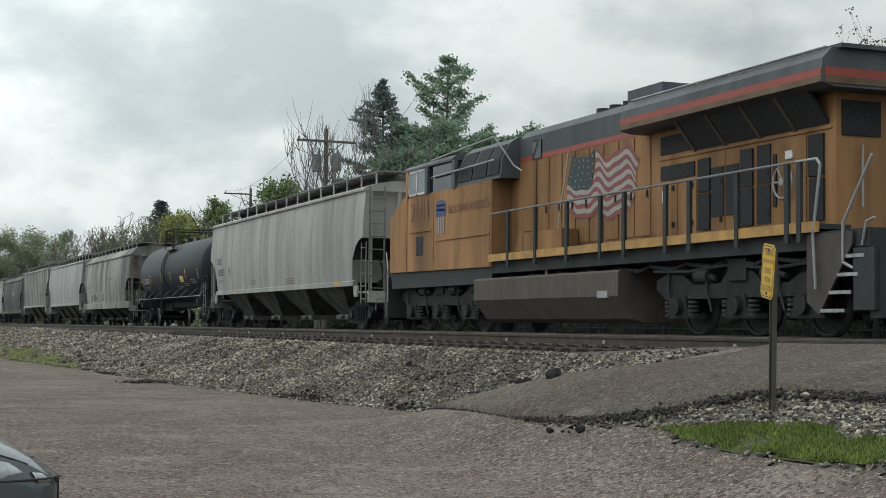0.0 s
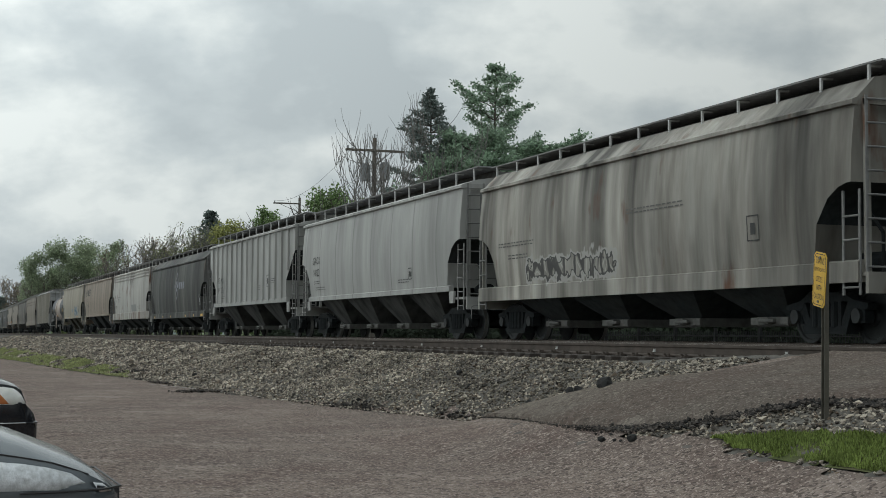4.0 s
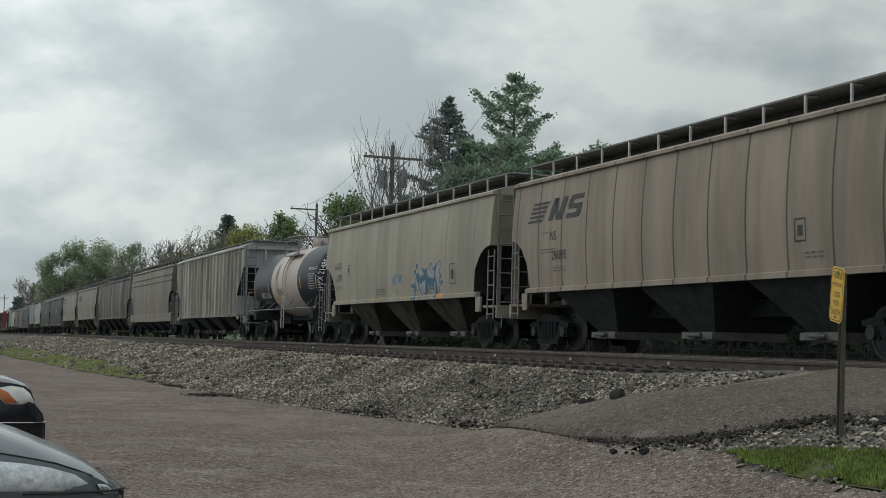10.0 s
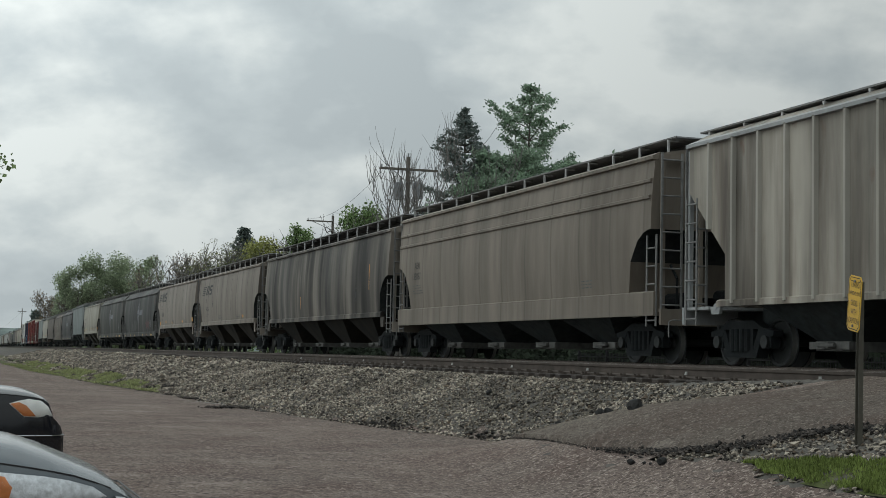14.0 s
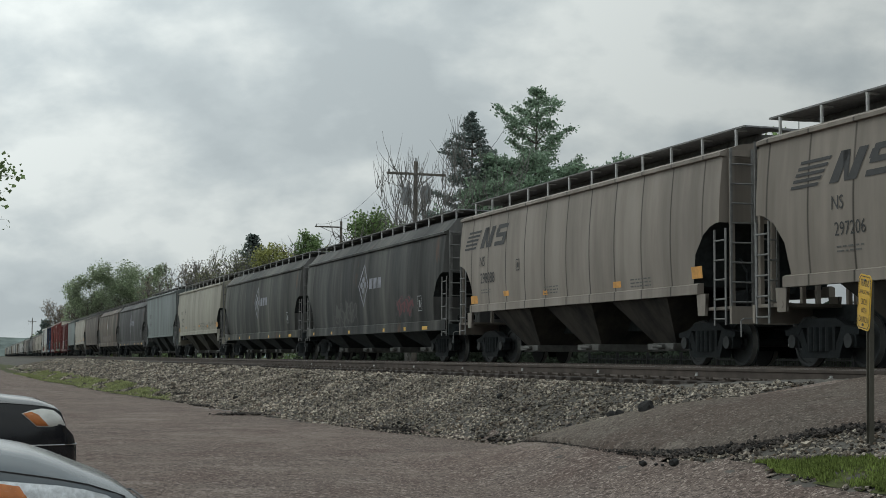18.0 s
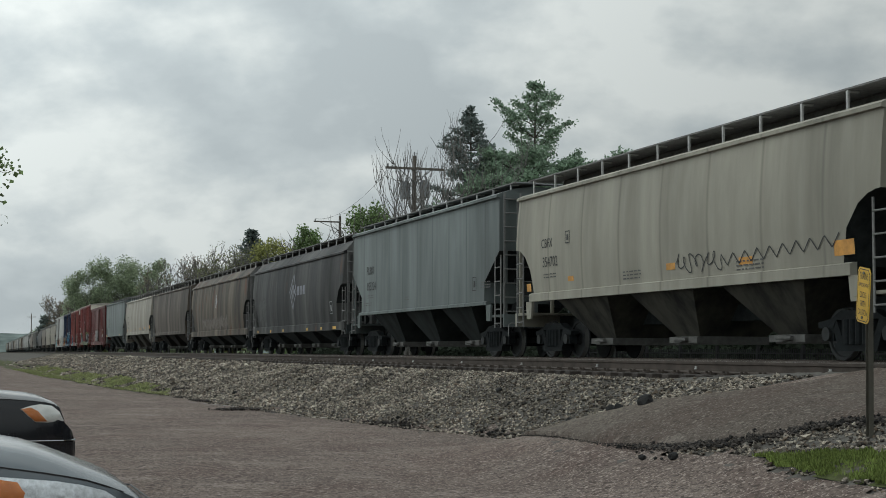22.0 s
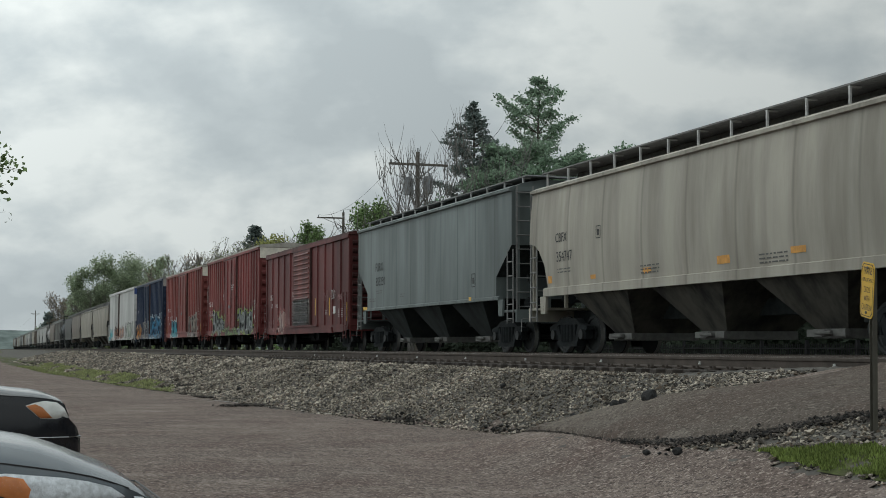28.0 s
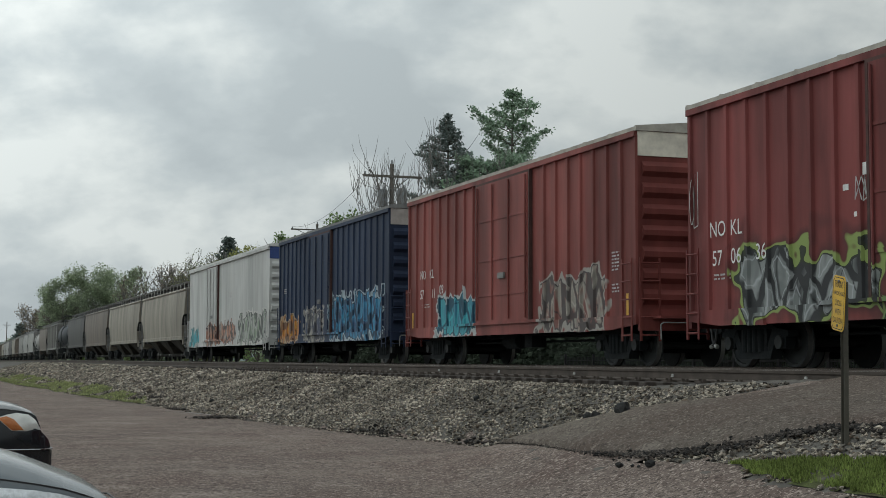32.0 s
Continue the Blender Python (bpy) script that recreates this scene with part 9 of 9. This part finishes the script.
for i in range(31):
    x = 16 - i * 4.2
    leafy_tree("dense dark shrub behind the tracks", x + hedge_rnd.uniform(-1, 1), 27.5 + hedge_rnd.uniform(-1.2, 2.5), hedge_rnd.uniform(2.9, 4.0), hedge_rnd.uniform(6.2, 7.6), HEDGE, 200 + i, 3800, 0.25, low=0.0, gap=0.9, group="shrubs behind the tracks", name="shrub")


def iron_fence():
    f = thing("iron_fence", "black iron picket fence behind the tracks", "fence")
    iron = mat("black_iron", (0.02, 0.02, 0.022), 0.5, 0.3)
    bm = fresh()
    for z in (0.18, 1.32):
        box(bm, 0, 2.4, -0.02, 0.02, z - 0.02, z + 0.02)
    rails = mesh_of("fence_panel", bm, iron)
    bm = fresh()
    box(bm, -0.011, 0.011, -0.011, 0.011, 0.05, 1.45)
    picket = mesh_of("picket", bm, iron)
    bm = fresh()
    for k in range(20):
        box(bm, k * 0.12 - 0.011, k * 0.12 + 0.011, -0.011, 0.011, 0.05, 1.45)
    row = mesh_of("picket_stretch", bm, iron)
    bm = fresh()
    box(bm, -0.04, 0.04, -0.04, 0.04, 0, 1.6)
    post = mesh_of("fence_post", bm, iron)
    for i in range(24):
        panel = part("fence_panel", rails, None, f, m=pose(-50 + i * 2.4, 22.0, 0.45))
        if 5 <= i < 20:
            for k in range(20):
                part("picket", picket, None, panel, m=pose(k * 0.12, 0, 0))
        else:
            tagged(part("picket_stretch", row, None, panel), kind="stuff")
        part("fence_post", post, None, f, m=pose(-50 + i * 2.4, 22.0, 0.40))
    f.matrix_world = pose(0, 0, -0.4)


iron_fence()

# ---- poles and wires ----
WOOD_POLE = mat("weathered_pole_timber", (0.13, 0.115, 0.10), 0.95, 0.0, 0.3, 3.0, (4, 4, 0.5), bump=0.4, bump_scale=20)
CERAMIC = mat("grey_insulator", (0.25, 0.26, 0.27), 0.3)


def utility_pole(label, x, y, height, arm, arm_z, cans=(), side=0.0):
    p = thing("utility_pole", label, "utility pole", "poles along the railway", m=pose(x, y, 0))
    bm = fresh()
    tube(bm, (0, 0, -0.1), (0, 0, height), 0.16, 10, 0, 0.11)
    put("pole", bm, WOOD_POLE, p)
    bm = fresh()
    box(bm, 0.10, 0.22, -arm + side, arm + side, arm_z - 0.06, arm_z + 0.06)
    put("crossarm", bm, WOOD_POLE, p)
    for s in (-1, 1):
        if abs(s * arm + side) > 0.3:
            bm = fresh()
            tube(bm, (0.12, s * (arm * 0.55) + side, arm_z - 0.04), (0.12, side * 0.1, arm_z - 0.75), 0.025, 6)
            put("brace", bm, GALV, p)
        bm = fresh()
        tube(bm, (0.16, s * (arm - 0.12) + side, arm_z + 0.06), (0.16, s * (arm - 0.12) + side, arm_z + 0.22), 0.05, 8)
        put("insulator", bm, CERAMIC, p)
    bm = fresh()
    tube(bm, (0, 0, height), (0, 0, height + 0.2), 0.05, 8)
    put("insulator", bm, CERAMIC, p)
    for dy, z in cans:
        bm = fresh()
        tube(bm, (0.1, dy, z), (0.1, dy, z + 0.85), 0.27, 14)
        tube(bm, (0.1, dy, z + 0.85), (0.1, dy, z + 0.93), 0.22, 14)
        tube(bm, (0.1, dy + 0.1, z + 0.9), (0.1, dy + 0.1, z + 1.12), 0.05, 8)
        put("transformer", bm, mat("grey_transformer_paint", (0.22, 0.23, 0.24), 0.5), p)
    return p


utility_pole("timber utility pole with a crossarm and two transformers", -76.5, 23.5, 11.9, 1.65, 11.2, ((-0.55, 9.55), (0.55, 9.65)))
utility_pole("timber utility pole with a one-sided crossarm", -130.9, 33.2, 13.6, 1.25, 13.05, (), -1.2)
utility_pole("thin utility pole far along the track", -419, 20.7, 11.2, 1.1, 10.4)


def wire(label, a, b, sag, n=12):
    bm = fresh()
    pts = [Vector(a).lerp(Vector(b), k / n) - Vector((0, 0, sag * 4 * (k / n) * (1 - k / n))) for k in range(n + 1)]
    loft(bm, [[q + Vector((0, 0.012 * math.cos(a), 0.012 * math.sin(a))) for a in (0.0, 1.57, 3.14, 4.71)] for q in pts])
    tagged(part("overhead_wire", mesh_of("overhead_wire", bm, HOSE), None), label, "wire", "overhead wires")


wire("thin overhead wire between utility poles", (-76.4, 22.3, 11.4), (-130.8, 30.9, 13.3), 0.9)
wire("thin overhead wire between utility poles", (-76.4, 24.7, 11.4), (-130.8, 33.2, 13.9), 0.9)
wire("thin overhead wire between utility poles", (-76.4, 23.5, 9.6), (-130.8, 33.1, 11.6), 1.1)
wire("thin overhead wire between utility poles", (-419, 20.7, 10.6), (-900, 20.7, 10.6), 4.0)


def radio_mast():
    m = thing("radio_mast", "thin radio mast behind a house roof", "mast", m=pose(-80.9, 49.8, 0))
    bm = fresh()
    tube(bm, (0, 0, 0), (0, 0, 16.6), 0.03, 6)
    put("mast", bm, GALV, m)


radio_mast()


def far_hills():
    bm = fresh()
    n = 60
    low = [(-1500 - 250 * math.sin(k * 0.21), -900 + k * 40, -1.0) for k in range(n)]
    top = [(x - 80, y, 15 + 7 * noise.noise((k * 0.13, 0, 0)) + 2.5 * noise.noise((k * 0.9, 3, 0)) + (k % 3) * 0.7) for k, (x, y, _) in enumerate(low)]
    back = [(x - 400, y, 0) for x, y, _ in low]
    loft(bm, [low, top, back], caps=False, closed=False)
    tagged(part("backdrop_hills", mesh_of("backdrop_hills", bm, mat("distant_wooded_hills", (0.16, 0.19, 0.18), 1.0, 0.0, 0.35, 0.06, spec=0.0)), None), "low wooded hills in the distance", "hill", kind="structure")


far_hills()

# ---- parked cars ----
RUBBER = mat("tyre_rubber", (0.022, 0.022, 0.023), 0.8, 0.0, 0.2, 8.0, bump=0.2, bump_scale=50)
ALLOY = mat("alloy_wheel", (0.42, 0.42, 0.43), 0.35, 0.8, 0.1)
AMBER = mat("amber_marker_lens", (0.46, 0.16, 0.05), 0.2, 0.0, 0.2, 10.0)
BOWL = mat("silvered_lamp_bowl", (0.72, 0.72, 0.69), 0.3, 0.3, 0.15, 9.0)
FACET = mat("faceted_lamp_bowl", (0.58, 0.60, 0.62), 0.3, 0.4, 0.3, 26.0, bump=0.6, bump_scale=14)
CHROME = mat("chrome_trim", (0.5, 0.51, 0.52), 0.15, 1.0, 0.1)
LENS = mat("clear_lamp_lens", (0.9, 0.9, 0.9), 0.05)
LENS.node_tree.nodes["Principled BSDF"].inputs["Transmission Weight"].default_value = 1.0
LENS.node_tree.nodes["Principled BSDF"].inputs["IOR"].default_value = 1.12
PLASTIC = mat("black_trim_plastic", (0.018, 0.018, 0.02), 0.5)
WINDOW = mat("tinted_car_glass", (0.015, 0.018, 0.02), 0.05)


def interp(tab, v):
    for (a, p), (b, q) in zip(tab, tab[1:]):
        if v <= b:
            f = (v - a) / (b - a)
            return [p[i] + (q[i] - p[i]) * f for i in range(len(p))]
    return list(tab[-1][1])


def parked_car(label, m, stations, paint_mat, roof_z, lamp, name="parked_car"):
    """A car that faces +y; stations: y from the nose, half width, shoulder and hood heights."""
    car = thing(name, label, "car", "parked cars", m=m)
    tab = [(y, vals) for y, *vals in stations]

    def ring(y):
        w, zs, zh = interp(tab, y)
        half = [(0.0, 0.20), (w * 0.86, 0.20), (w * 0.985, 0.30), (w, 0.48), (w * 0.99, zs * 0.86), (w * 0.955, zs), (w * 0.86, zs + (zh - zs) * 0.55), (w * 0.62, zs + (zh - zs) * 0.88), (w * 0.3, zh - 0.006), (0.0, zh)]
        return [(x, y, z) for x, z in half] + [(-x, y, z) for x, z in half[-2:0:-1]]

    ys = [tab[0][0] + (tab[-1][0] - tab[0][0]) * k / 46 for k in range(47)]
    ys = sorted(set([round(v, 3) for v in ys] + [t[0] for t in tab]))
    bm = fresh()
    loft(bm, [ring(y) for y in ys])
    put("body", bm, paint_mat, car, smooth=True)

    def side_x(y, z):
        pts = [(q[2], q[0]) for q in ring(y)[2:9]]
        for (za, xa), (zb, xb) in zip(pts, pts[1:]):
            if z <= zb:
                return xa + (xb - xa) * max(0.0, (z - za) / max(1e-4, zb - za))
        return pts[-1][1]

    def skin(nm, outline, s, off, ink, parent=None):
        """A lens or trim piece that follows the body's side."""
        n = len(outline)
        my, mz = sum(q[0] for q in outline) / n, sum(q[1] for q in outline) / n
        bm = fresh()
        rings = []
        for f, lift in ((1.0, -0.008), (1.0, off), (0.93, off + 0.004), (0.6, off + 0.007), (0.25, off + 0.008)):
            rings.append([(s * (side_x(my + (y - my) * f, mz + (z - mz) * f) + lift), my + (y - my) * f, mz + (z - mz) * f) for y, z in outline])
        loft(bm, rings)
        bmesh.ops.recalc_face_normals(bm, faces=bm.faces)
        return put(nm, bm, ink, parent or car, smooth=True)

    # cabin
    w = 0.74
    cab = [(-4.05, 0.80, 0.93), (-3.45, 0.70, roof_z - 0.06), (-2.6, 0.66, roof_z), (-1.9, 0.68, roof_z - 0.05), (-1.05, 0.80, 1.0)]
    bm = fresh()
    loft(bm, [[(-ww - 0.06, y, 0.86), (-ww, y, z - 0.08 if z > 1.1 else z - 0.02), (-ww * 0.8, y, z), (ww * 0.8, y, z), (ww, y, z - 0.08 if z > 1.1 else z - 0.02), (ww + 0.06, y, 0.86)] for y, ww, z in cab])
    put("cabin_glass", bm, WINDOW, car, smooth=True)
    bm = fresh()
    loft(bm, [[(-0.69, y, z - 0.03), (-0.5, y, z + 0.015), (0.5, y, z + 0.015), (0.69, y, z - 0.03)] for y, z in ((-3.4, roof_z - 0.05), (-2.6, roof_z), (-1.95, roof_z - 0.045))])
    put("roof", bm, paint_mat, car, smooth=True)
    for s in (-1, 1):
        for y0, z0, y1, z1 in ((-3.95, 0.95, -3.4, roof_z - 0.06), (-2.55, 0.95, -2.55, roof_z - 0.04), (-1.15, 1.0, -1.95, roof_z - 0.07)):
            bm = fresh()
            tube(bm, (s * 0.83, y0, z0), (s * 0.69, y1, z1), 0.035, 6)
            put("pillar", bm, paint_mat, car)
        bm = fresh()
        box(bm, min(s * 0.88, s * 1.05), max(s * 0.88, s * 1.05), -1.45, -1.33, 0.95, 1.08)
        put("mirror", bm, paint_mat, car)
        for y in (-0.92, -3.62):
            bm = fresh()
            prof = [(-0.1, 0.20), (-0.1, 0.29), (-0.07, 0.325), (0.07, 0.325), (0.1, 0.29), (0.1, 0.20)]
            loft(bm, [[(s * 0.80 + px * s, y + rr * math.cos(2 * math.pi * i / 26), 0.325 + rr * math.sin(2 * math.pi * i / 26)) for i in range(26)] for px, rr in prof])
            wheel = put("wheel", bm, RUBBER, car, smooth=True)
            bm = fresh()
            tube(bm, (s * 0.86, y, 0.325), (s * 0.905, y, 0.325), 0.205, 22)
            put("rim", bm, ALLOY, wheel)
        # wrap-around lamp: bright bowl, amber end, clear lens over both
        head = skin("headlight", lamp[0], s, 0.006, lamp[2])
        skin("marker_lens", lamp[1], s, 0.013, AMBER, head)
        skin("lamp_lens", lamp[0], s, 0.022, LENS, head).visible_shadow = False
        skin("grille_end", lamp[3], s, 0.012, CHROME)
    # nose: grille, bumper strip and plate
    bm = fresh()
    w0 = interp(tab, -0.03)[0]
    box(bm, -w0 * 0.75, w0 * 0.75, -0.05, 0.022, 0.30, 0.50)
    put("grille", bm, PLASTIC, car)
    bm = fresh()
    pts = [(interp(tab, -0.55)[0] + 0.008, -0.55), (interp(tab, -0.3)[0] + 0.012, -0.3), (interp(tab, -0.1)[0] + 0.015, -0.1), (interp(tab, 0)[0] + 0.01, 0.015)]
    for (xa, ya), (xb, yb) in zip(pts, pts[1:]):
        for s in (-1, 1):
            tube(bm, (s * xa, ya, 0.52), (s * xb, yb, 0.52), 0.006, 6)
    tube(bm, (-pts[-1][0], 0.015, 0.52), (pts[-1][0], 0.015, 0.52), 0.006, 6)
    put("bumper_strip", bm, CHROME if paint_mat.name == "black_car_paint" else PLASTIC, car)
    for s in (-1, 1):
        bm = fresh()
        for y in (-1.2, -2.5, -3.55):
            ww = interp(tab, y)[0]
            box(bm, s * ww * 0.985 - 0.006, s * ww * 0.985 + 0.006, y - 0.005, y + 0.005, 0.32, 0.88)
        put("door_seam", bm, PLASTIC, car)
    # shut line between hood and wing
    for s in (-1, 1):
        bm = fresh()
        line = []
        for k in range(12):
            y = -1.3 + 1.12 * k / 11
            ww, zs, zh = interp(tab, y)
            line.append((s * (ww * 0.955 + 0.001), y, zs + 0.004))
        pipe(bm, line, 0.005, 4)
        put("hood_seam", bm, PLASTIC, car)
    return car


NAVY = mat("black_car_paint", (0.012, 0.013, 0.016), 0.12, 0.0, 0.1, 2.0, spec=0.5)
SLATE = mat("slate_blue_car_paint", (0.115, 0.13, 0.142), 0.16, 0.35, 0.1, 2.0, spec=0.6)
SEDAN_LAMP = ([(-0.505, 0.818), (-0.415, 0.846), (-0.325, 0.862), (-0.215, 0.846), (-0.145, 0.79), (-0.100, 0.70), (-0.245, 0.69), (-0.365, 0.695)],
              [(-0.495, 0.815), (-0.415, 0.832), (-0.345, 0.80), (-0.295, 0.745), (-0.255, 0.70), (-0.365, 0.70)], BOWL,
              [(-0.160, 0.842), (-0.135, 0.84), (-0.065, 0.71), (-0.090, 0.70)])
SLATE_LAMP = ([(-1.0, 0.69), (-0.83, 0.705), (-0.54, 0.675), (-0.41, 0.652), (-0.28, 0.615), (-0.2, 0.56), (-0.35, 0.53), (-0.7, 0.535), (-0.9, 0.60)],
              [(-0.99, 0.685), (-0.83, 0.69), (-0.74, 0.675), (-0.70, 0.62), (-0.72, 0.545), (-0.9, 0.605)], FACET, [(-0.16, 0.56), (-0.10, 0.55), (-0.04, 0.50), (-0.12, 0.50)])
SILVER_LAMP = ([(-0.5, 0.72), (-0.4, 0.76), (-0.25, 0.74), (-0.16, 0.66), (-0.3, 0.60), (-0.42, 0.62)], [(-0.49, 0.715), (-0.42, 0.74), (-0.38, 0.68), (-0.42, 0.63)], BOWL,
               [(-0.14, 0.66), (-0.11, 0.66), (-0.07, 0.6), (-0.11, 0.59)])
parked_car("shiny black sedan with amber side markers parked on the lot", pose(-15.5, 1.15, 0.0),
           [(-4.65, 0.70, 0.62, 0.66), (-4.6, 0.78, 0.84, 0.93), (-4.3, 0.86, 0.92, 1.0), (-3.6, 0.90, 0.93, 1.03), (-1.3, 0.90, 0.93, 1.04), (-0.9, 0.90, 0.92, 1.01), (-0.62, 0.90, 0.905, 0.97), (-0.43, 0.895, 0.89, 0.95),
            (-0.34, 0.89, 0.88, 0.935), (-0.26, 0.88, 0.87, 0.91), (-0.19, 0.87, 0.855, 0.88), (-0.14, 0.86, 0.82, 0.84), (-0.105, 0.855, 0.73, 0.75), (-0.09, 0.855, 0.675, 0.69), (-0.06, 0.845, 0.65, 0.66), (-0.02, 0.82, 0.60, 0.615),
            (0.0, 0.78, 0.54, 0.56)], NAVY, 1.44, SEDAN_LAMP)
parked_car("glossy slate-blue car with swept-back headlights parked on the lot", pose(-9.1, 1.10, 0.0),
           [(-4.4, 0.70, 0.60, 0.64), (-4.35, 0.78, 0.80, 0.88), (-4.0, 0.86, 0.88, 0.96), (-3.4, 0.90, 0.88, 0.98), (-1.4, 0.90, 0.83, 0.98), (-1.1, 0.90, 0.79, 0.92), (-0.80, 0.895, 0.745, 0.865), (-0.67, 0.89, 0.725, 0.84),
            (-0.52, 0.88, 0.70, 0.79), (-0.38, 0.865, 0.67, 0.73), (-0.23, 0.83, 0.62, 0.67), (-0.15, 0.79, 0.585, 0.63), (-0.08, 0.74, 0.545, 0.575), (-0.03, 0.68, 0.51, 0.53), (0.0, 0.6, 0.47, 0.49)], SLATE, 1.38, SLATE_LAMP)
parked_car("pale silver car parked beyond the slate-blue one", pose(-12.2, 0.35, 0.0),
           [(-4.5, 0.70, 0.62, 0.66), (-4.4, 0.78, 0.84, 0.93), (-4.0, 0.86, 0.90, 0.98), (-3.4, 0.89, 0.90, 1.0), (-1.3, 0.89, 0.86, 0.98), (-0.8, 0.89, 0.84, 0.95), (-0.4, 0.87, 0.78, 0.88), (-0.15, 0.82, 0.68, 0.76), (-0.03, 0.74, 0.6, 0.64),
            (0.0, 0.66, 0.55, 0.58)], mat("silver_car_paint", (0.35, 0.37, 0.38), 0.15, 0.5, 0.1, 2.0), 1.42, SILVER_LAMP)
motions()
